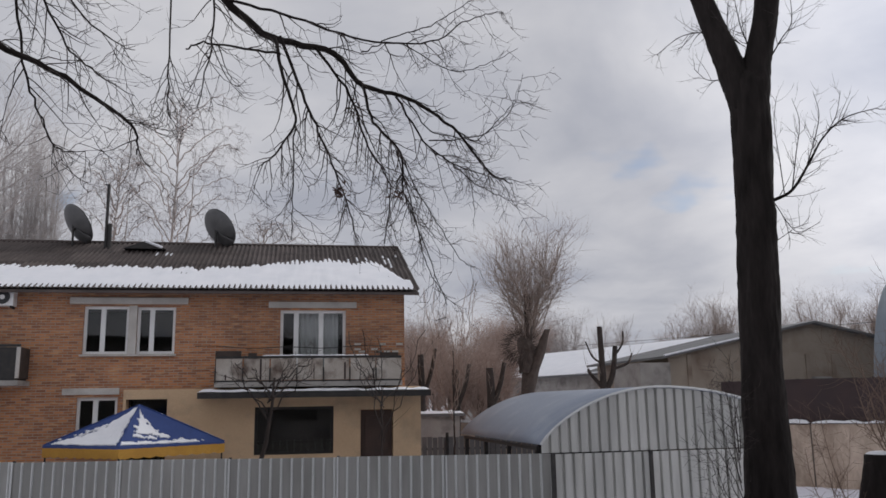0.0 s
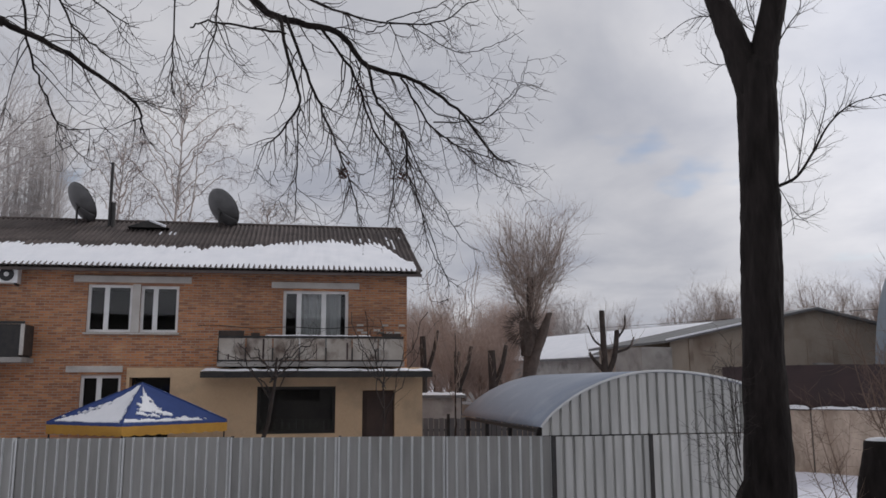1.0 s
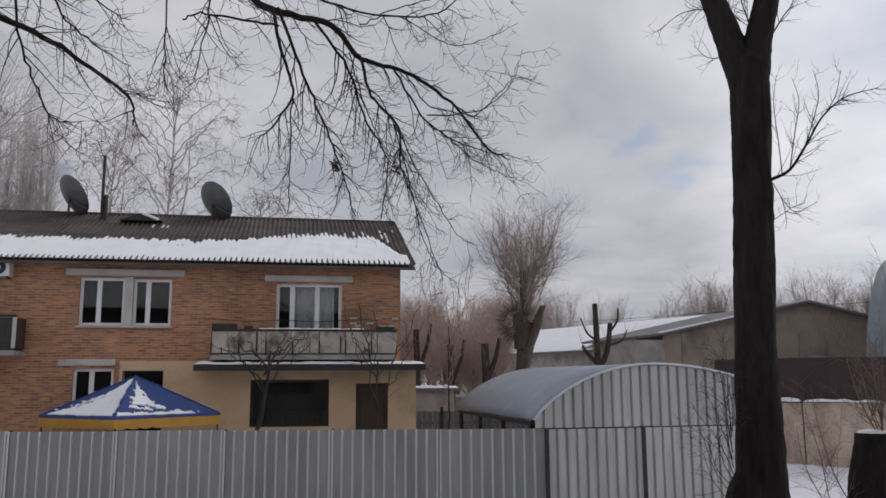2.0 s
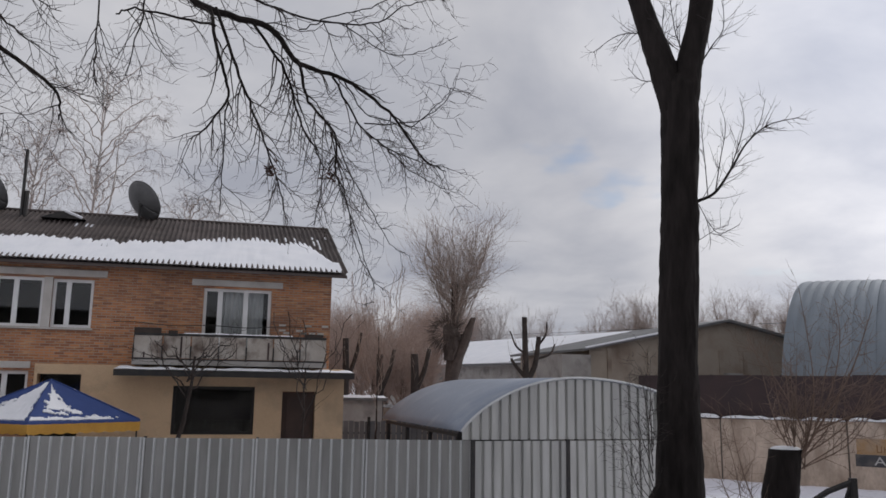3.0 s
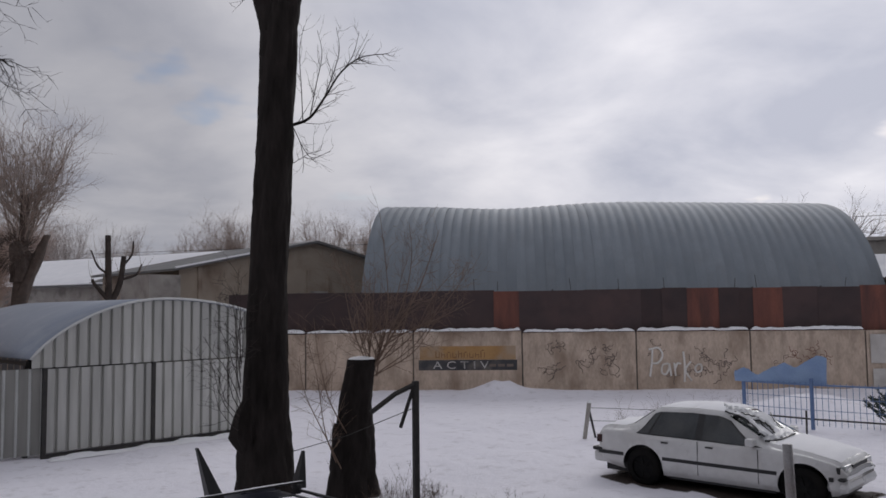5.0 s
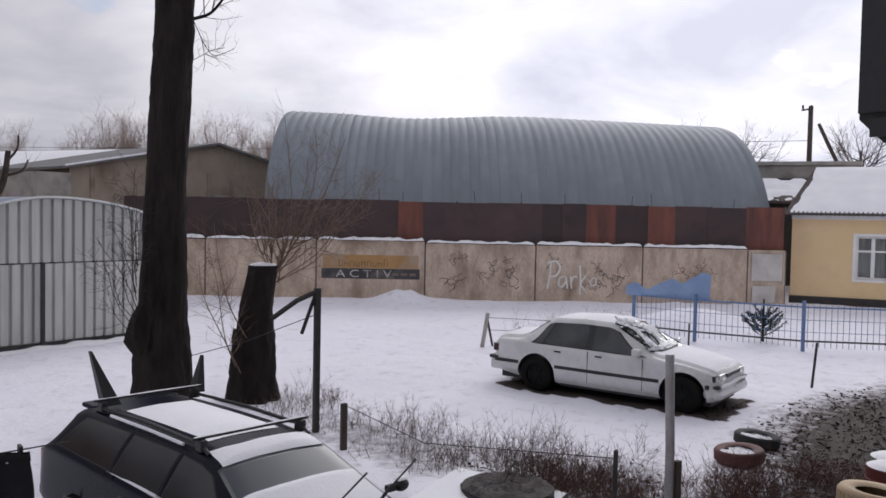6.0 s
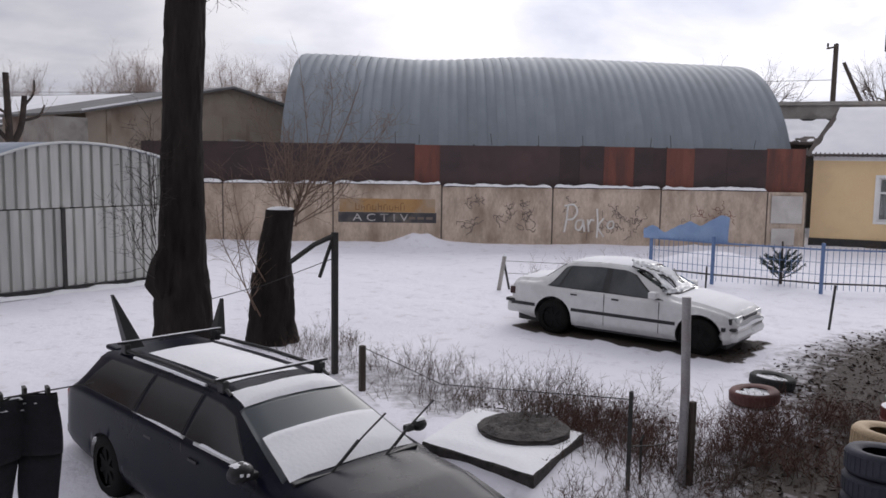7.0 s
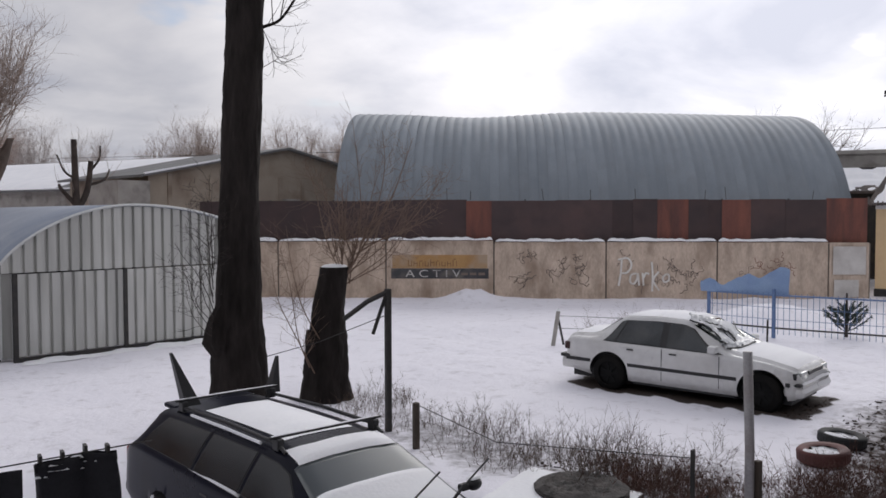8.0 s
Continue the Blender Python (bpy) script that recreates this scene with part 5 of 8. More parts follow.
def build_far_trees():
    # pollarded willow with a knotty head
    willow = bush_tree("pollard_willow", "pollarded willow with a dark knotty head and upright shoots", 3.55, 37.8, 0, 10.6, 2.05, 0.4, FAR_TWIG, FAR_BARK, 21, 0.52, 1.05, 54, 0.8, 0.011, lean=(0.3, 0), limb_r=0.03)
    part("knotty_head", bark_trunk([(3.75, 37.75, 4.4), (3.8, 37.75, 5.0), (3.75, 37.75, 5.5), (3.65, 37.75, 5.9), (3.6, 37.75, 6.1)], [0.32, 0.38, 0.42, 0.3, 0.1], 14, 0.3), FAR_BARK, willow, "dark knotty head", smooth=True)
    part("fork", bark_trunk([(3.6, 37.7, 2.4), (3.95, 37.7, 4.2), (4.4, 37.7, 5.4), (4.75, 37.7, 6.4)], [0.3, 0.28, 0.26, 0.14], 10, 0.2), FAR_BARK, willow, smooth=True)
    burr = []
    for _ in range(420):
        d = Vector([random.gauss(0, 1) for _ in range(3)]).normalized()
        p = Vector((3.5, 37.7, 5.6)) + Vector((d.x * 0.55, d.y * 0.5, d.z * 0.6))
        burr.append(twig(p, d + Vector((-0.25, 0, -0.15)), random.uniform(0.3, 0.7), 0.013, (0, 0, -0.1), 3, 0.35))
    part("twig_burr", tubes_mesh("twig_burr", burr, 3), FAR_BARK, willow, "tangled dark burr of short twigs")
    # the brown thicket behind the house
    spots = [(-0.6, 42, 7.2), (0.9, 43.5, 7.0), (2.0, 46, 6.6), (-2.5, 45, 8.0), (-4.5, 48, 8.5), (0.2, 38.5, 6.0), (1.6, 39.5, 6.2), (-1.5, 50, 9), (1.0, 52, 8.6), (3.4, 52, 8.2), (8.6, 88, 12.6), (4.6, 78, 12.0), (6.6, 84, 12.4), (10.8, 92, 13.0), (2.6, 40.5, 6.4), (-2.2, 40, 7.0)]
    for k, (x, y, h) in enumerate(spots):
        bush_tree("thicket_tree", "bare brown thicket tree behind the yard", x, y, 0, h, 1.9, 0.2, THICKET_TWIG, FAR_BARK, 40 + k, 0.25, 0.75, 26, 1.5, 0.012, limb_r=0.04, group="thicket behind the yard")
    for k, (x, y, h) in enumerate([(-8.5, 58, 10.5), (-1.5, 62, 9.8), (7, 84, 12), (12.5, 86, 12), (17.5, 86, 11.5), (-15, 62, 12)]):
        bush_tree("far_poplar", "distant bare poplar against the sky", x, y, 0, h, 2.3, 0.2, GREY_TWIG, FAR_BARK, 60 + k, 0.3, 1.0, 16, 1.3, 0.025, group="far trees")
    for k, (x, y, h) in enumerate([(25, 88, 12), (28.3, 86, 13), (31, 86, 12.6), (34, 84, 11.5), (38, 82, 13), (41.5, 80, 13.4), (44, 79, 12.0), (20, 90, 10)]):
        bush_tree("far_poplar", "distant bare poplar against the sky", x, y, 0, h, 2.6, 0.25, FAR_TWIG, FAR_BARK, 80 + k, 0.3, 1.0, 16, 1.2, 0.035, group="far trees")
    # birches behind the roof
    for k, (x, y, h, r) in enumerate([(-14.5, 43.0, 19.6, 3.1), (-17.9, 43.5, 17.0, 1.9), (-10.6, 47.0, 14.0, 1.8)]):
        birch_tree(x, y, h, r, 100 + k)
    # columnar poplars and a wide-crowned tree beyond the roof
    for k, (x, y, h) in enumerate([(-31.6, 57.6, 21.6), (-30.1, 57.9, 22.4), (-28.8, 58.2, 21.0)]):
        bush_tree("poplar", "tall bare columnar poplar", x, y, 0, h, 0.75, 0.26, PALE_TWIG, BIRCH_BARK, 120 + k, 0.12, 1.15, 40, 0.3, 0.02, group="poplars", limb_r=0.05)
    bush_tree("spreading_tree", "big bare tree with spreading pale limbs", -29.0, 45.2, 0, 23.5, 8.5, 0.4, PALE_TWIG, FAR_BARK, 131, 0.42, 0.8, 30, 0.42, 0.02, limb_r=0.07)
    # stub of a lopped tree near the warehouse
    random.seed(3)
    L = [limb([(6.4, 33.4, 0), (6.4, 33.4, 3.5), (6.35, 33.4, 6.1)], 0.17, 0.11), limb([(6.45, 33.4, 3.4), (6.8, 33.4, 4.2), (6.95, 33.4, 5.3)], 0.13, 0.1),
         limb([(6.4, 33.4, 3.6), (5.9, 33.4, 4.2), (5.8, 33.4, 4.4)], 0.09, 0.05), limb([(6.9, 33.4, 4.4), (7.4, 33.3, 4.6), (7.6, 33.3, 5.0)], 0.06, 0.03),
         limb([(6.38, 33.4, 4.6), (6.0, 33.4, 4.9), (5.75, 33.4, 5.5)], 0.05, 0.03), limb([(6.9, 33.4, 4.9), (7.25, 33.4, 5.4), (7.3, 33.4, 5.9)], 0.05, 0.03)]
    out = []
    sprout(L, out, 2.5, 1.5, 0.012, 0.5, (0, 0, 0.6), 0.3, 0.2, 0.008)
    tree_thing("lopped_tree", "lopped dark tree with cut limbs and thin new shoots", L, out, LOP_BARK, FAR_TWIG)
    for x, y, h, r in ((-1.1, 35.5, 5.2, 0.17), (0.4, 37, 4.6, 0.2), (-2.6, 36, 5.6, 0.15), (1.9, 36, 4.6, 0.22)):
        s = []
        l = [limb([(x, y, 0), (x + 0.1, y, h * 0.6), (x + 0.05, y, h)], r, r * 0.75), limb([(x + 0.05, y, h * 0.6), (x + 0.5, y, h * 0.85), (x + 0.7, y, h * 1.05)], r * 0.6, r * 0.4)]
        sprout(l, s, 5, 1.2, 0.014, 0.7, (0, 0, 0.4), 0.4, 0.3, 0.008)
        tree_thing("lopped_willow", "lopped dark willow with brown shoots", l, s, LOP_BARK, FAR_TWIG, group="lopped stems")
    # small tree in front of the shop wall, and the bare tree by the utility pole
    bush_tree("small_tree", "thin bare tree in front of the rendered wall", -5.35, 22.6, 0, 5.2, 1.7, 0.085, TWIG, TWIG, 140, 0.5, 0.6, 9, 0.6, 0.006, lean=(0.55, 0))
    bush_tree("small_tree", "thin bare tree in front of the rendered wall", -1.75, 22.8, 0, 5.6, 1.6, 0.05, TWIG, TWIG, 141, 0.3, 0.8, 8, 0.5, 0.005)
    bush_tree("small_tree", "thin bare tree beside the house corner", 0.3, 29, 0, 7.6, 1.2, 0.05, FAR_TWIG, TWIG, 142, 0.3, 1.0, 9, 0.6, 0.006)
    bush_tree("bare_tree", "spreading bare tree beyond the yellow house", 52.9, 31.6, 0, 10.2, 4.2, 0.2, FAR_BARK, FAR_BARK, 150, 0.5, 0.8, 16, 0.7, 0.03)
    bush_tree("bare_tree", "spreading bare tree beyond the yellow house", 56.0, 24.0, 0, 10.5, 3.2, 0.2, FAR_BARK, FAR_BARK, 151, 0.55, 0.8, 14, 0.7, 0.02)


build_far_trees()


# ---- cars ----
CAR_WHITE = surface("white_car_paint", (0.68, 0.68, 0.68), (0.74, 0.74, 0.74), 1.5, 0.3, bump=0.0, fine=8, stain=(0.5, 0.48, 0.46), stain_amount=0.35, coat=0.4)
CAR_DARK = surface("dusty_dark_car_paint", (0.006, 0.0065, 0.015), (0.011, 0.0125, 0.024), 1.3, 0.3, bump=0.0, fine=30, stain=(0.02, 0.02, 0.022), stain_scale=1.4, stain_amount=0.35, spec=0.09)
TYRE = surface("tyre_rubber", (0.008, 0.008, 0.009), (0.016, 0.015, 0.014), 5, 0.9, bump=0.3, spec=0.12)
# Near-black: the shade inside the wheel arches is put into the rim colour.
RIM = surface("arch_shaded_rim", (0.01, 0.01, 0.011), (0.02, 0.02, 0.02), 6, 0.85, 0.0, bump=0.05, spec=0.12)
BLACK_TRIM = surface("black_trim", (0.018, 0.018, 0.02), (0.03, 0.03, 0.032), 6, 0.5, bump=0.05)
CAR_GLASS = glass_material("tinted_car_glass", (0.32, 0.36, 0.36))
DARK_GLASS = surface("black_tinted_car_glass", (0.008, 0.009, 0.011), (0.014, 0.015, 0.018), 2, 0.2, bump=0, stain=(0.03, 0.03, 0.03), stain_amount=0.3)
# Grey tint, rough surface and partial transmission make a cloudy pane.
GREYED_GLASS = glass_material("greyed_windscreen", (0.13, 0.15, 0.165), 0.28)
GREYED_GLASS.node_tree.nodes["Principled BSDF"].inputs["Transmission Weight"].default_value = 0.55
GREYED_GLASS.node_tree.nodes["Principled BSDF"].inputs["Specular IOR Level"].default_value = 0.25
CAR_WINDOW = surface("dim_car_window", (0.035, 0.04, 0.044), (0.08, 0.086, 0.09), 1.2, 0.12, bump=0, stain=(0.09, 0.09, 0.09), stain_scale=2.0, stain_amount=0.5)
LAMP_GLASS = surface("lamp_lens", (0.5, 0.52, 0.52), (0.62, 0.64, 0.64), 8, 0.12, bump=0.0, coat=0.6)
SMOKED_LENS = surface("smoked_red_lens", (0.03, 0.008, 0.008), (0.05, 0.012, 0.01), 8, 0.3, bump=0.0)
RED_LENS = surface("red_lens", (0.2, 0.01, 0.01), (0.26, 0.02, 0.015), 8, 0.2, bump=0.0, coat=0.5)
SEAT = surface("car_seat_cloth", (0.045, 0.042, 0.042), (0.075, 0.07, 0.068), 6, 0.95, bump=0.1)
FILM = surface("crumpled_film", (0.6, 0.62, 0.64), (0.8, 0.81, 0.83), 6, 0.35, bump=0.2, fine=30)
FROST = surface("dusty_frost", (0.62, 0.63, 0.65), (0.76, 0.77, 0.8), 5, 0.9, bump=0.3, fine=50)


def lerp_table(table, x):
    if x <= table[0][0]:
        return table[0][1:]
    for a, b in zip(table, table[1:]):
        if x <= b[0]:
            t = (x - a[0]) / (b[0] - a[0])
            return [p + (q - p) * t for p, q in zip(a[1:], b[1:])]
    return table[-1][1:]


def car_section(table, x):
    """Half of a cross-section, from the sill to the middle of the top: (y, z) points."""
    w, zb, belt, yt, zt = lerp_table(table, x)
    out = []
    for k in range(11):
        t = k / 10
        z = zb + (belt - 0.02 - zb) * t
        bulge = 1 - 0.09 * max(0.0, 0.25 - t) ** 2 * 16 - 0.035 * max(0.0, t - 0.55)
        out.append((w * bulge, z))
    b = w * 0.955
    out.append((b, belt))
    for t in (0.25, 0.5, 0.75, 0.93):
        out.append((b + (yt - b) * t + 0.012 * math.sin(math.pi * t), belt + (zt - 0.055 - belt) * t))
    out += [(yt - 0.012, zt - 0.035), (yt - 0.06, zt - 0.01), (yt * 0.66, zt + 0.006), (yt * 0.33, zt + 0.016), (0.0, zt + 0.02)]
    return out


def car_body(T, table, xs, axles, arch_r, classify, mats, snow=(), wheel_z=0.31):
    """Panels of one smooth shell, split by what each face is (body, panes, snow)."""
    secs = [car_section(table, x) for x in xs]
    n = len(secs[0])
    groups = {}
    for side in (-1, 1):
        def place(i, k):
            x, (y, z) = xs[i], secs[i][k]
            if k <= 9:
                for ax in axles:
                    d = math.hypot(x - ax, z - wheel_z)
                    if abs(d - arch_r) < 0.055 and z > 0.15:
                        s = arch_r / d
                        x, z = ax + (x - ax) * s, wheel_z + (z - wheel_z) * s
                        break
            return (x, side * y, z)
        for i in range(len(xs) - 1):
            for k in range(n - 1):
                xm = (xs[i] + xs[i + 1]) / 2
                zm = (secs[i][k][1] + secs[i + 1][k + 1][1]) / 2
                if k < 10 and any(math.hypot(xm - ax, zm - wheel_z) < arch_r for ax in axles):
                    continue
                key = classify(xm, k, side)
                q = [place(i, k), place(i + 1, k), place(i + 1, k + 1), place(i, k + 1)]
                groups.setdefault(key, []).append(q if side < 0 else q[::-1])
    # close the ends
    for i, flip in ((0, True), (len(xs) - 1, False)):
        ring = [(xs[i], -y, z) for y, z in secs[i]] + [(xs[i], y, z) for y, z in secs[i][-2::-1]]
        groups["body"].append(ring[::-1] if flip else ring)
    made = {}
    for key, quads in groups.items():
        bm = bmesh.new()
        for q in quads:
            bm.faces.new([bm.verts.new(p) for p in q])
        bmesh.ops.remove_doubles(bm, verts=bm.verts, dist=1e-4)
        name = key.split("/")[0]
        ob = part(name, bm, mats.get(name, mats["body"]), T, smooth=True)
        if name != "body":
            ob.visible_shadow = False
            sol = ob.modifiers.new("thick", "SOLIDIFY"); sol.thickness = 0.006
        made[key] = ob
    for label, x0, x1, k0, thick, f in snow:
        m = max(6, int((x1 - x0) / 0.05))
        sx = span(x0, x1, m)
        half = [car_section(table, x)[k0:] for x in sx]
        bm = bmesh.new()
        rows = []
        for x, sec in zip(sx, half):
            ring = [(-y, z) for y, z in sec] + [(y, z) for y, z in sec[-2::-1]]
            cnt = len(ring)
            row = []
            for c, (y, z) in enumerate(ring):
                e = min(1.0, 5 * min((x - x0) / (x1 - x0), (x1 - x) / (x1 - x0)) + 0.03, 3.5 * min(c, cnt - 1 - c) / (cnt - 1) + 0.03)
                row.append(bm.verts.new((x + 0.02 * fbm(x, y, 7, 6), y, z + (0.004 + thick * e * (0.8 + 0.5 * fbm(x, y, x0, 3))) if f(x, y) else z - 0.02)))
            rows.append(row)
        for a, b in zip(rows, rows[1:]):
            for c in range(len(a) - 1):
                bm.faces.new((a[c], b[c], b[c + 1], a[c + 1]))
        part("snow", bm, SNOW if "frost" not in label else FROST, T, label, smooth=True)
    return made


def side_pane(T, table, bottom, top, mat, k0=11.15, k1=14.9, off=0.009):
    """A door window following the flank: a black seal with the glass just proud of it, on both sides."""
    def on(x, k, off, side):
        a = car_section(table, x)
        i = min(int(k), len(a) - 2)
        y, z = (a[i][j] + (a[i + 1][j] - a[i][j]) * (k - i) for j in (0, 1))
        return (x, side * (y + off), z + off * 0.4)
    for side in (-1, 1):
        def f(u, v, grow, off):
            lo, hi = bottom[0] + (bottom[1] - bottom[0]) * u, top[0] + (top[1] - top[0]) * u
            x = lo + (hi - lo) * v
            k = k0 + (k1 - k0) * v
            return on(x + (u - 0.5) * 2 * grow, k + (v - 0.5) * 2 * grow * 6, off, side)
        seal = part("window_seal", sheet(span(0, 1, 12), span(0, 1, 6), lambda u, v: f(u, v, 0.018, 0.004)), BLACK_TRIM, T, smooth=True)
        p = part("side_window", sheet(span(0, 1, 12), span(0, 1, 6), lambda u, v: f(u, v, 0.0, off)), mat, T, smooth=True)
        p.visible_shadow = False


def wheel(T, x, y, z, r=0.31, width=0.185, side=-1):
    prof = [(r * 0.62, -0.5), (r * 0.9, -0.5), (r, -0.34), (r, 0.34), (r * 0.9, 0.5), (r * 0.62, 0.5)]
    bm = bmesh.new()
    seg = 28
    rows = [[bm.verts.new((pr * math.cos(a), py * width, pr * math.sin(a))) for pr, py in prof] for a in span(0, 2 * math.pi, seg)[:-1]]
    for i in range(seg):
        for k in range(len(prof) - 1):
            bm.faces.new((rows[i][k], rows[(i + 1) % seg][k], rows[(i + 1) % seg][k + 1], rows[i][k + 1]))
    bmesh.ops.recalc_face_normals(bm, faces=bm.faces)
    ty = part("wheel", bm, TYRE, T, smooth=True)
    ty.location = (x, y, z)
    rim = bmesh.new()
    o = side * width * 0.3
    tube(rim, [(0, o - side * 0.05, 0), (0, o, 0)], r * 0.62, 24)
    tube(rim, [(0, o, 0), (0, o + side * 0.02, 0)], r * 0.16, 12)
    for k in range(7):
        a = 2 * math.pi * k / 7
        box(rim, r * 0.14, r * 0.58, -0.012, 0.012, -r * 0.07, r * 0.07, Matrix.Translation((0, o + side * 0.008, 0)) @ Matrix.Rotation(a, 4, "Y"))
    part("rim", rim, RIM, ty)
    return ty


def build_sedan():
    ang = math.degrees(math.atan2(-0.972, 0.235))
    T = thing("white_sedan", "white four-door saloon car dusted with snow, parked in the yard", "car", at=at(11.09 + 0.80 * 0.972, 10.38 + 0.80 * 0.235, -0.04, ang))
    table = [(-1.06, 0.70, 0.36, 0.70, 0.62, 0.80), (-1.0, 0.78, 0.33, 0.86, 0.70, 0.94), (-0.85, 0.825, 0.29, 0.90, 0.72, 0.985), (-0.5, 0.845, 0.24, 0.905, 0.70, 1.0),
             (-0.36, 0.847, 0.22, 0.9, 0.66, 1.05), (0.02, 0.85, 0.2, 0.885, 0.59, 1.31), (0.17, 0.85, 0.2, 0.885, 0.585, 1.365), (0.8, 0.85, 0.2, 0.88, 0.58, 1.395), (1.3, 0.85, 0.2, 0.875, 0.58, 1.38),
             (1.46, 0.85, 0.2, 0.87, 0.595, 1.33), (2.16, 0.848, 0.2, 0.87, 0.70, 0.97), (2.24, 0.847, 0.2, 0.865, 0.74, 0.94), (2.75, 0.835, 0.21, 0.82, 0.73, 0.87), (3.1, 0.80, 0.23, 0.75, 0.70, 0.79), (3.22, 0.76, 0.27, 0.69, 0.66, 0.74), (3.3, 0.66, 0.35, 0.57, 0.56, 0.61)]
    xs = span(-1.06, 3.3, 90)

    def kind(x, k, side):
        if k >= 16:
            if 1.46 < x < 2.16: return "windshield"
            if -0.34 < x < 0.04: return "rear_window"
        return "body"
    snow = [("snow on the roof", 0.1, 1.4, 17, 0.035, lambda x, y: fbm(x, y, 0, 2) > -0.55), ("snow on the bonnet", 2.22, 3.2, 17, 0.022, lambda x, y: True), ("snow on the boot", -0.95, -0.4, 17, 0.03, lambda x, y: True),
            ("frost on the windscreen", 1.55, 2.1, 17, 0.012, lambda x, y: fbm(x, y, 4, 2.2) > -0.02)]
    car_body(T, table, xs, (-0.08, 2.7), 0.395, kind, {"body": CAR_WHITE, "side_window": DARK_GLASS, "windshield": CAR_GLASS, "rear_window": DARK_GLASS}, snow)
    side_pane(T, table, (-0.2, 2.06), (0.1, 1.47), BLACK_TRIM, 11.1, 14.95)
    for lo, hi in (((0.06, 0.92), (0.24, 0.92)), ((-0.16, 0.02), (0.12, 0.2)), ((1.04, 1.98), (1.04, 1.44))):
        side_pane(T, table, lo, hi, CAR_WINDOW, off=0.012)
    # The wider, lower box is added to block light under the car.
    part("underbody", boxes((-0.95, 3.12, -0.62, 0.62, 0.15, 0.62), (0.4, 2.25, -0.78, 0.78, 0.17, 0.4)), BLACK_TRIM, T)
    for y in (-0.3, 0.3):
        part("seat", boxes((0.95, 1.15, y - 0.22, y + 0.22, 0.6, 1.16), (1.0, 1.45, y - 0.22, y + 0.22, 0.5, 0.66), bevel=0.03), SEAT, T)
    part("rear_seat", boxes((0.0, 0.2, -0.55, 0.55, 0.6, 1.06), bevel=0.03), SEAT, T)
    for x in (-0.08, 2.7):
        for y, s in ((-0.745, -1), (0.745, 1)):
            wheel(T, x, y, 0.31, 0.325, 0.2, s)
            part("arch_liner", boxes((x - 0.36, x + 0.36, min(s * 0.5, s * 0.6), max(s * 0.5, s * 0.6), 0.16, 0.66)), BLACK_TRIM, T)
    # trim
    for s in (-1, 1):
        y = s * 0.852
        for a, b in ((-0.98, -0.46), (0.31, 2.3), (3.08, 3.24)):
            part("side_moulding", boxes((a, b, min(y, y - s * 0.02), max(y, y - s * 0.02), 0.475, 0.535) if b < 3 else (a, b - 0.1, min(s * 0.79, s * 0.83), max(s * 0.79, s * 0.83), 0.475, 0.535)), BLACK_TRIM, T, "black rubbing strip")
        for x in (0.3, 1.12):
            part("door_handle", boxes((x, x + 0.13, min(y, y + s * 0.012), max(y, y + s * 0.012), 0.775, 0.8)), BLACK_TRIM, T)
        part("door_gap", boxes((0.965, 0.975, min(y * 0.999, y * 0.99), max(y * 0.999, y * 0.99), 0.3, 0.86)), BLACK_TRIM, T)
        part("door_gap", boxes((2.0, 2.01, min(y * 0.999, y * 0.99), max(y * 0.999, y * 0.99), 0.3, 0.84)), BLACK_TRIM, T)
        part("wing_mirror", boxes((1.86, 2.0, min(s * 0.84, s * 1.0), max(s * 0.84, s * 1.0), 0.9, 1.02), bevel=0.02), CAR_WHITE, T)
        part("headlight", boxes((3.14, 3.275, min(s * 0.36, s * 0.66), max(s * 0.36, s * 0.66), 0.585, 0.7), bevel=0.015), LAMP_GLASS, T)
        part("indicator", boxes((3.06, 3.225, min(s * 0.66, s * 0.765), max(s * 0.66, s * 0.765), 0.585, 0.69), bevel=0.012), BLACK_TRIM, T)
        part("tail_light", boxes((-1.05, -0.93, min(s * 0.5, s * 0.8), max(s * 0.5, s * 0.8), 0.66, 0.8), bevel=0.012), SMOKED_LENS, T)
    part("front_bumper", boxes((3.0, 3.335, -0.765, 0.765, 0.28, 0.47), bevel=0.09), CAR_WHITE, T)
    part("bumper_strip", boxes((3.04, 3.3, -0.77, 0.77, 0.475, 0.535), bevel=0.028), BLACK_TRIM, T, "black bumper strip")
    part("bumper_snow", snow_cap(3.14, 3.33, -0.68, 0.68, 0.5, 0.07, 8, 30, 3.0), SNOW, T, "snow on the bumper", smooth=True)
    part("grille", boxes((3.2, 3.295, -0.35, 0.35, 0.585, 0.69)), BLACK_TRIM, T)
    part("rear_bumper", boxes((-1.13, -0.85, -0.79, 0.79, 0.3, 0.5), bevel=0.05), CAR_WHITE, T)
    part("bumper_strip", boxes((-1.145, -0.84, -0.8, 0.8, 0.505, 0.57), bevel=0.015), BLACK_TRIM, T)
    # wrinkled plastic film pulled over the screen pillar and the cowl, with snow in its folds
    for k, (a, b, c, w) in enumerate((((1.42, -0.6, 1.385), (1.72, -0.5, 1.27), (2.08, -0.62, 1.03), 0.11), ((1.36, -0.5, 1.42), (1.55, -0.3, 1.36), (1.72, -0.05, 1.27), 0.13), ((2.02, -0.72, 1.0), (2.14, -0.35, 1.0), (2.12, 0.3, 1.02), 0.1), ((1.66, -0.36, 1.28), (1.86, -0.1, 1.18), (2.04, -0.2, 1.06), 0.09))):
        line = spline([a, b, c], 9)
        d = (line[-1] - line[0]).normalized().cross(Vector((0.5, 0, 1))).normalized()
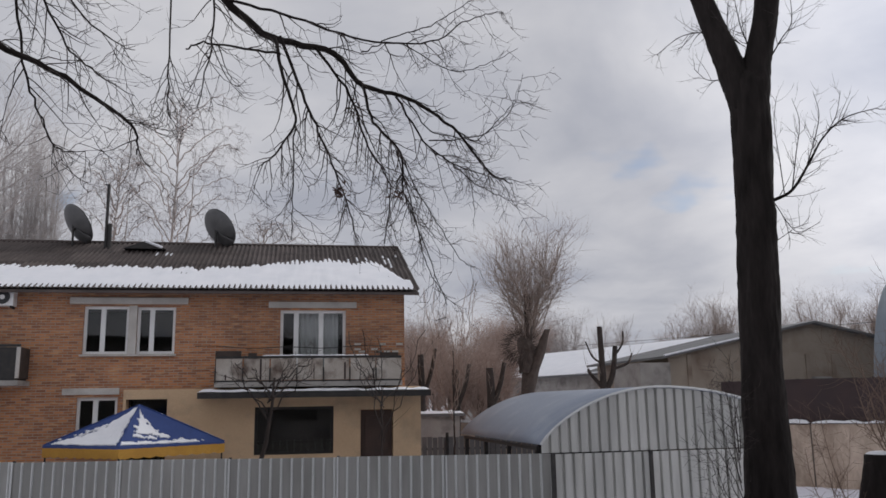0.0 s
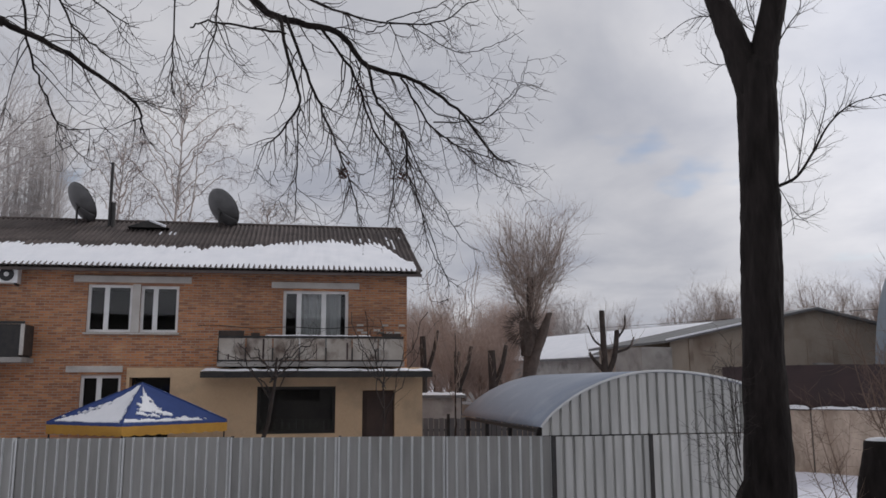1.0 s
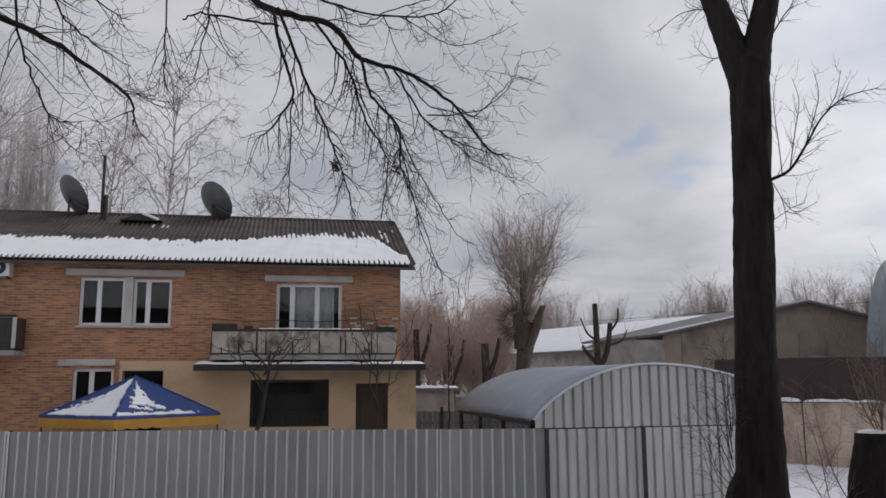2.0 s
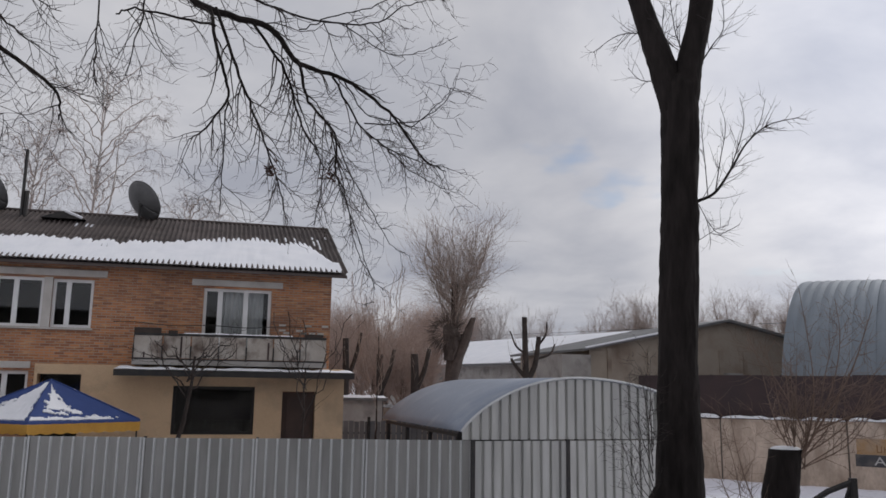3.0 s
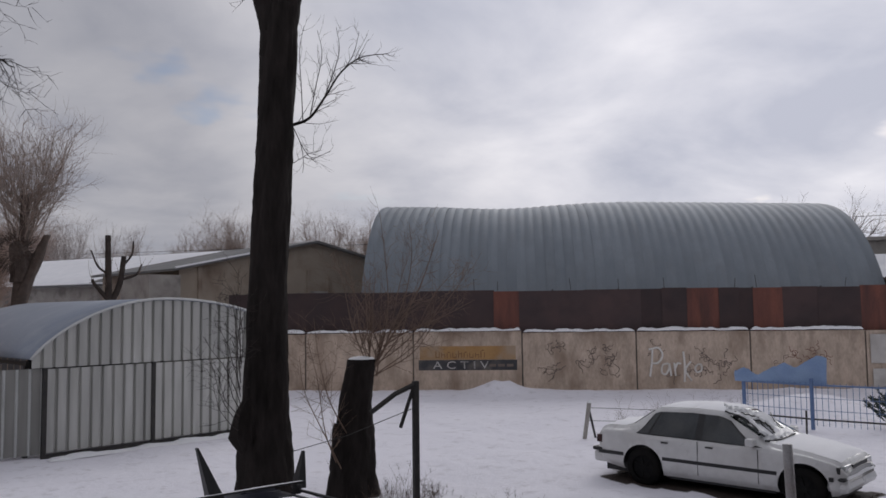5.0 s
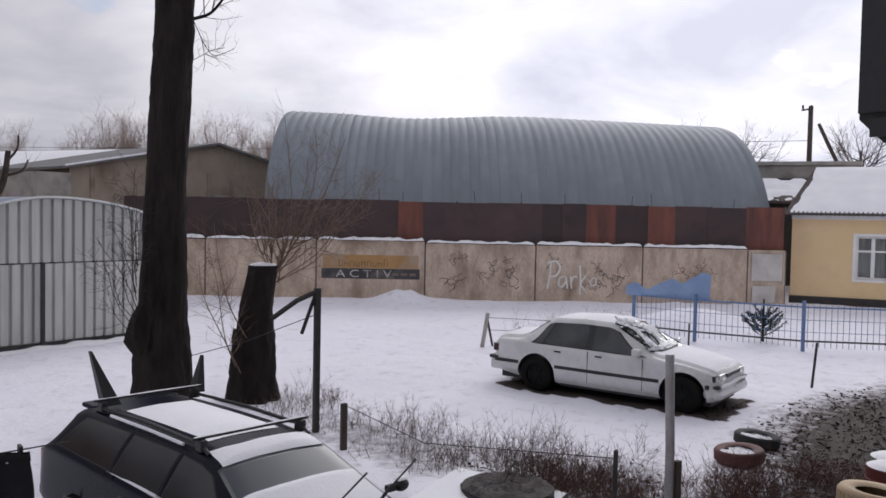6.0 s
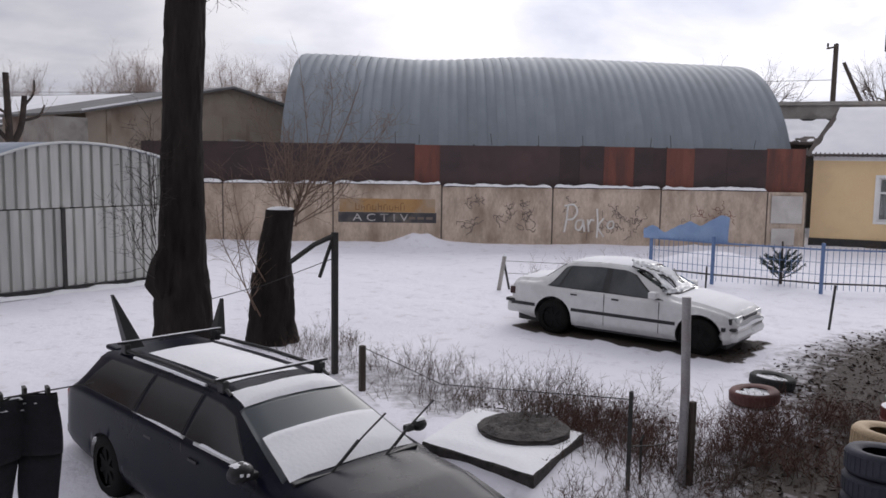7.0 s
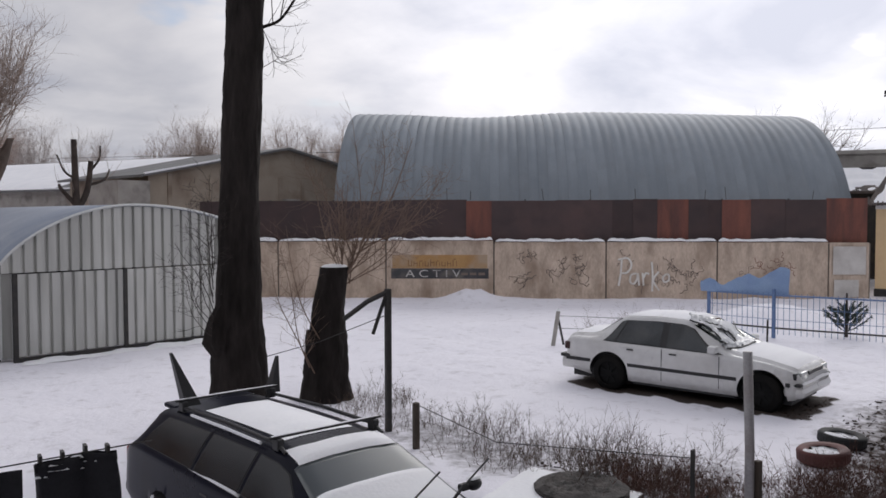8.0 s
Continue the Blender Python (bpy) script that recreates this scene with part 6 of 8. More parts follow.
        bm = sheet(list(range(19)), span(-1, 1, 10), lambda i, v: tuple(line[i] + d * w * v * (0.8 + 0.5 * fbm(i * 0.3, k * 5.0, 1, 1.2)) + Vector((0, 0, 0.03 + 0.05 * fbm(i * 0.35, v * 2.4, k * 3.0, 1.5) - 0.02 * v * v))))
        part("plastic_film", bm, FILM, T, "crumpled plastic film with snow", smooth=True)
        # Black tube along the film draws the shade of its crease.
        part("fold", tube(bmesh.new(), [p + d * w * 0.85 + Vector((0, 0, 0.012 + 0.02 * fbm(i * 0.6, k, 2))) for i, p in enumerate(line)], 0.014, 5), BLACK_TRIM, T, "black line drawing the shade of the film's fold")
    for y in (-0.35, 0.2):
        part("wiper", tube(bmesh.new(), [(2.13, y, 1.0), (1.85, y + 0.1, 1.17), (1.66, y + 0.42, 1.26)], 0.009, 5), BLACK_TRIM, T)


def build_wagon():
    ang = math.degrees(math.atan2(-0.993, 0.115))
    T = thing("dark_estate_car", "dusty dark estate car with roof bars and snow on top", "car", at=at(3.325, 7.975, -0.36, ang))
    table = [(-1.84, 0.66, 0.40, 0.56, 0.54, 0.66), (-1.8, 0.76, 0.34, 0.70, 0.62, 0.78), (-1.7, 0.83, 0.30, 0.86, 0.65, 0.93), (-1.58, 0.855, 0.28, 0.97, 0.64, 1.06), (-1.46, 0.862, 0.27, 1.01, 0.61, 1.22), (-1.34, 0.866, 0.26, 1.03, 0.585, 1.355), (-1.15, 0.87, 0.24, 1.04, 0.575, 1.405), (-0.6, 0.872, 0.22, 1.04, 0.573, 1.43), (0.2, 0.868, 0.2, 1.035, 0.573, 1.447),
             (0.9, 0.855, 0.19, 1.03, 0.57, 1.45), (1.3, 0.85, 0.19, 1.02, 0.575, 1.43), (1.5, 0.85, 0.19, 1.01, 0.59, 1.38), (2.05, 0.847, 0.19, 0.965, 0.68, 1.134), (2.36, 0.845, 0.19, 0.92, 0.72, 0.995), (2.44, 0.845, 0.19, 0.88, 0.75, 0.965), (2.95, 0.83, 0.2, 0.84, 0.73, 0.91), (3.4, 0.79, 0.22, 0.76, 0.68, 0.81), (3.54, 0.7, 0.28, 0.66, 0.6, 0.7), (3.6, 0.6, 0.36, 0.55, 0.5, 0.58)]
    xs = span(-1.84, 3.6, 112)

    def kind(x, k, side):
        if k >= 16:
            if 1.5 < x < 2.36: return "windshield"
            if -1.55 < x < -1.34: return "rear_window"
        return "body"
    snow = [("snow on the roof between the bars", -0.62, 1.02, 18, 0.03, lambda x, y: True), ("snow strip at the front of the roof", 1.24, 1.52, 17, 0.04, lambda x, y: True),
            ("snow on the lower windscreen", 1.84, 2.38, 17, 0.03, lambda x, y: x > 1.86 + 0.06 * fbm(y * 3, 1, 1) and abs(y) < 0.68)]
    car_body(T, table, xs, (-0.64, 2.4), 0.36, kind, {"body": CAR_DARK, "side_window": DARK_GLASS, "windshield": GREYED_GLASS, "rear_window": CAR_GLASS}, snow)
    for lo, hi in (((-1.25, -0.02), (-1.0, -0.02)), ((0.06, 0.92), (0.06, 0.92)), ((1.0, 2.12), (1.0, 1.5))):
        side_pane(T, table, lo, hi, DARK_GLASS)
    part("underbody", boxes((-1.5, 3.2, -0.6, 0.6, 0.2, 0.6)), BLACK_TRIM, T)
    for y in (-0.33, 0.33):
        part("seat", boxes((0.95, 1.13, y - 0.22, y + 0.22, 0.6, 1.18), (1.0, 1.5, y - 0.22, y + 0.22, 0.5, 0.66), bevel=0.03), SEAT, T)
    part("dashboard", boxes((1.95, 2.33, -0.65, 0.65, 0.7, 0.93), bevel=0.03), SEAT, T)
    for x in (-0.64, 2.4):
        for y, s in ((-0.765, -1), (0.765, 1)):
            wheel(T, x, y, 0.31, 0.335, 0.2, s)
            part("arch_liner", boxes((x - 0.34, x + 0.34, min(s * 0.5, s * 0.6), max(s * 0.5, s * 0.6), 0.2, 0.66)), BLACK_TRIM, T)
    # roof rails, bars and the two dark horns on the rear bar
    for s in (-1, 1):
        part("roof_rail", tube(bmesh.new(), [(-0.98, s * 0.53, 1.36), (-0.86, s * 0.535, 1.46), (0.2, s * 0.54, 1.495), (1.15, s * 0.535, 1.485), (1.3, s * 0.53, 1.42)], 0.018, 8), BLACK_TRIM, T)
        part("rail_snow", tube(bmesh.new(), [(-0.5, s * 0.585, 1.445), (0.3, s * 0.59, 1.46), (0.95, s * 0.585, 1.455)], 0.016, 6), SNOW, T)
        for x in (-0.82, 1.16):
            part("bar_foot", boxes((x - 0.055, x + 0.055, s * 0.53 - 0.035, s * 0.53 + 0.035, 1.42, 1.53), bevel=0.015), BLACK_TRIM, T)
        my, mm = s * 0.96, bmesh.new()
        bmesh.ops.create_uvsphere(mm, u_segments=18, v_segments=12, radius=1.0, matrix=Matrix.Translation((2.14, my, 1.07 if s < 0 else 1.03)) @ Matrix.Diagonal((0.075, 0.115, 0.085, 1) if s < 0 else (0.06, 0.085, 0.06, 1)))
        mirror = part("wing_mirror", mm, BLACK_TRIM, T, smooth=True)
        part("mirror_arm", boxes((2.08, 2.16, min(s * 0.8, s * 0.9), max(s * 0.8, s * 0.9), 0.99, 1.05), bevel=0.015), BLACK_TRIM, mirror)
        part("mirror_snow", snow_cap(2.09, 2.18, min(s * 0.9, s * 1.03), max(s * 0.9, s * 1.03), 1.13 if s < 0 else 1.075, 0.03, 8, 8), SNOW, mirror, smooth=True)
        for k, (da, db) in enumerate(((-0.03, 0.0), (0.025, -0.012)) if s < 0 else ()):
            part("snow_fleck", boxes((2.2, 2.222, my + da - 0.015, my + da + 0.015, 1.065 + db, 1.09 + db), bevel=0.008), SNOW, mirror)
        for a, b in ((-0.05, 0.98), (1.16, 1.82)):
            part("belt_moulding", boxes((a, b, min(s * 0.8, s * 0.833), max(s * 0.8, s * 0.833), 1.01, 1.036)), GALV_LIGHT, T, "bright waist strip")
            part("strip_snow", snow_cap(a + 0.1, b - 0.05, min(s * 0.8, s * 0.84), max(s * 0.8, s * 0.84), 1.032, 0.022, 20, 3, a), SNOW, T, smooth=True)
        for x in (0.13, 0.955):
            part("door_gap", boxes((x - 0.006, x + 0.006, min(s * 0.838, s * 0.845), max(s * 0.838, s * 0.845), 0.35, 0.98)), BLACK_TRIM, T)
        for x in (0.25, 1.1):
            part("door_handle", boxes((x, x + 0.15, min(s * 0.84, s * 0.86), max(s * 0.84, s * 0.865), 0.86, 0.885)), BLACK_TRIM, T)
        part("headlight", boxes((3.3, 3.5, min(s * 0.4, s * 0.7), max(s * 0.4, s * 0.7), 0.6, 0.74), bevel=0.03), LAMP_GLASS, T)
        part("tail_light", boxes((-1.78, -1.6, min(s * 0.5, s * 0.8), max(s * 0.5, s * 0.8), 0.68, 0.9), bevel=0.02), RED_LENS, T)
    for x in (-0.82, 1.16):
        part("roof_bar", boxes((x - 0.017, x + 0.017, -0.62, 0.62, 1.53, 1.552), bevel=0.006), BLACK_TRIM, T)
        part("bar_snow", snow_cap(x - 0.015, x + 0.015, -0.6, 0.6, 1.552, 0.01, 4, 30), SNOW, T, smooth=True)
    for y, h, lean in ((-0.42, 0.48, -0.2), (0.58, 0.3, 0.09)):
        bm = bmesh.new()
        w = 0.085 if h > 0.4 else 0.06
        base = [(-0.95, y - w), (-0.8, y - w), (-0.8, y + w), (-0.95, y + w)]
        lo = [bm.verts.new((a, b, 1.47)) for a, b in base]
        hi = [bm.verts.new((-0.94 + 0.02 * i, y + lean + d, 1.57 + h)) for i, d in ((0, -0.012), (2, -0.012), (2, 0.012), (0, 0.012))]
        for i in range(4):
            bm.faces.new((lo[i], lo[(i + 1) % 4], hi[(i + 1) % 4], hi[i]))
        bm.faces.new(hi); bm.faces.new(lo[::-1])
        part("rack_horn", bm, BLACK_TRIM, T, "dark pointed rack horn")
    # rear spoiler, bumpers
    part("spoiler", boxes((-1.43, -1.12, -0.5, 0.5, 1.36, 1.415), bevel=0.025), CAR_DARK, T)
    part("front_bumper", boxes((3.3, 3.66, -0.78, 0.78, 0.26, 0.5), bevel=0.06), CAR_DARK, T)
    part("rear_bumper", boxes((-1.9, -1.55, -0.8, 0.8, 0.3, 0.56), bevel=0.1), CAR_DARK, T)
    part("cowl", boxes((2.35, 2.44, -0.66, 0.66, 0.955, 0.985), bevel=0.008), BLACK_TRIM, T)
    # wipers stood away from the glass
    for y0 in (-0.33, 0.26):
        w = part("wiper", tube(bmesh.new(), [(2.43, y0, 0.96), (2.41, y0 + 0.16, 1.05), (2.37, y0 + 0.36, 1.16)], 0.011, 6), BLACK_TRIM, T)
        part("blade", tube(bmesh.new(), [(2.42, y0 + 0.14, 1.03), (2.37, y0 + 0.4, 1.17), (2.33, y0 + 0.7, 1.31)], 0.009, 5), BLACK_TRIM, w)


build_sedan()
build_wagon()


# ---- yard things ----
def tyre_ring(name, label, x, y, r, h, mat, snow=True, z=0.0, tilt=(0, 0), hub=0.55):
    """A worn tyre lying flat, as a flower-bed border."""
    T = thing(name, label, "planter", group="tyres round the bed", at=pose(x, y, z, tilt[0], tilt[1], random.uniform(0, 90)))
    bm = bmesh.new()
    prof = [(hub, 0.12), (hub + 0.1, 0.03), (0.92, 0.0), (1.0, 0.15), (1.0, 0.85), (0.92, 1.0), (hub + 0.1, 0.97), (hub, 0.88)]
    seg = 36
    rows = [[bm.verts.new((p * r * math.cos(a), p * r * math.sin(a), q * h)) for p, q in prof] for a in span(0, 2 * math.pi, seg)[:-1]]
    for i in range(seg):
        for k in range(len(prof) - 1):
            bm.faces.new((rows[i][k], rows[(i + 1) % seg][k], rows[(i + 1) % seg][k + 1], rows[i][k + 1]))
    part("tyre", bm, mat, T, smooth=True)
    tread = bmesh.new()
    for i in range(0, seg):
        a = 2 * math.pi * i / seg
        box(tread, 0.985 * r, 1.012 * r, -0.022, 0.022, h * 0.18, h * 0.82, Matrix.Rotation(a, 4, "Z"))
    part("tread", tread, mat, T)
    fill = sheet(span(0, 1, 5), span(0, 2 * math.pi, 24), lambda q, a: (r * (hub + 0.12) * q * math.cos(a), r * (hub + 0.12) * q * math.sin(a), h * (0.72 if snow else 0.4) + 0.03 * fbm(q * 3, a, x, 1)))
    part("filling", fill, SNOW if snow else SOIL, T, "snow inside" if snow else "earth inside", smooth=True)
    if snow:
        rim = sheet(span(1.2, 2.9, 14), span(0, 1, 3), lambda a, q: (r * (0.66 + 0.26 * q) * math.cos(a), r * (0.66 + 0.26 * q) * math.sin(a), h * 0.985 + 0.02 * math.sin(math.pi * q)))
        part("rim_snow", rim, SNOW, T, smooth=True)
    return T


SOIL = surface("dark_garden_soil", (0.03, 0.022, 0.018), (0.07, 0.05, 0.04), 6, 0.95, bump=0.8, fine=18)
RED_TYRE = surface("red_painted_tyre", (0.085, 0.028, 0.026), (0.13, 0.045, 0.04), 4, 0.75, bump=0.3, stain=(0.05, 0.03, 0.03))
BLACK_TYRE = surface("black_tyre", (0.02, 0.021, 0.022), (0.035, 0.036, 0.037), 4, 0.85, bump=0.3)
CREAM_TYRE = surface("cream_painted_tyre", (0.42, 0.31, 0.19), (0.52, 0.4, 0.26), 4, 0.75, bump=0.3, stain=(0.2, 0.14, 0.1))
BLUE_TYRE = surface("blue_grey_painted_tyre", (0.026, 0.027, 0.042), (0.05, 0.052, 0.075), 4, 0.75, bump=0.3, stain=(0.04, 0.04, 0.05))
MAROON = surface("maroon_paint", (0.13, 0.02, 0.02), (0.2, 0.04, 0.03), 4, 0.6, bump=0.1, stain=(0.05, 0.02, 0.02))
GREEN_PAINT = surface("green_paint", (0.12, 0.17, 0.13), (0.18, 0.23, 0.18), 4, 0.6, bump=0.1)
PAINTED_POLE = surface("pale_painted_steel", (0.33, 0.32, 0.33), (0.42, 0.41, 0.42), 5, 0.55, 0.2, bump=0.1, stain=(0.16, 0.1, 0.08), stain_scale=2.5)
OLD_WOOD = surface("weathered_wood", (0.05, 0.038, 0.03), (0.1, 0.08, 0.065), 6, 0.92, bump=0.6, stretch=(1, 1, 0.2))
BLUE_PAINT = surface("blue_painted_steel", (0.1, 0.17, 0.33), (0.15, 0.23, 0.4), 5, 0.55, 0.1, bump=0.05)
TARP = surface("blue_tarpaulin", (0.2, 0.3, 0.5), (0.27, 0.38, 0.56), 2, 0.7, bump=0.2)
BLACK_CLOTH = surface("black_cloth", (0.010, 0.010, 0.014), (0.02, 0.02, 0.026), 8, 0.95, bump=0.4)
FIR = surface("fir_needles", (0.02, 0.035, 0.028), (0.04, 0.06, 0.05), 5, 0.9, bump=0)
GRASS = surface("dry_weeds", (0.06, 0.043, 0.034), (0.15, 0.105, 0.078), 3, 0.95, bump=0)
RED_WEED = surface("reddish_dead_stalks", (0.085, 0.043, 0.036), (0.15, 0.08, 0.064), 3, 0.95, bump=0)


def build_tyres():
    random.seed(2)
    tyre_ring("tyre_planter", "black worn tyre lying in snow, snow inside", 10.87, 5.95, 0.31, 0.16, BLACK_TYRE, True, 0.0, (3, -3))
    tyre_ring("tyre_planter", "red painted tyre lying in the bed, snow inside", 9.85, 5.62, 0.315, 0.17, RED_TYRE, True, 0.03, (-3, 2))
    tyre_ring("tyre_planter", "cream painted tyre on the bed's edge", 8.62, 3.42, 0.36, 0.24, CREAM_TYRE, False, 0.25, (2, 4))
    tyre_ring("tyre_planter", "dark tyre under the cream one", 8.62, 3.42, 0.36, 0.25, BLACK_TYRE, False, 0.0)
    tyre_ring("tyre_planter", "blue-grey painted tyre stacked on the bed's edge", 7.55, 3.04, 0.31, 0.22, BLUE_TYRE, False, 0.4, (3, 2))
    tyre_ring("tyre_planter", "blue-grey painted tyre stacked on the bed's edge", 7.55, 3.04, 0.32, 0.2, BLUE_TYRE, False, 0.2)
    tyre_ring("tyre_planter", "blue-grey painted tyre stacked on the bed's edge", 7.55, 3.04, 0.32, 0.2, BLUE_TYRE, False, 0.0)
    # drums
    for x, y, r, h, mat, label in ((9.8, 3.72, 0.27, 0.43, MAROON, "maroon painted drum with snow on its lid"), (10.5, 3.95, 0.28, 0.36, GREEN_PAINT, "green painted drum with snow on its lid")):
        D = thing("steel_drum", label, "drum", group="drums", at=at(x, y, 0))
        bm = tube(bmesh.new(), [(0, 0, 0), (0, 0, h * 0.33), (0, 0, h * 0.35), (0, 0, h * 0.37), (0, 0, h * 0.66), (0, 0, h * 0.68), (0, 0, h * 0.7), (0, 0, h)], [r, r, r * 1.04, r, r, r * 1.04, r, r], 28)
        part("drum", bm, mat, D, smooth=False)
        part("snow_lid", sheet(span(0, 1, 5), span(0, 2 * math.pi, 24), lambda q, a: (r * 0.97 * q * math.cos(a), r * 0.97 * q * math.sin(a), h + 0.045 * math.sqrt(max(0, 1 - q * q)))), SNOW, D, smooth=True)


def build_manhole():
    M = thing("manhole", "raised concrete well slab with a round lid, edged with snow", "well cover", at=pose(5.72, 6.12, 0, 0, 0, 0))
    # corners of the slab as laid, a little out of square
    q = [(-0.45, -0.95), (0.85, -0.42), (0.5, 0.98), (-0.72, 0.42)]
    bm = bmesh.new()
    lo = [bm.verts.new((x * 1.02, y * 1.02, -0.05)) for x, y in q]
    hi = [bm.verts.new((x, y, 0.24)) for x, y in q]
    for i in range(4):
        bm.faces.new((lo[i], lo[(i + 1) % 4], hi[(i + 1) % 4], hi[i]))
    bm.faces.new(hi)
    bmesh.ops.bevel(bm, geom=[e for e in bm.edges], offset=0.015, segments=1, affect="EDGES")
    part("slab", bm, DARK_SLAB, M, "dark wet concrete slab")

    def top(i, j):
        a = Vector((*q[0], 0)).lerp(Vector((*q[1], 0)), i)
        b = Vector((*q[3], 0)).lerp(Vector((*q[2], 0)), i)
        p = a.lerp(b, j)
        e = min(1, 7 * min(i, 1 - i, j, 1 - j) + 0.03)
        return (p.x * 0.99 + 0.02 * fbm(i * 5, j * 5, 2), p.y * 0.99 + 0.02 * fbm(i * 5, j * 5, 5), 0.243 + 0.03 * e)
    part("slab_snow", sheet(span(0, 1, 24), span(0, 1, 24), top), SNOW, M, "snow on the slab", smooth=True)
    lid = tube(bmesh.new(), [(0.33, -0.02, 0.2), (0.33, -0.02, 0.295), (0.33, -0.02, 0.31)], [0.5, 0.5, 0.47], 48)
    for v in lid.verts:
        a = math.atan2(v.co.y + 0.05, v.co.x - 0.35)
        k = 1 + 0.03 * fbm(math.cos(a) * 2, math.sin(a) * 2, 3, 1.8)
        v.co.x, v.co.y = 0.35 + (v.co.x - 0.35) * k, -0.05 + (v.co.y + 0.05) * k
    crust = sheet(span(0.0, 1, 14), span(0, 2 * math.pi, 48), lambda r, a: (0.33 + 0.485 * r * math.cos(a) * (1 + 0.05 * fbm(math.cos(a) * 3, math.sin(a) * 3, 1, 2)), -0.02 + 0.485 * r * math.sin(a) * (1 + 0.05 * fbm(math.cos(a) * 3, math.sin(a) * 3, 1, 2)), 0.312 + (0.012 + 0.07 * abs(fbm(r * math.cos(a) * 3, r * math.sin(a) * 3, 2, 2.2))) * min(1.0, 4 * (1 - r) + 0.1)))
    lid_ob = part("lid", lid, DARK_SLAB, M, "dark rough round lid")
    part("crust", crust, DARK_SLAB, lid_ob, "crumbled dark crust on the lid", smooth=True)


DARK_SLAB = surface("dark_wet_concrete", (0.02, 0.018, 0.018), (0.085, 0.075, 0.07), 7, 0.85, bump=0.8, fine=30)


def build_posts():
    P = thing("steel_pole", "pale painted steel pipe pole with a dark stake tied to it", "pole", at=at(6.6, 4.48, 0))
    part("pipe", tube(bmesh.new(), [(0, 0, -0.1), (0.0, 0, 1.0), (-0.02, 0.02, 1.9)], 0.043, 14), PAINTED_POLE, P, smooth=True)
    part("stake", boxes((0.05, 0.12, -0.06, 0.0, -0.1, 0.88), bevel=0.01), OLD_WOOD, P, "dark wooden stake")
    S = thing("angle_stake", "thin dark angle-iron stake beside the well", "stake", at=at(6.06, 4.68, 0))
    part("angle_iron", boxes((-0.024, 0.024, 0.018, 0.024, -0.1, 1.03), (-0.024, -0.018, -0.024, 0.018, -0.1, 1.03)), DARK_STEEL, S)
    S = thing("thin_stake", "short bent wire stake", "stake", at=at(6.28, 4.72, 0))
    part("wire", tube(bmesh.new(), [(0, 0, -0.05), (-0.01, 0, 0.5), (0.03, 0, 0.55)], 0.013, 6), DARK_STEEL, S)
    B = thing("bent_post", "dark steel post with a bent broken arm", "post", at=at(6.14, 10.16, 0))
    part("post", boxes((-0.04, 0.04, -0.04, 0.04, -0.1, 2.1), bevel=0.006), DARK_STEEL, B)
    part("arm", tube(bmesh.new(), [(0.02, -0.02, 2.07), (-0.25, 0.15, 1.92), (-0.56, 0.32, 1.66)], 0.04, 6), DARK_STEEL, B, "bent arm")
    part("brace", tube(bmesh.new(), [(-0.02, 0.0, 2.04), (-0.1, 0.06, 1.75), (-0.19, 0.11, 1.44)], 0.028, 6), DARK_STEEL, B)
    S = thing("short_post", "short dark wooden post", "post", at=at(6.01, 9.22, 0))
    part("post", boxes((-0.04, 0.04, -0.035, 0.035, -0.1, 0.62), bevel=0.008), OLD_WOOD, S)
    V = thing("leaning_post", "two leaning grey fence posts strung with wire", "post", at=at(13.42, 14.46, 0))
    part("post", tube(bmesh.new(), [(-0.08, 0, -0.1), (0.12, 0.0, 0.87)], 0.05, 8), GREY_CONCRETE, V)
    part("strut", tube(bmesh.new(), [(0.42, 0.1, -0.1), (0.1, 0.02, 0.8)], 0.03, 6), DARK_STEEL, V)
    part("snow", tube(bmesh.new(), [(0.115, 0, 0.86), (0.12, 0, 0.93)], [0.055, 0.03], 8), SNOW, V)
    for k, z in enumerate((0.75, 0.45)):
        part("wire", tube(bmesh.new(), [(0.1, 0, z), (1.7, -0.6, z - 0.12), (3.1, -1.2, z - 0.02)], 0.008, 4), DARK_STEEL, V)
    S = thing("rod_stake", "thin leaning steel rod in the snow", "stake", at=at(15.65, 7.47, 0))
    part("rod", tube(bmesh.new(), [(0, 0, -0.1), (0.13, -0.02, 0.86)], 0.025, 6), DARK_STEEL, S)
    S = thing("rod_stake", "thin steel rod behind the car", "stake", at=at(16.2, 10.6, 0))
    part("rod", tube(bmesh.new(), [(0, 0, -0.1), (0.02, 0, 0.85)], 0.022, 6), DARK_STEEL, S)
    # sagging wires
    W = thing("clothes_wire", "thin sagging wire between trunk, posts and the house", "wire")
    part("wire", tube(bmesh.new(), [(4.8, 11.5, 1.05), (5.4, 10.9, 1.3), (6.12, 10.16, 1.72)], 0.007, 4), DARK_STEEL, W)
    part("wire", tube(bmesh.new(), [(6.01, 9.22, 0.6), (5.95, 7.4, 0.5), (6.06, 4.7, 0.95)], 0.006, 4), DARK_STEEL, W)
    part("wire", tube(bmesh.new(), [(6.06, 4.68, 0.5), (6.3, 4.6, 0.48), (6.58, 4.5, 0.5)], 0.006, 4), DARK_STEEL, W)
    


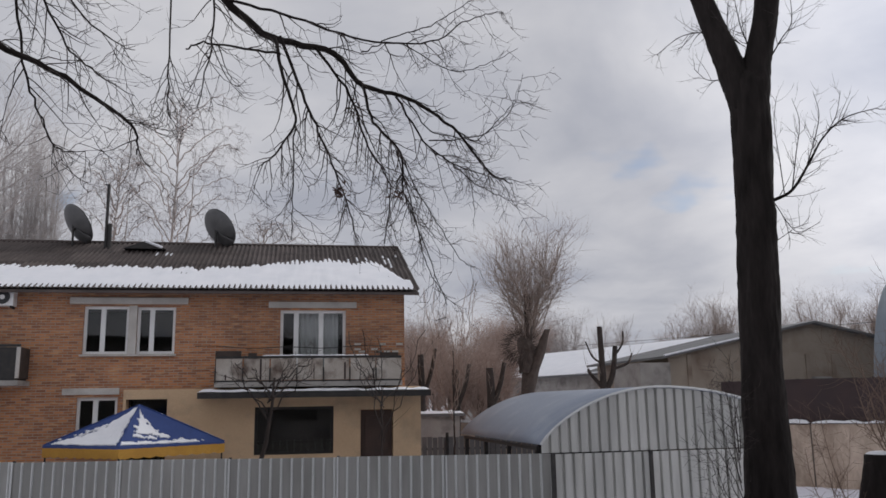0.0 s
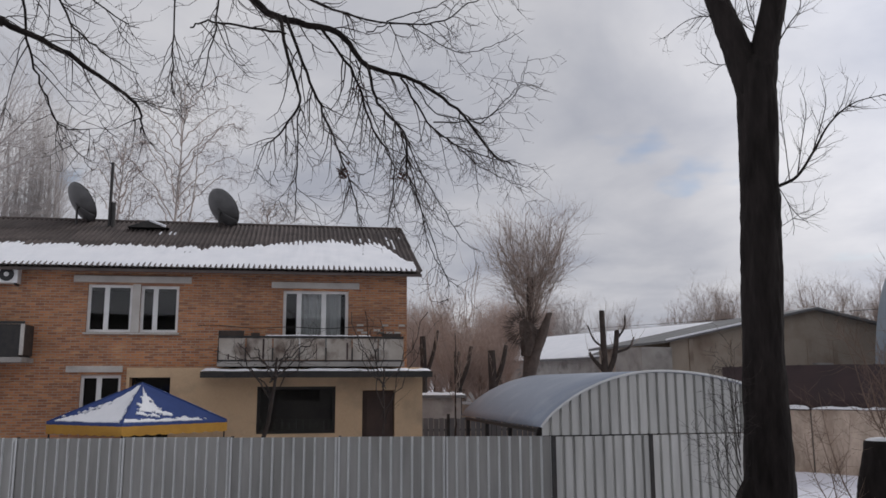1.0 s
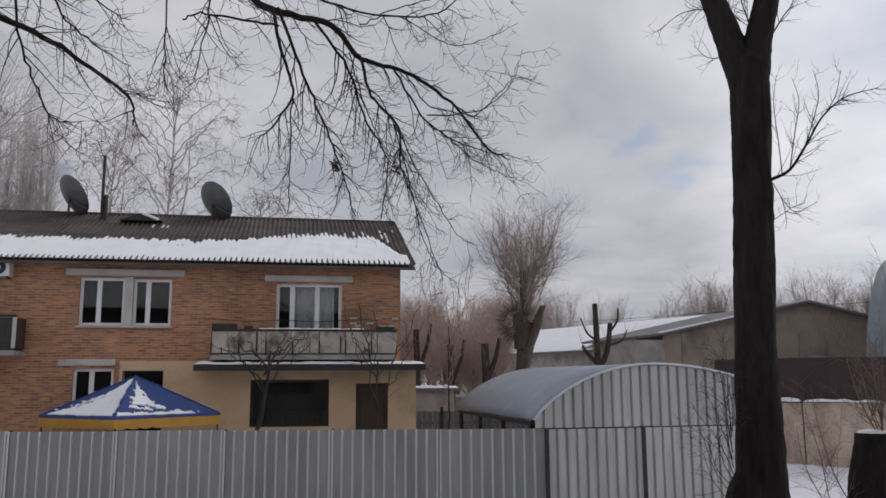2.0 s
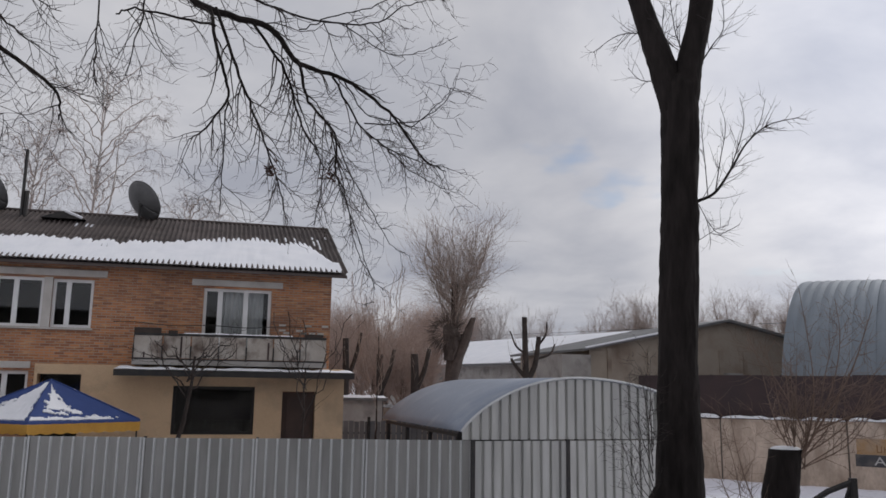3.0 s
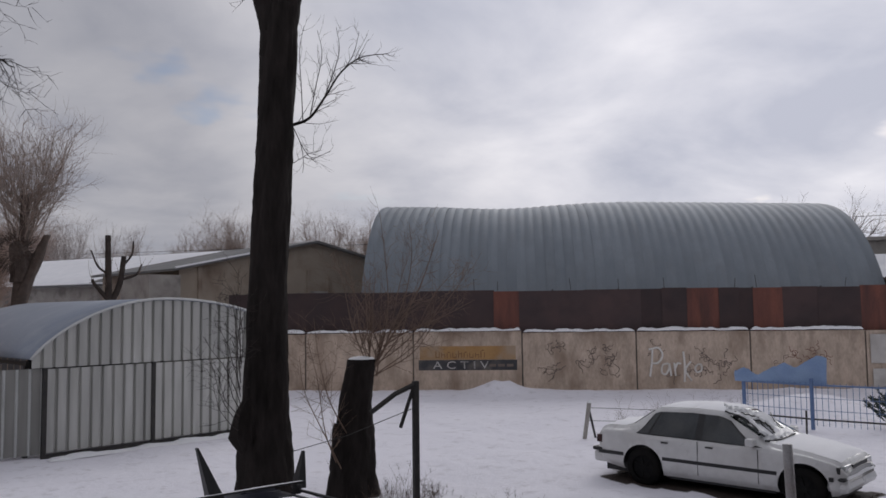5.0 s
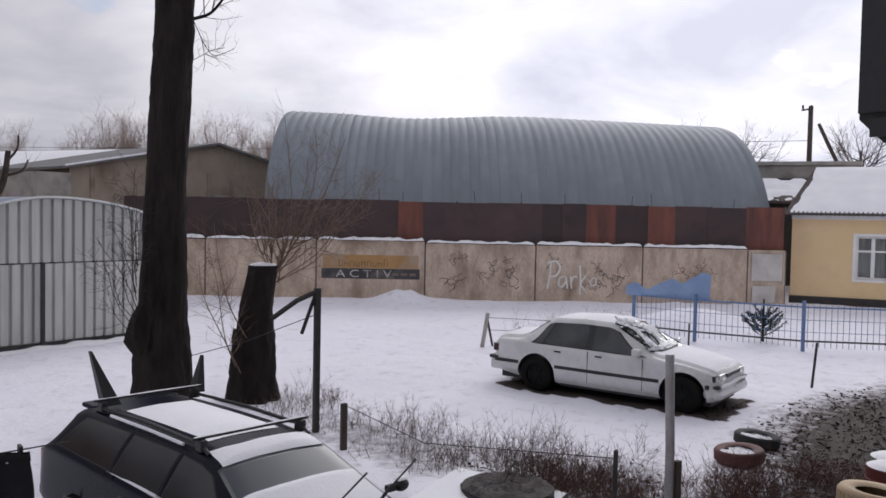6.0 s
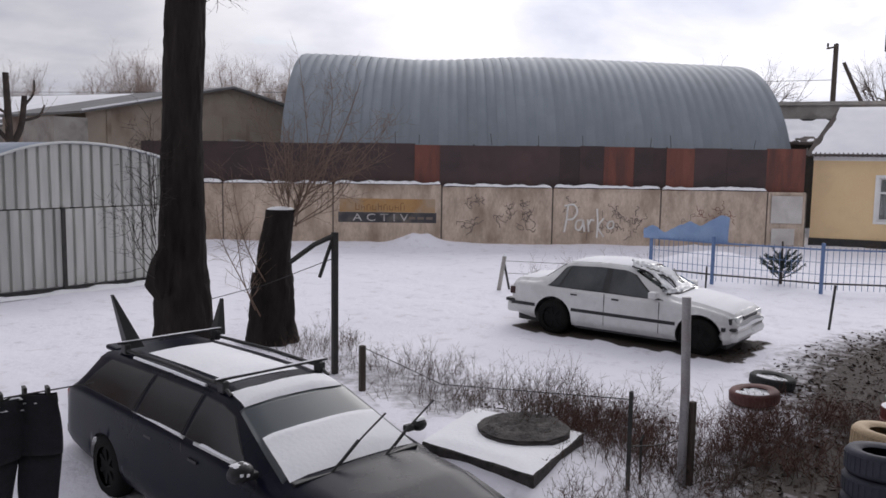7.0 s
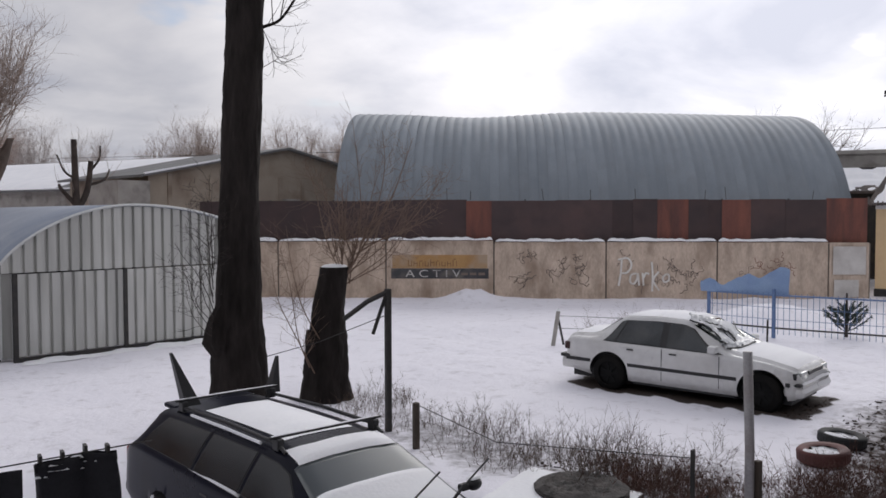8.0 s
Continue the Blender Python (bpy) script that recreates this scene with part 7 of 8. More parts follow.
def build_blue_fence():
    F = thing("blue_mesh_fence", "low blue-painted steel mesh fence", "fence", at=Matrix.Identity(4))
    pts = [Vector(p) for p in ((18.55, 13.9, 0), (18.85, 12.15, 0), (19.75, 9.68, 0), (21.2, 8.1, 0), (22.7, 6.5, 0))]
    for i, p in enumerate(pts):
        post = part("post", boxes((-0.035, 0.035, -0.035, 0.035, -0.1, 1.28)), BLUE_PAINT, F)
        post.location = p
        if i + 1 < len(pts):
            q = pts[i + 1]
            d = q - p
            ln = d.length
            ang = math.degrees(math.atan2(d.y, d.x))
            for z in (0.28, 1.12):
                r = part("rail", boxes((0.04, ln - 0.04, -0.018, 0.018, z - 0.02, z + 0.02)), BLUE_PAINT if z > 1 else DARK_STEEL, F)
                r.matrix_local = pose(p.x, p.y, 0, 0, 0, ang)
            m = bmesh.new()
            for k in range(int(ln / 0.14)):
                x = 0.1 + k * 0.14
                box(m, x - 0.006, x + 0.006, -0.006, 0.006, 0.12, 1.18)
            for z in (0.5, 0.8):
                box(m, 0.04, ln - 0.04, -0.006, 0.006, z - 0.006, z + 0.006)
            g = part("mesh_panel", m, BLUE_PAINT, F)
            g.matrix_local = pose(p.x, p.y, 0, 0, 0, ang)
    # tarpaulin thrown over the corner
    random.seed(1)
    T = thing("tarpaulin", "crumpled bright blue tarpaulin hung on the fence", "tarpaulin", at=pose(18.5, 14.1, 0, 0, 0, -74))

    def f(u, v):
        edge = 1.38 + 0.42 * (u / 2.3) ** 1.5 + 0.07 * math.sin(u * 7) + 0.12 * fbm(u, 0, 4, 2.5)
        return (u, -0.06 - 0.05 * math.sin(u * 9 + v * 3) * (0.3 + v), 1.12 + v * (edge - 1.12))
    part("cloth", sheet(span(0, 2.3, 40), span(0, 1, 10), f), TARP, T, smooth=True)
    part("line", tube(bmesh.new(), [(0.02, -0.05, 1.2), (0.02, -0.05, 1.4)], 0.02, 6), BLUE_PAINT, T)


def build_fir():
    random.seed(9)
    F = thing("young_fir", "small dark young fir tree standing in snow", "tree", at=at(20.6, 11.2, 0))
    part("trunk", tube(bmesh.new(), [(0, 0, -0.05), (0, 0, 1.15)], [0.045, 0.025], 6), TWIG, F)
    lines = []
    for k in range(26):
        z = 0.1 + 0.55 * k / 26
        a = 2.4 * k
        r = 0.85 * (1 - 0.5 * z / 0.7)
        br = twig(Vector((0, 0, z)), Vector((math.cos(a), math.sin(a), 0.5)), r, 0.014, (0, 0, 0.25), 5, 0.12)
        lines.append(br)
        for _ in range(70):
            i = random.randrange(1, 5)
            p = br[i][0].lerp(br[i + 1][0], random.random())
            d = br[i + 1][0] - br[i][0]
            lines.append(twig(p, d.normalized() * 0.7 + Vector([random.gauss(0, 0.6) for _ in range(3)]), 0.07, 0.012, (0, 0, 0), 2, 0.1))
    part("needles", tubes_mesh("needles", lines, 3), FIR, F, "dense dark needles")


def build_laundry():
    """Black trousers pegged to the line below the window."""
    L = thing("clothes_line", "thin washing line below the window", "clothes line")
    part("line", tube(bmesh.new(), [(-1.4, 4.6, 1.9), (0.3, 4.45, 1.93), (1.2, 4.42, 1.96)], 0.004, 5), DARK_STEEL, L)
    T = thing("black_trousers", "black trousers hanging frozen stiff on the line, flecked with snow", "trousers", at=pose(0.82, 4.43, 0, 0, 0, -2))

    def f(u, v):
        z = 1.93 - 1.15 * v + 0.02 * u
        half = 0.19 + 0.015 * v
        return (u * half * 2 + 0.012 * math.sin(v * 9), 0.06 * math.cos(u * 3.1) * (1 - 0.3 * v) + 0.02 * math.sin(u * 11 + v * 4), z)
    def leg(u, v):
        gap = (0.03 + 0.3 * (v - 0.27)) * (1 - 2 * abs(u))
        return f(u + (gap if u > 0 else -gap), v)
    for a, b, nm in ((-0.5, -0.001, "leg"), (0.001, 0.5, "leg")):
        bm = sheet(span(a, b, 12), span(0.27, 1, 18), leg)
        ob = part(nm, bm, BLACK_CLOTH, T, smooth=True)
        s = ob.modifiers.new("thick", "SOLIDIFY"); s.thickness = 0.04
    ob = part("seat", sheet(span(-0.5, 0.5, 24), span(0.0, 0.27, 10), f), BLACK_CLOTH, T, smooth=True)
    s = ob.modifiers.new("thick", "SOLIDIFY"); s.thickness = 0.05
    part("waistband", sheet(span(-0.5, 0.5, 24), span(0.0, 0.045, 2), lambda u, v: tuple(Vector(f(u, v)) + Vector((0, -0.03, 0.01)))), BLACK_CLOTH, T, smooth=True)
    for u in (-0.42, -0.15, 0.15, 0.4):
        p = Vector(f(u, 0))
        part("peg", boxes((p.x - 0.008, p.x + 0.008, p.y - 0.04, p.y + 0.02, p.z - 0.03, p.z + 0.04)), DARK_STEEL, T)
    random.seed(3)
    for k in range(9):
        u, v = random.uniform(-0.45, 0.3), random.uniform(0, 0.07)
        p = Vector(f(u, v)) + Vector((0, -0.04, 0))
        part("snow_fleck", snow_cap(p.x - 0.03, p.x + 0.03, p.y - 0.012, p.y + 0.012, p.z, 0.012, 6, 4, k), SNOW, T)
    S = thing("black_shirt", "dark folded cloth on the line beside the trousers", "cloth", at=pose(0.34, 4.46, 0, 0, 0, -2))
    part("cloth", sheet(span(-0.2, 0.24, 16), span(0, 0.5, 10), lambda u, v: (u, 0.03 * math.sin(u * 14), 1.88 - v + 0.03 * math.sin(u * 5))), BLACK_CLOTH, S, smooth=True)


def stalks(name, label, n, spot, mat, h, seed, spread=0.35, per=4, r=0.004):
    random.seed(seed)
    lines = []
    x, y = spot()
    for k in range(n):
        # stalks grow in clumps
        if k % 9 == 0:
            cx, cy, tall = *spot(), random.uniform(0.45, 1.25)
        x, y = cx + random.gauss(0, 0.13), cy + random.gauss(0, 0.13)
        p = Vector((x, y, bump_at(x, y) - 0.02))
        s = twig(p, Vector((random.gauss(0, spread), random.gauss(0, spread), 1)), h * tall * random.uniform(0.5, 1.2), r * 0.75, (0, 0, -0.05), 4, 0.18)
        lines.append(s)
        for _ in range(per):
            i = random.randrange(1, 4)
            lines.append(twig(s[i][0], Vector((random.gauss(0, 0.7), random.gauss(0, 0.7), 0.7)), h * 0.28 * tall, r * 0.55, (0, 0, 0), 2, 0.2))
    ob = part(name, tubes_mesh(name, lines, 3), mat)
    return tagged(ob, label, "weeds", kind="stuff")


def build_weeds():
    g = random.gauss
    stalks("dry_weeds", "dry straw-coloured weeds sticking through the snow", 560, lambda: (6.9 + g(0, 0.5), 8.8 + g(0, 2.1)), GRASS, 0.42, 31)
    stalks("dry_weeds", "dry weeds round the well slab", 420, lambda: (7.2 + g(0, 0.6), 6.7 + g(0, 0.6)), GRASS, 0.5, 32)
    stalks("dry_weeds", "dry weeds in front of the posts", 560, lambda: (6.8 + g(0, 0.9), 4.75 + g(0, 0.45)), GRASS, 0.4, 33)
    stalks("dead_stalks", "matted reddish dead stalks in the bed", 900, lambda: (8.4 + g(0, 1.0), 4.7 + g(0, 0.42)), RED_WEED, 0.46, 34, 0.55, 6, 0.0045)
    stalks("dead_stalks", "reddish dead stalks beside the well", 420, lambda: (7.15 + g(0, 0.35), 5.75 + g(0, 0.3)), RED_WEED, 0.46, 35, 0.45, 7)
    stalks("dead_stalks", "low dead growth on the bare ground", 500, lambda: (11.8 + g(0, 2.0), 4.3 + g(0, 0.7)), RED_WEED, 0.14, 36, 0.9, 3, 0.004)
    stalks("dry_weeds", "tufts of dry grass at the stump's foot", 150, lambda: (6.9 + g(0, 0.5), 11.9 + g(0, 0.5)), GRASS, 0.32, 37)
    stalks("dry_weeds", "brambles behind the white car", 110, lambda: (17.0 + g(0, 1.1), 15.4 + g(0, 0.5)), GRASS, 0.7, 38, 0.6)
    stalks("dry_weeds", "brambles behind the white car", 60, lambda: (33.2 + g(0, 0.6), 14.6 + g(0, 0.6)), GRASS, 0.7, 39, 0.4)
    # leaf litter and clods on the bare ground
    random.seed(50)
    bm_v, bm_f = [], []
    for _ in range(9000):
        x, y = random.uniform(6.5, 17), random.uniform(2.2, 7.5)
        if bare_at(x, y) < random.uniform(0.35, 0.8):
            continue
        z = bump_at(x, y) + random.uniform(0.0, 0.02)
        a, b = Vector((g(0, 0.022), g(0, 0.022), g(0, 0.012))), Vector((g(0, 0.016), g(0, 0.016), g(0, 0.012)))
        i = len(bm_v)
        bm_v += [tuple(Vector((x, y, z)) + q) for q in (-a, b, a, -b)]
        bm_f.append((i, i + 1, i + 2, i + 3))
    me = bpy.data.meshes.new("leaf_litter")
    me.from_pydata(bm_v, [], bm_f)
    tagged(part("leaf_litter", me, LITTER), "brown dead leaves on the bare soil", "leaves", kind="stuff")


LITTER = surface("dead_leaves", (0.035, 0.024, 0.02), (0.1, 0.07, 0.056), 9, 0.95, bump=0)
build_tyres()
build_manhole()
build_posts()
build_blue_fence()
build_fir()
build_laundry()
build_weeds()


# ---- gear on the apartment roof, tent, air conditioners ----
HB = Matrix.Translation((-1.25, 25.57, 0)) @ Matrix.Rotation(radians(10.07), 4, "Z")
DISH_GREY = surface("dish_grey", (0.1, 0.1, 0.1), (0.15, 0.15, 0.15), 3, 0.6, bump=0.05, stain=(0.1, 0.1, 0.1))
TENT_BLUE = surface("tent_blue", (0.022, 0.05, 0.18), (0.04, 0.075, 0.24), 2, 0.7, bump=0.15)
TENT_YELLOW = surface("tent_yellow", (0.5, 0.25, 0.035), (0.6, 0.32, 0.05), 2, 0.7, bump=0.15)


def build_dish(u, y, z, aim, r=0.75):
    """A dish seen from behind, aimed up along the direction given."""
    D = thing("satellite_dish", "large grey satellite dish on the roof", "satellite dish", group="dishes on the roof", at=HB @ at(u, y, z))
    m = Matrix.Translation((0, 0, 0.62)) @ Vector((0, 0, 1)).rotation_difference(Vector(aim)).to_matrix().to_4x4()
    bowl = sheet(span(0, 1, 8), span(0, 2 * math.pi, 36), lambda q, a: (r * q * math.cos(a), r * q * math.sin(a), 0.2 * q * q))
    b = part("bowl", bowl, DISH_GREY, D, smooth=True)
    b.matrix_local = m
    sol = b.modifiers.new("thick", "SOLIDIFY"); sol.thickness = 0.02
    hoop = [(r * math.cos(a), r * math.sin(a), 0.2) for a in span(0, 2 * math.pi, 36)]
    part("rim", tube(bmesh.new(), hoop, 0.016, 6), DARK_STEEL, b)
    part("mast", tube(bmesh.new(), [(0, 0, -0.5), (0, 0, 0.6)], 0.04, 8), DARK_STEEL, D)
    part("bracket", tube(bmesh.new(), [(0, 0, 0.45), m @ Vector((0.1, 0, -0.02))], 0.05, 8), DARK_STEEL, D)
    for a in (0.4, 2.5, 4.6):
        part("feed_arm", tube(bmesh.new(), [m @ Vector((r * math.cos(a), r * math.sin(a), 0.2)), m @ Vector((0, 0, 0.75))], 0.01, 5), DARK_STEEL, D)
    part("feed", tube(bmesh.new(), [m @ Vector((0, 0, 0.7)), m @ Vector((0, 0, 0.86))], 0.06, 10), WHITE_PAINT, D)


def build_roof_gear():
    build_dish(-11.2, 4.7, 8.9, (0.64, 0.54, 0.52))
    build_dish(-6.3, 4.7, 8.85, (0.62, 0.56, 0.52))
    P = thing("vent_pipe", "dark steel stove pipe on the roof", "pipe", at=HB @ at(-10.02, 4.4, 8.45))
    part("pipe", tube(bmesh.new(), [(0, 0, 0), (0, 0, 2.55)], 0.055, 10), DARK_STEEL, P)
    part("thick_pipe", tube(bmesh.new(), [(0.12, 0, 0), (0.12, 0, 1.1)], 0.07, 10), DARK_STEEL, P)
    part("hook", tube(bmesh.new(), [(0, 0, 2.5), (-0.14, 0, 2.55)], 0.02, 6), DARK_STEEL, P)
    D = thing("roof_hatch", "low gabled dormer hatch with snow on top", "roof hatch", at=HB @ at(-8.6, 4.3, 8.38))
    bm = bmesh.new()
    a = [bm.verts.new(p) for p in ((-0.7, -0.5, 0.2), (0.7, -0.5, 0.2), (0, -0.5, 0.46), (-0.7, 1.0, 0.2), (0.7, 1.0, 0.2), (0, 1.0, 0.46))]
    for q in ((0, 1, 2), (4, 3, 5), (1, 4, 5, 2), (3, 0, 2, 5), (0, 3, 4, 1)):
        bm.faces.new([a[i] for i in q])
    part("hatch", bm, DARK_STEEL, D)
    part("snow", tube(bmesh.new(), [(0.05, -0.52, 0.45), (0.6, -0.52, 0.24)], 0.05, 6), SNOW, D)
    A = thing("air_conditioner", "white outdoor air-conditioner unit on the brick wall", "air conditioner", at=HB @ at(-11.75, -0.002, 6.08))
    part("case", boxes((-0.4, 0.4, -0.34, 0, 0, 0.5), bevel=0.02), WHITE_PAINT, A)
    part("fan_grille", tube(bmesh.new(), [(0.1, -0.341, 0.25), (0.1, -0.36, 0.25)], 0.2, 24), BLACK_TRIM, A)
    part("hub", tube(bmesh.new(), [(0.1, -0.361, 0.25), (0.1, -0.372, 0.25)], 0.07, 16), WHITE_PAINT, A)
    for x in (-0.325, 0.325):
        part("bracket", boxes((x - 0.025, x + 0.025, -0.3, 0, -0.06, 0)), DARK_STEEL, A)
    C = thing("air_conditioner", "old window air-conditioner in the dark balcony box", "air conditioner", at=HB @ at(-11.9, -1.002, 4.3))
    part("case", boxes((-0.45, 0.12, -0.12, 0, 0.02, 0.44), bevel=0.02), LINTEL, C)
    part("grille", boxes((-0.4, -0.12, -0.13, -0.121, 0.08, 0.38)), BLACK_TRIM, C)


def build_tent():
    T = thing("garden_tent", "blue garden tent with yellow valance and snow on its roof", "tent", at=HB @ pose(-7.37, -2.42, 0, 0, 0, 5))
    top, rr = 3.22, 2.22
    q = [(-2.3, 0.15), (-0.25, -1.85), (2.2, -0.1), (0.25, 1.8)]

    def covered(i, u, v):
        """Where snow still clings to a panel: high along the one ridge, an island and a strip on the other."""
        jag = 0.16 * fbm(u * 7 + v * 3, v * 9, i * 3.0, 1.3) + 0.08 * fbm(u * 24, v * 16, i, 1.5)
        if v < 0.03 or v > 0.93:
            return False
        if i == 0:
            return 0.1 + 0.32 * v + jag < u < 0.96 - 0.1 * v + 0.4 * jag
        if i == 1:
            island = abs(u - 0.34 + 0.1 * v) < 0.30 * (1 - v) + 0.5 * jag and 0.24 < v + jag < 0.84
            return island or (v < 0.1 + 0.3 * jag and u < 0.8 + jag)
        return v < 0.55 + 2 * jag
    for i in range(4):
        (x0, y0), (x1, y1) = q[i], q[(i + 1) % 4]

        def f(u, v, lift=0.0, x0=x0, y0=y0, x1=x1, y1=y1):
            e = 1 - v
            x, y = x0 + (x1 - x0) * u, y0 + (y1 - y0) * u
            return (x * e, y * e, rr + (top - rr) * v - 0.12 * math.sin(math.pi * v) * math.sin(math.pi * u) + lift)
        part("roof_panel", sheet(span(0, 1, 10), span(0, 0.999, 10), f), TENT_BLUE, T, smooth=True)

        def val(u, v, x0=x0, y0=y0, x1=x1, y1=y1):
            x, y = x0 + (x1 - x0) * u, y0 + (y1 - y0) * u
            return (x * 1.005, y * 1.005, rr - v * (0.26 + 0.035 * abs(math.sin(u * 9 * math.pi))))
        part("valance", sheet(span(0, 1, 72), [0, 0.18], lambda u, v: val(u, v)), TENT_BLUE, T)
        part("valance", sheet(span(0, 1, 72), [0.18, 0.6, 1.0], lambda u, v: val(u, v)), TENT_YELLOW, T, "yellow scalloped valance")
        bm = bmesh.new()
        nu, nv = 80, 40
        cells = [(a, b) for a in range(nu) for b in range(nv) if covered(i, (a + 0.5) / nu, (b + 0.5) / nv)]
        verts = {}
        for a, b in cells:
            for k in ((a, b), (a + 1, b), (a + 1, b + 1), (a, b + 1)):
                if k not in verts:
                    verts[k] = bm.verts.new(f(k[0] / nu, k[1] / nv, 0.03 + 0.015 * fbm(k[0] * 0.2, k[1] * 0.2, i)))
            bm.faces.new([verts[k] for k in ((a, b), (a + 1, b), (a + 1, b + 1), (a, b + 1))])
        snow = part("tent_snow", bm, SNOW, T, "snow slipping down the roof", smooth=True)
        sol = snow.modifiers.new("thick", "SOLIDIFY"); sol.thickness, sol.offset = 0.025, -1
    for (x, y) in q:
        part("seam", tube(bmesh.new(), [(x, y, rr + 0.01), (x * 0.5, y * 0.5, (rr + top) / 2 + 0.01), (0, 0, top)], 0.02, 6), TENT_BLUE, T)
        part("leg", boxes((x * 0.97 - 0.02, x * 0.97 + 0.02, y * 0.97 - 0.02, y * 0.97 + 0.02, 0, rr)), DARK_STEEL, T)


build_roof_gear()
build_tent()


# ---- buildings beyond the walls ----
ROOF_GREY = surface("grey_roofing", (0.13, 0.13, 0.13), (0.2, 0.2, 0.2), 0.7, 0.9, bump=0.2, stain=(0.09, 0.09, 0.09))
WAREHOUSE = surface("stained_warehouse_render", (0.3, 0.25, 0.2), (0.42, 0.36, 0.29), 0.5, 0.93, bump=0.3, stain=(0.17, 0.12, 0.09), stain_scale=0.5, stain_amount=0.85)


def roof_slab(pts, thick=0.12):
    bm = bmesh.new()
    hi = [bm.verts.new(p) for p in pts]
    lo = [bm.verts.new((p[0], p[1], p[2] - thick)) for p in pts]
    n = len(pts)
    bm.faces.new(hi); bm.faces.new(lo[::-1])
    for i in range(n):
        bm.faces.new((hi[i], lo[i], lo[(i + 1) % n], hi[(i + 1) % n]))
    bmesh.ops.recalc_face_normals(bm, faces=bm.faces)
    return bm


def build_warehouses():
    # long low store with a snowy roof and a grey bare part
    A = thing("long_warehouse", "long low grey warehouse with a partly snowy roof", "warehouse", at=at(12.9, 48.3, 0, -62))
    part("wall", wall_mesh(-26, 0, 0, 4.85, 0.3, [(-20 + 4 * k, -18 + 4 * k, 2.6, 3.7) for k in range(5)]), GREY_CONCRETE, A)
    part("wall", boxes((-26, 0, 11.7, 12, 0, 4.85)), GREY_CONCRETE, A)
    part("wall", boxes((-0.3, 0, 0.3, 11.7, 0, 4.85)), GREY_CONCRETE, A)
    part("wall", boxes((-26, -25.7, 0.3, 11.7, 0, 4.85)), GREY_CONCRETE, A)
    for k in range(5):
        sash("window", A, -20 + 4 * k, -18 + 4 * k, 2.6, 3.7, (0.5,), mat=DARK_STEEL)
    roof = part("roof", roof_slab([(-26.4, -0.5, 4.85), (0.4, -0.5, 4.85), (0.4, 6, 7.1), (-26.4, 6, 7.1)]), ROOF_GREY, A, "grey roofing")
    part("roof", roof_slab([(0.4, 12.5, 4.85), (-26.4, 12.5, 4.85), (-26.4, 6, 7.1), (0.4, 6, 7.1)]), ROOF_GREY, A)

    def s(i, j):
        x = -26.3 + (19.0 + 5.5 * j ** 1.5 + 0.8 * fbm(j * 4, 1, 1)) * i
        y = -0.45 + 6.3 * j
        e = min(1, 8 * min(i, 1 - i, j, 1 - j) + 0.05)
        return (x, y, 4.85 + 2.25 * (y + 0.5) / 6.5 + 0.01 + 0.1 * e * (0.8 + 0.4 * fbm(x, y, 0, 0.6)))
    part("roof_snow", sheet(span(0, 1, 60), span(0, 1, 12), s), SNOW, roof, "snow on the roof", smooth=True)
    part("eave_snow", tube(bmesh.new(), [(-8, -0.5, 4.9), (0.3, -0.5, 4.9)], 0.05, 6), SNOW, roof)
    # gabled store
    G = thing("gabled_store", "brown stained gabled store with a dark roof edge", "warehouse", at=at(11.0, 40.5, 0, 12))
    w = 12.6
    bm = bmesh.new()
    prof = [(0, 0), (w, 0), (w, 5.95), (8.1, 6.85), (0, 5.2)]
    f = [bm.verts.new((x, 0, z)) for x, z in prof]
    b = [bm.verts.new((x, 9, z)) for x, z in prof]
    bm.faces.new(f); bm.faces.new(b[::-1])
    for i in range(5):
        bm.faces.new((f[i], b[i], b[(i + 1) % 5], f[(i + 1) % 5]))
    bmesh.ops.recalc_face_normals(bm, faces=bm.faces)
    part("wall", bm, WAREHOUSE, G, "brown stained rendered walls")
    part("roof", roof_slab([(-0.5, -0.4, 5.2), (8.1, -0.4, 6.98), (8.1, 9.4, 6.98), (-0.5, 9.4, 5.2)]), ROOF_GREY, G)
    part("roof", roof_slab([(8.1, -0.4, 6.98), (w + 0.5, -0.4, 5.95), (w + 0.5, 9.4, 5.95), (8.1, 9.4, 6.98)]), ROOF_GREY, G)
    part("verge_snow", tube(bmesh.new(), [(-0.4, -0.4, 5.24), (4.2, -0.4, 6.18)], 0.05, 6), SNOW, G)
    for x in (1.0, 3.3, 4.9, 7.6, 9.1):
        part("pilaster", boxes((x, x + 0.22, -0.07, -0.002, 0, 5.3)), WAREHOUSE, G)
    part("ledge", boxes((7.8, 9.0, -0.1, -0.002, 4.05, 4.15)), GREY_CONCRETE, G)
    part("stair_shed", boxes((-1.6, -0.01, -0.2, 3, 0, 4.9)), GREY_CONCRETE, G)
    # grey block and snowy lean-to behind the yellow house
    F = thing("grey_block", "grey flat-roofed block beyond the yellow house", "warehouse", at=at(43.0, 25.2, 0, -60))
    part("wall", boxes((0, 6.2, 0, 6, 0, 6.5)), GREY_CONCRETE, F)
    part("parapet", boxes((-0.15, 6.35, -0.15, 6.15, 6.5, 6.7)), GREY_CONCRETE, F)
    part("band", boxes((-0.03, 6.23, -0.04, -0.002, 5.6, 5.75)), DARK_STEEL, F)
    N = thing("lean_to", "low lean-to with a patchy snow roof", "shed", at=at(39.2, 22.7, 0, -55))
    part("wall", boxes((0, 5, 0, 3, 0, 4.3)), DARK_STEEL, N)
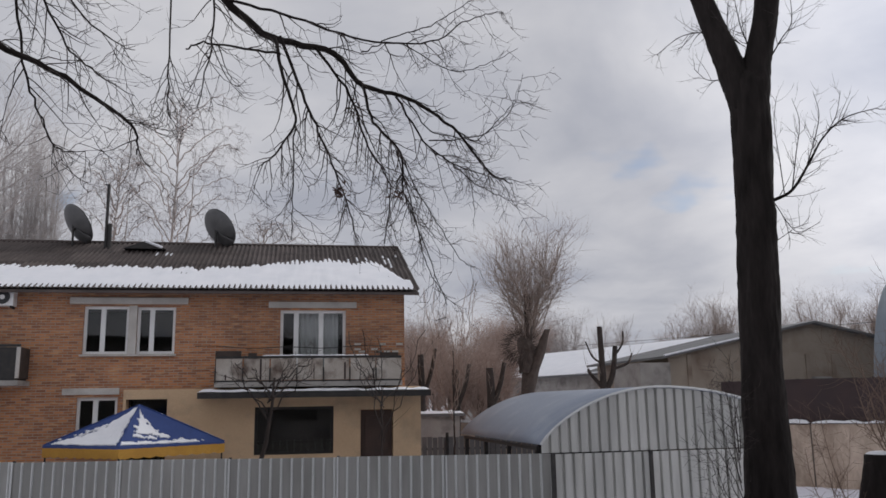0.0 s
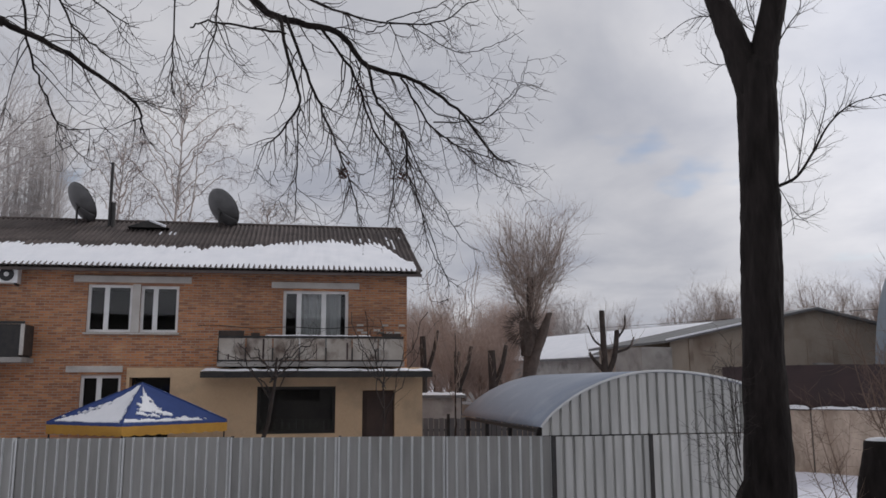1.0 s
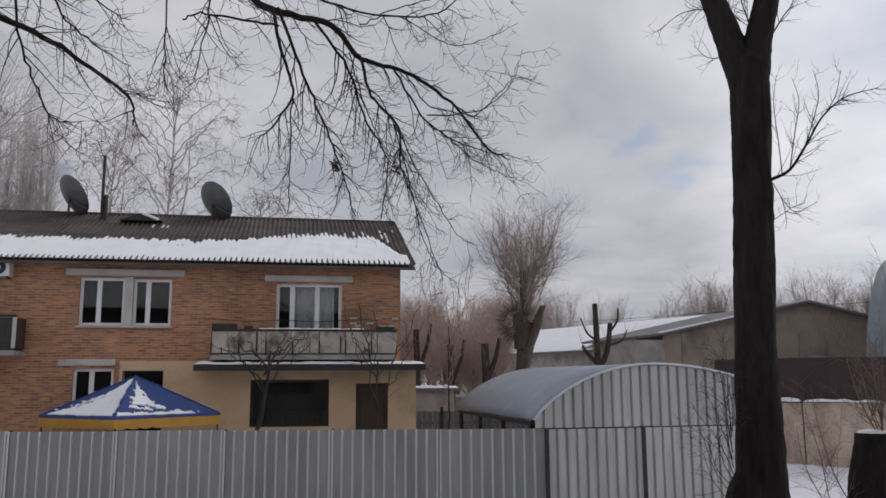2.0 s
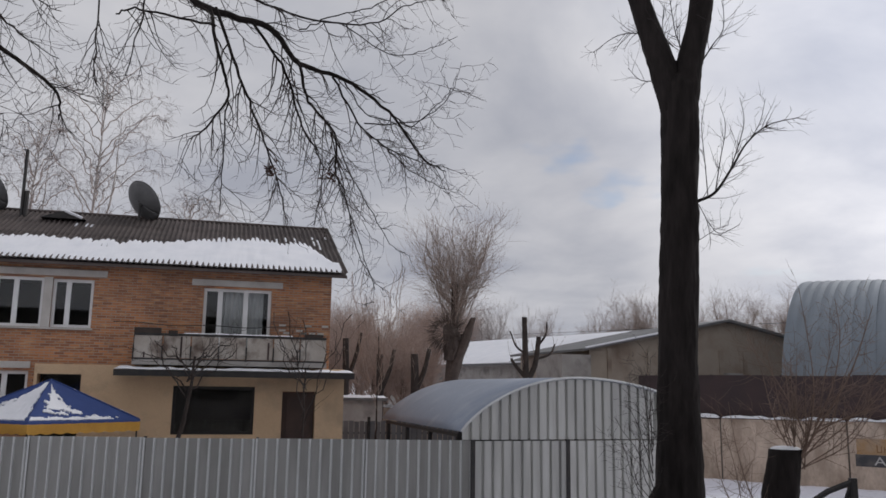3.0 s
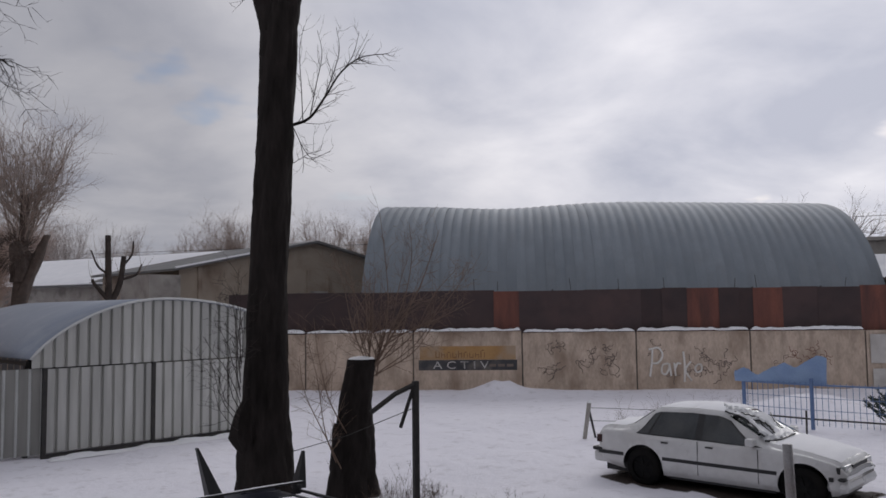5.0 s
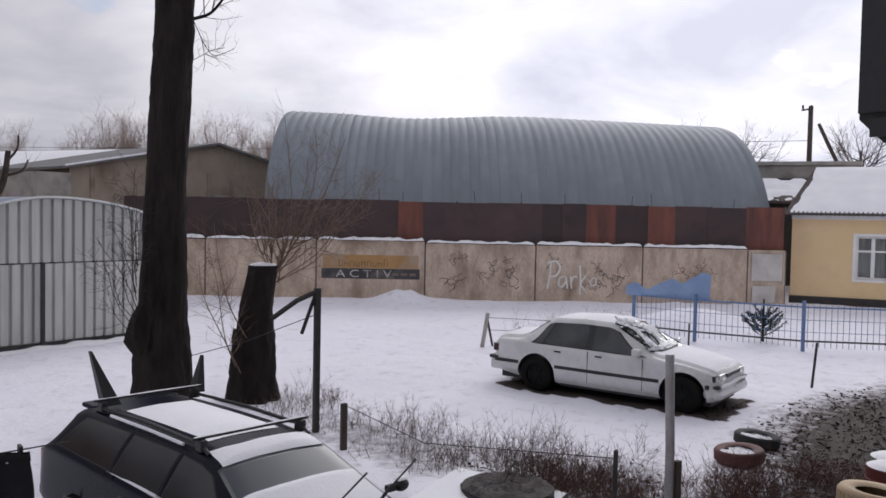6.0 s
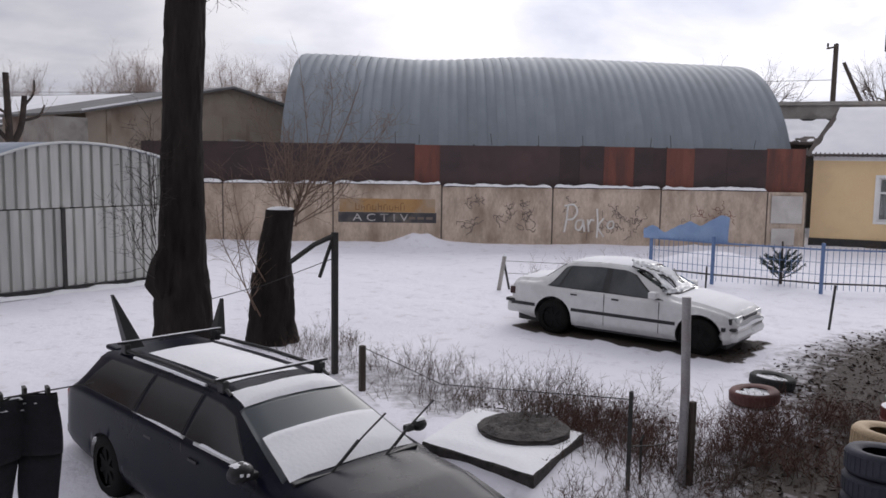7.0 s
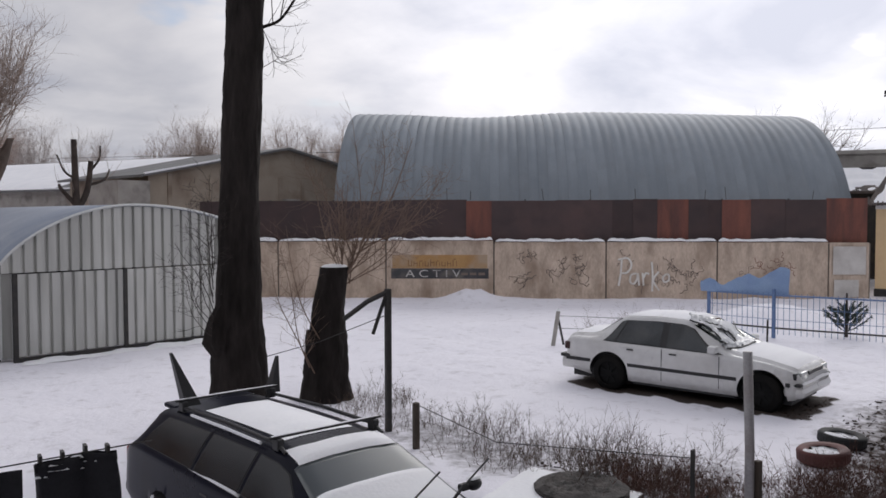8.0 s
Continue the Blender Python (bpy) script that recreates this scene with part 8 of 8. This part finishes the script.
    r = part("roof", roof_slab([(-0.3, -0.4, 4.35), (5.3, -0.4, 4.35), (5.3, 3.2, 5.6), (-0.3, 3.2, 5.6)]), SLATE, N)
    part("roof_snow", sheet(span(0, 1, 24), span(0, 1, 12), lambda i, j: (-0.2 + 5.3 * i, -0.35 + 3.4 * j, 4.37 + 1.25 * j + (0.07 if fbm(i * 4, j * 4, 1, 1.2) > -0.1 else -0.03))), SNOW, r, smooth=True)
    # far fence and low sheds behind the garage
    B = thing("back_fence", "grey board fence behind the garage with snow along its top", "fence", at=at(-1.6, 29.5, 0, 8))
    me = mesh_of(boxes((0, 0.17, 0, 0.02, 0.0, 1.95), bevel=0.004), "board")
    me.materials.append(ROOF_GREY)
    for k in range(26):
        ob = new("board", me)
        ob.parent = B
        ob.matrix_local = at(k * 0.19, random.uniform(-0.01, 0.01), random.uniform(-0.03, 0.03))
    part("rail", boxes((0, 4.95, 0.03, 0.07, 1.5, 1.57)), DARK_STEEL, B)
    part("post", boxes((1.6, 1.7, -0.06, -0.003, 0, 2.1)), DARK_STEEL, B)
    K = thing("low_shed", "low grey shed with snow along its roof edge", "shed", at=at(-2.6, 33.5, 0, 8))
    part("wall", boxes((0, 3.2, 0, 3, 0, 2.6)), GREY_CONCRETE, K)
    part("roof", boxes((-0.2, 3.4, -0.2, 3.2, 2.6, 2.7)), ROOF_GREY, K)
    part("roof_snow", snow_cap(-0.2, 3.4, -0.2, 3.2, 2.7, 0.12, 30, 8, 6.0), SNOW, K, smooth=True)
    P = thing("utility_pole", "timber utility pole with a raking strut", "pole", at=at(53.8, 26.4, 0))
    part("pole", tube(bmesh.new(), [(0, 0, 0), (0, 0, 11.1)], [0.2, 0.15], 10), OLD_WOOD, P)
    part("strut", tube(bmesh.new(), [(2.4, -4.6, 0), (0.55, -1.05, 8.4), (0.25, -0.45, 9.9)], [0.16, 0.13, 0.12], 8), OLD_WOOD, P)
    part("arm", tube(bmesh.new(), [(-0.45, 0.4, 10.8), (0.1, -0.1, 10.95)], 0.06, 6), OLD_WOOD, P)
    for x, y in ((-0.4, 0.35), (0.02, -0.02)):
        part("insulator", tube(bmesh.new(), [(x, y, 10.9), (x, y, 11.15)], 0.07, 8), DARK_STEEL, P)
    part("wire", tube(bmesh.new(), [(0, 0, 8.8), (-20, 30, 8.4), (-40, 60, 8.8)], 0.02, 4), DARK_STEEL, P)


build_warehouses()


# ---- paint on the concrete wall: worn sign, faded writing ----
SIGN_OCHRE = surface("worn_ochre_paint", (0.36, 0.2, 0.08), (0.46, 0.28, 0.12), 1.5, 0.92, bump=0.2, stain=(0.4, 0.33, 0.26), stain_amount=0.7)
SIGN_BLACK = surface("worn_black_paint", (0.045, 0.045, 0.05), (0.08, 0.08, 0.085), 1.5, 0.92, bump=0.2, stain=(0.25, 0.22, 0.19), stain_amount=0.5)
LETTER_GREY = surface("worn_letter_paint", (0.42, 0.41, 0.4), (0.62, 0.6, 0.58), 3, 0.92, bump=0.1, stain=(0.12, 0.11, 0.1), stain_scale=5, stain_amount=0.8)
PAINT_WHITE = surface("faded_white_paint", (0.66, 0.64, 0.61), (0.8, 0.78, 0.74), 3, 0.92, bump=0.1, stain=(0.4, 0.35, 0.3))
PAINT_DARK = surface("faded_dark_spray", (0.13, 0.105, 0.09), (0.22, 0.175, 0.15), 3, 0.92, bump=0.1)
PAINT_BROWN = surface("faded_brown_letters", (0.2, 0.11, 0.05), (0.28, 0.16, 0.08), 3, 0.92, bump=0.1)
PATCH = surface("pale_patch_render", (0.5, 0.48, 0.45), (0.6, 0.58, 0.55), 2, 0.93, bump=0.2, stain=(0.35, 0.32, 0.3))


def written(name, text, x, z, size, mat, label, wide=1.0, y=0.036):
    """Painted letters lying on the wall's sunken field."""
    cu = bpy.data.curves.new(name, "FONT")
    cu.body, cu.size, cu.extrude, cu.align_x = text, size, 0.002, "LEFT"
    tmp = bpy.data.objects.new(name + "_text", cu)
    scene.collection.objects.link(tmp)
    bpy.context.view_layer.update()
    me = bpy.data.meshes.new_from_object(tmp)
    bpy.data.objects.remove(tmp)
    me.materials.clear()
    me.materials.append(mat)
    ob = new(name, me)
    ob.matrix_world = WALL_AT @ pose(x, y, z, 90, 0, 0) @ Matrix.Diagonal((wide, 1, 1, 1))
    return tagged(ob, label, "graffiti")


def scrawl(x, z, w, h, n, mat, seed, label, r=0.012):
    """Illegible sprayed strokes."""
    random.seed(seed)
    S = thing("graffiti", label, "graffiti", group="graffiti on the wall", at=WALL_AT)
    n *= 2
    for k in range(n):
        px, pz = x + w * (k + 0.5) / n, z + h * random.uniform(0.1, 0.7)
        pts = [(px, 0.03, pz)]
        a = random.uniform(0, 6.3)
        for _ in range(6):
            a += random.uniform(-1.9, 1.9)
            px, pz = px + 0.14 * h * math.cos(a), pz + 0.14 * h * math.sin(a)
            pts.append((px, 0.03, pz))
        part("stroke", tube(bmesh.new(), spline(pts, 4), r, 4), mat, S)


def build_graffiti():
    S = thing("painted_sign", "worn painted sign panel in ochre and black on the concrete wall", "sign", at=WALL_AT)
    part("ochre_band", boxes((-4.0, -0.35, 0.022, 0.034, 1.17, 1.68)), SIGN_OCHRE, S, "worn ochre band")
    part("black_band", boxes((-4.05, -0.3, 0.022, 0.034, 0.77, 1.16)), SIGN_BLACK, S, "worn black band")
    written("sign_letters", "A C T I V", -3.5, 0.83, 0.4, LETTER_GREY, "worn white letters ACTIV on the black band", 1.35, 0.018)
    for k in range(3):
        bar = new("sign_bar", mesh_of(boxes((0, 0.25, 0, 0.004, 0, 0.1)), "sign_bar"))
        bar.data.materials.append(PAINT_DARK)
        bar.matrix_world = WALL_AT @ pose(-1.35 + 0.33 * k, 0.017, 0.9)
        tagged(bar, "small worn unreadable word on the sign", "sign lettering")
    random.seed(27)
    for k in range(9):
        tall = 0.26 if k in (0, 4, 8) else 0.19
        bar = new("sign_bar", mesh_of(boxes((0, 0.035, 0, 0.004, 0, tall), (0.035, 0.13, 0, 0.004, tall * 0.5 * (k % 3), tall * 0.5 * (k % 3) + 0.035), (0.13, 0.16, 0, 0.004, 0, tall * 0.8)), "sign_bar"))
        bar.data.materials.append(PAINT_BROWN)
        bar.matrix_world = WALL_AT @ pose(-3.4 + 0.215 * k, 0.017, 1.24)
        tagged(bar, "faded brown unreadable letter on the ochre band", "sign lettering")
    scrawl(0.7, 1.45, 0.9, 0.5, 4, PAINT_DARK, 1, "faded dark sprayed scrawl", 0.014)
    scrawl(2.2, 0.5, 1.3, 1.0, 4, PAINT_DARK, 2, "faded dark sprayed scrawl", 0.014)
    scrawl(0.4, 0.5, 1.0, 0.8, 3, PAINT_DARK, 7, "faded dark sprayed scrawl", 0.014)
    scrawl(5.5, 0.35, 2.0, 0.8, 6, PAINT_DARK, 3, "faded dark sprayed scrawl", 0.014)
    scrawl(6.4, 0.9, 1.4, 0.7, 5, PAINT_DARK, 9, "faded dark sprayed scrawl", 0.013)
    scrawl(2.5, 1.2, 1.0, 0.7, 4, PAINT_DARK, 12, "faded dark sprayed scrawl", 0.013)
    scrawl(4.6, 1.4, 0.7, 0.5, 2, PAINT_DARK, 8, "faded dark sprayed scrawl", 0.014)
    scrawl(8.9, 0.6, 0.6, 0.6, 2, PAINT_DARK, 4, "faded dark sprayed scrawl")
    scrawl(9.7, 0.9, 1.3, 0.8, 5, RED_RUST, 5, "faded red-brown sprayed scrawl")
    # big white tag: one tall bowed letter and looped strokes
    S = thing("graffiti", "big white looped tag", "graffiti", group="graffiti on the wall", at=WALL_AT)
    for pts in ([(4.62, 0.5), (4.7, 1.0), (4.74, 1.55)], [(4.6, 1.5), (4.95, 1.56), (5.1, 1.3), (4.95, 1.02), (4.7, 0.98)], [(5.3, 0.98), (5.1, 0.92), (5.06, 0.66), (5.2, 0.58), (5.32, 0.78), (5.34, 0.98), (5.4, 0.52)],
                [(5.52, 1.0), (5.56, 0.52)], [(5.55, 0.8), (5.64, 0.98), (5.76, 0.96)], [(5.86, 1.42), (5.9, 0.9), (5.88, 0.3)], [(6.12, 1.05), (5.92, 0.72), (6.14, 0.34)], [(6.4, 0.95), (6.28, 0.82), (6.34, 0.66), (6.5, 0.72), (6.5, 0.92), (6.4, 0.95)]):
        part("stroke", tube(bmesh.new(), spline([(x, 0.018, z) for x, z in pts], 5), 0.04, 5), PAINT_WHITE, S)
    P = thing("wall_patch", "pale repaired render patch on the wall", "wall patch", at=WALL_AT)
    part("patch", boxes((12.55, 13.75, -0.012, -0.004, 0.95, 2.0), bevel=0.003), PATCH, P)
    part("patch", boxes((12.6, 13.5, -0.012, -0.004, 0.1, 0.75), bevel=0.003), PATCH, P)


build_graffiti()


# ---- this side: the wall behind the camera and the neighbour's balcony ----
OWN_WALL = surface("dark_grey_render", (0.07, 0.066, 0.062), (0.11, 0.104, 0.098), 1, 0.95, bump=0.3)


def build_own_house():
    O = thing("own_house", "plain rendered house wall behind the window", "house", at=at(0, 0.1, 0))
    part("wall", boxes((-16, 16, -0.4, 0, 0, 2.2), (-16, 16, -0.4, 0, 4.6, 7.0), (-16, -1.2, -0.4, 0, 2.2, 4.6), (1.2, 16, -0.4, 0, 2.2, 4.6)), OWN_WALL, O)
    part("eave", boxes((-16.3, 16.3, -1.0, 0.5, 7.0, 7.15)), DARK_STEEL, O)
    # an unseen dark room, added to block the sky behind the open window
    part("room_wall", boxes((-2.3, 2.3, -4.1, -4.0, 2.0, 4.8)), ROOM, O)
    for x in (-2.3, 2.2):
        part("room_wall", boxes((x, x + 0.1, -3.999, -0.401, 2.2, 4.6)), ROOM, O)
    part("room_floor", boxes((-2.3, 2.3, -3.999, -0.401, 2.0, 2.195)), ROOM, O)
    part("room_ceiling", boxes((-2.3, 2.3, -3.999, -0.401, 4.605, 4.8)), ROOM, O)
    B = thing("neighbour_balcony", "dark sheet-clad balcony jutting from the house", "balcony", at=pose(2.78, 0.101, 0, 0, 0, 0))
    bm = bmesh.new()
    prof = [(0, 3.42), (1.02, 3.42), (1.1, 3.5), (1.1, 4.5), (0, 4.5)]
    a = [bm.verts.new((0.0, y, z)) for y, z in prof]
    b = [bm.verts.new((2.8, y, z)) for y, z in prof]
    bm.faces.new(a[::-1]); bm.faces.new(b)
    for i in range(5):
        bm.faces.new((a[i], a[(i + 1) % 5], b[(i + 1) % 5], b[i]))
    bmesh.ops.recalc_face_normals(bm, faces=bm.faces)
    part("cladding", bm, DARK_BOARD, B, "dark weathered cladding")
    part("edge", boxes((-0.012, -0.003, 0.9, 1.1, 3.52, 4.5), (-0.015, -0.003, 0, 1.06, 3.44, 3.5)), BLACK_TRIM, B)
    part("glazing_frame", boxes((0.02, 0.06, 1.0, 1.08, 4.5, 5.6), (0.02, 2.8, 1.0, 1.08, 5.6, 5.7)), GREY_CONCRETE, B)
    part("slab", boxes((0.05, 2.75, 0, 0.95, 3.3, 3.418)), GREY_CONCRETE, B)


DARK_BOARD = surface("dark_weathered_board", (0.03, 0.032, 0.03), (0.055, 0.055, 0.05), 2, 0.85, bump=0.2, stain=(0.02, 0.02, 0.02))
build_own_house()
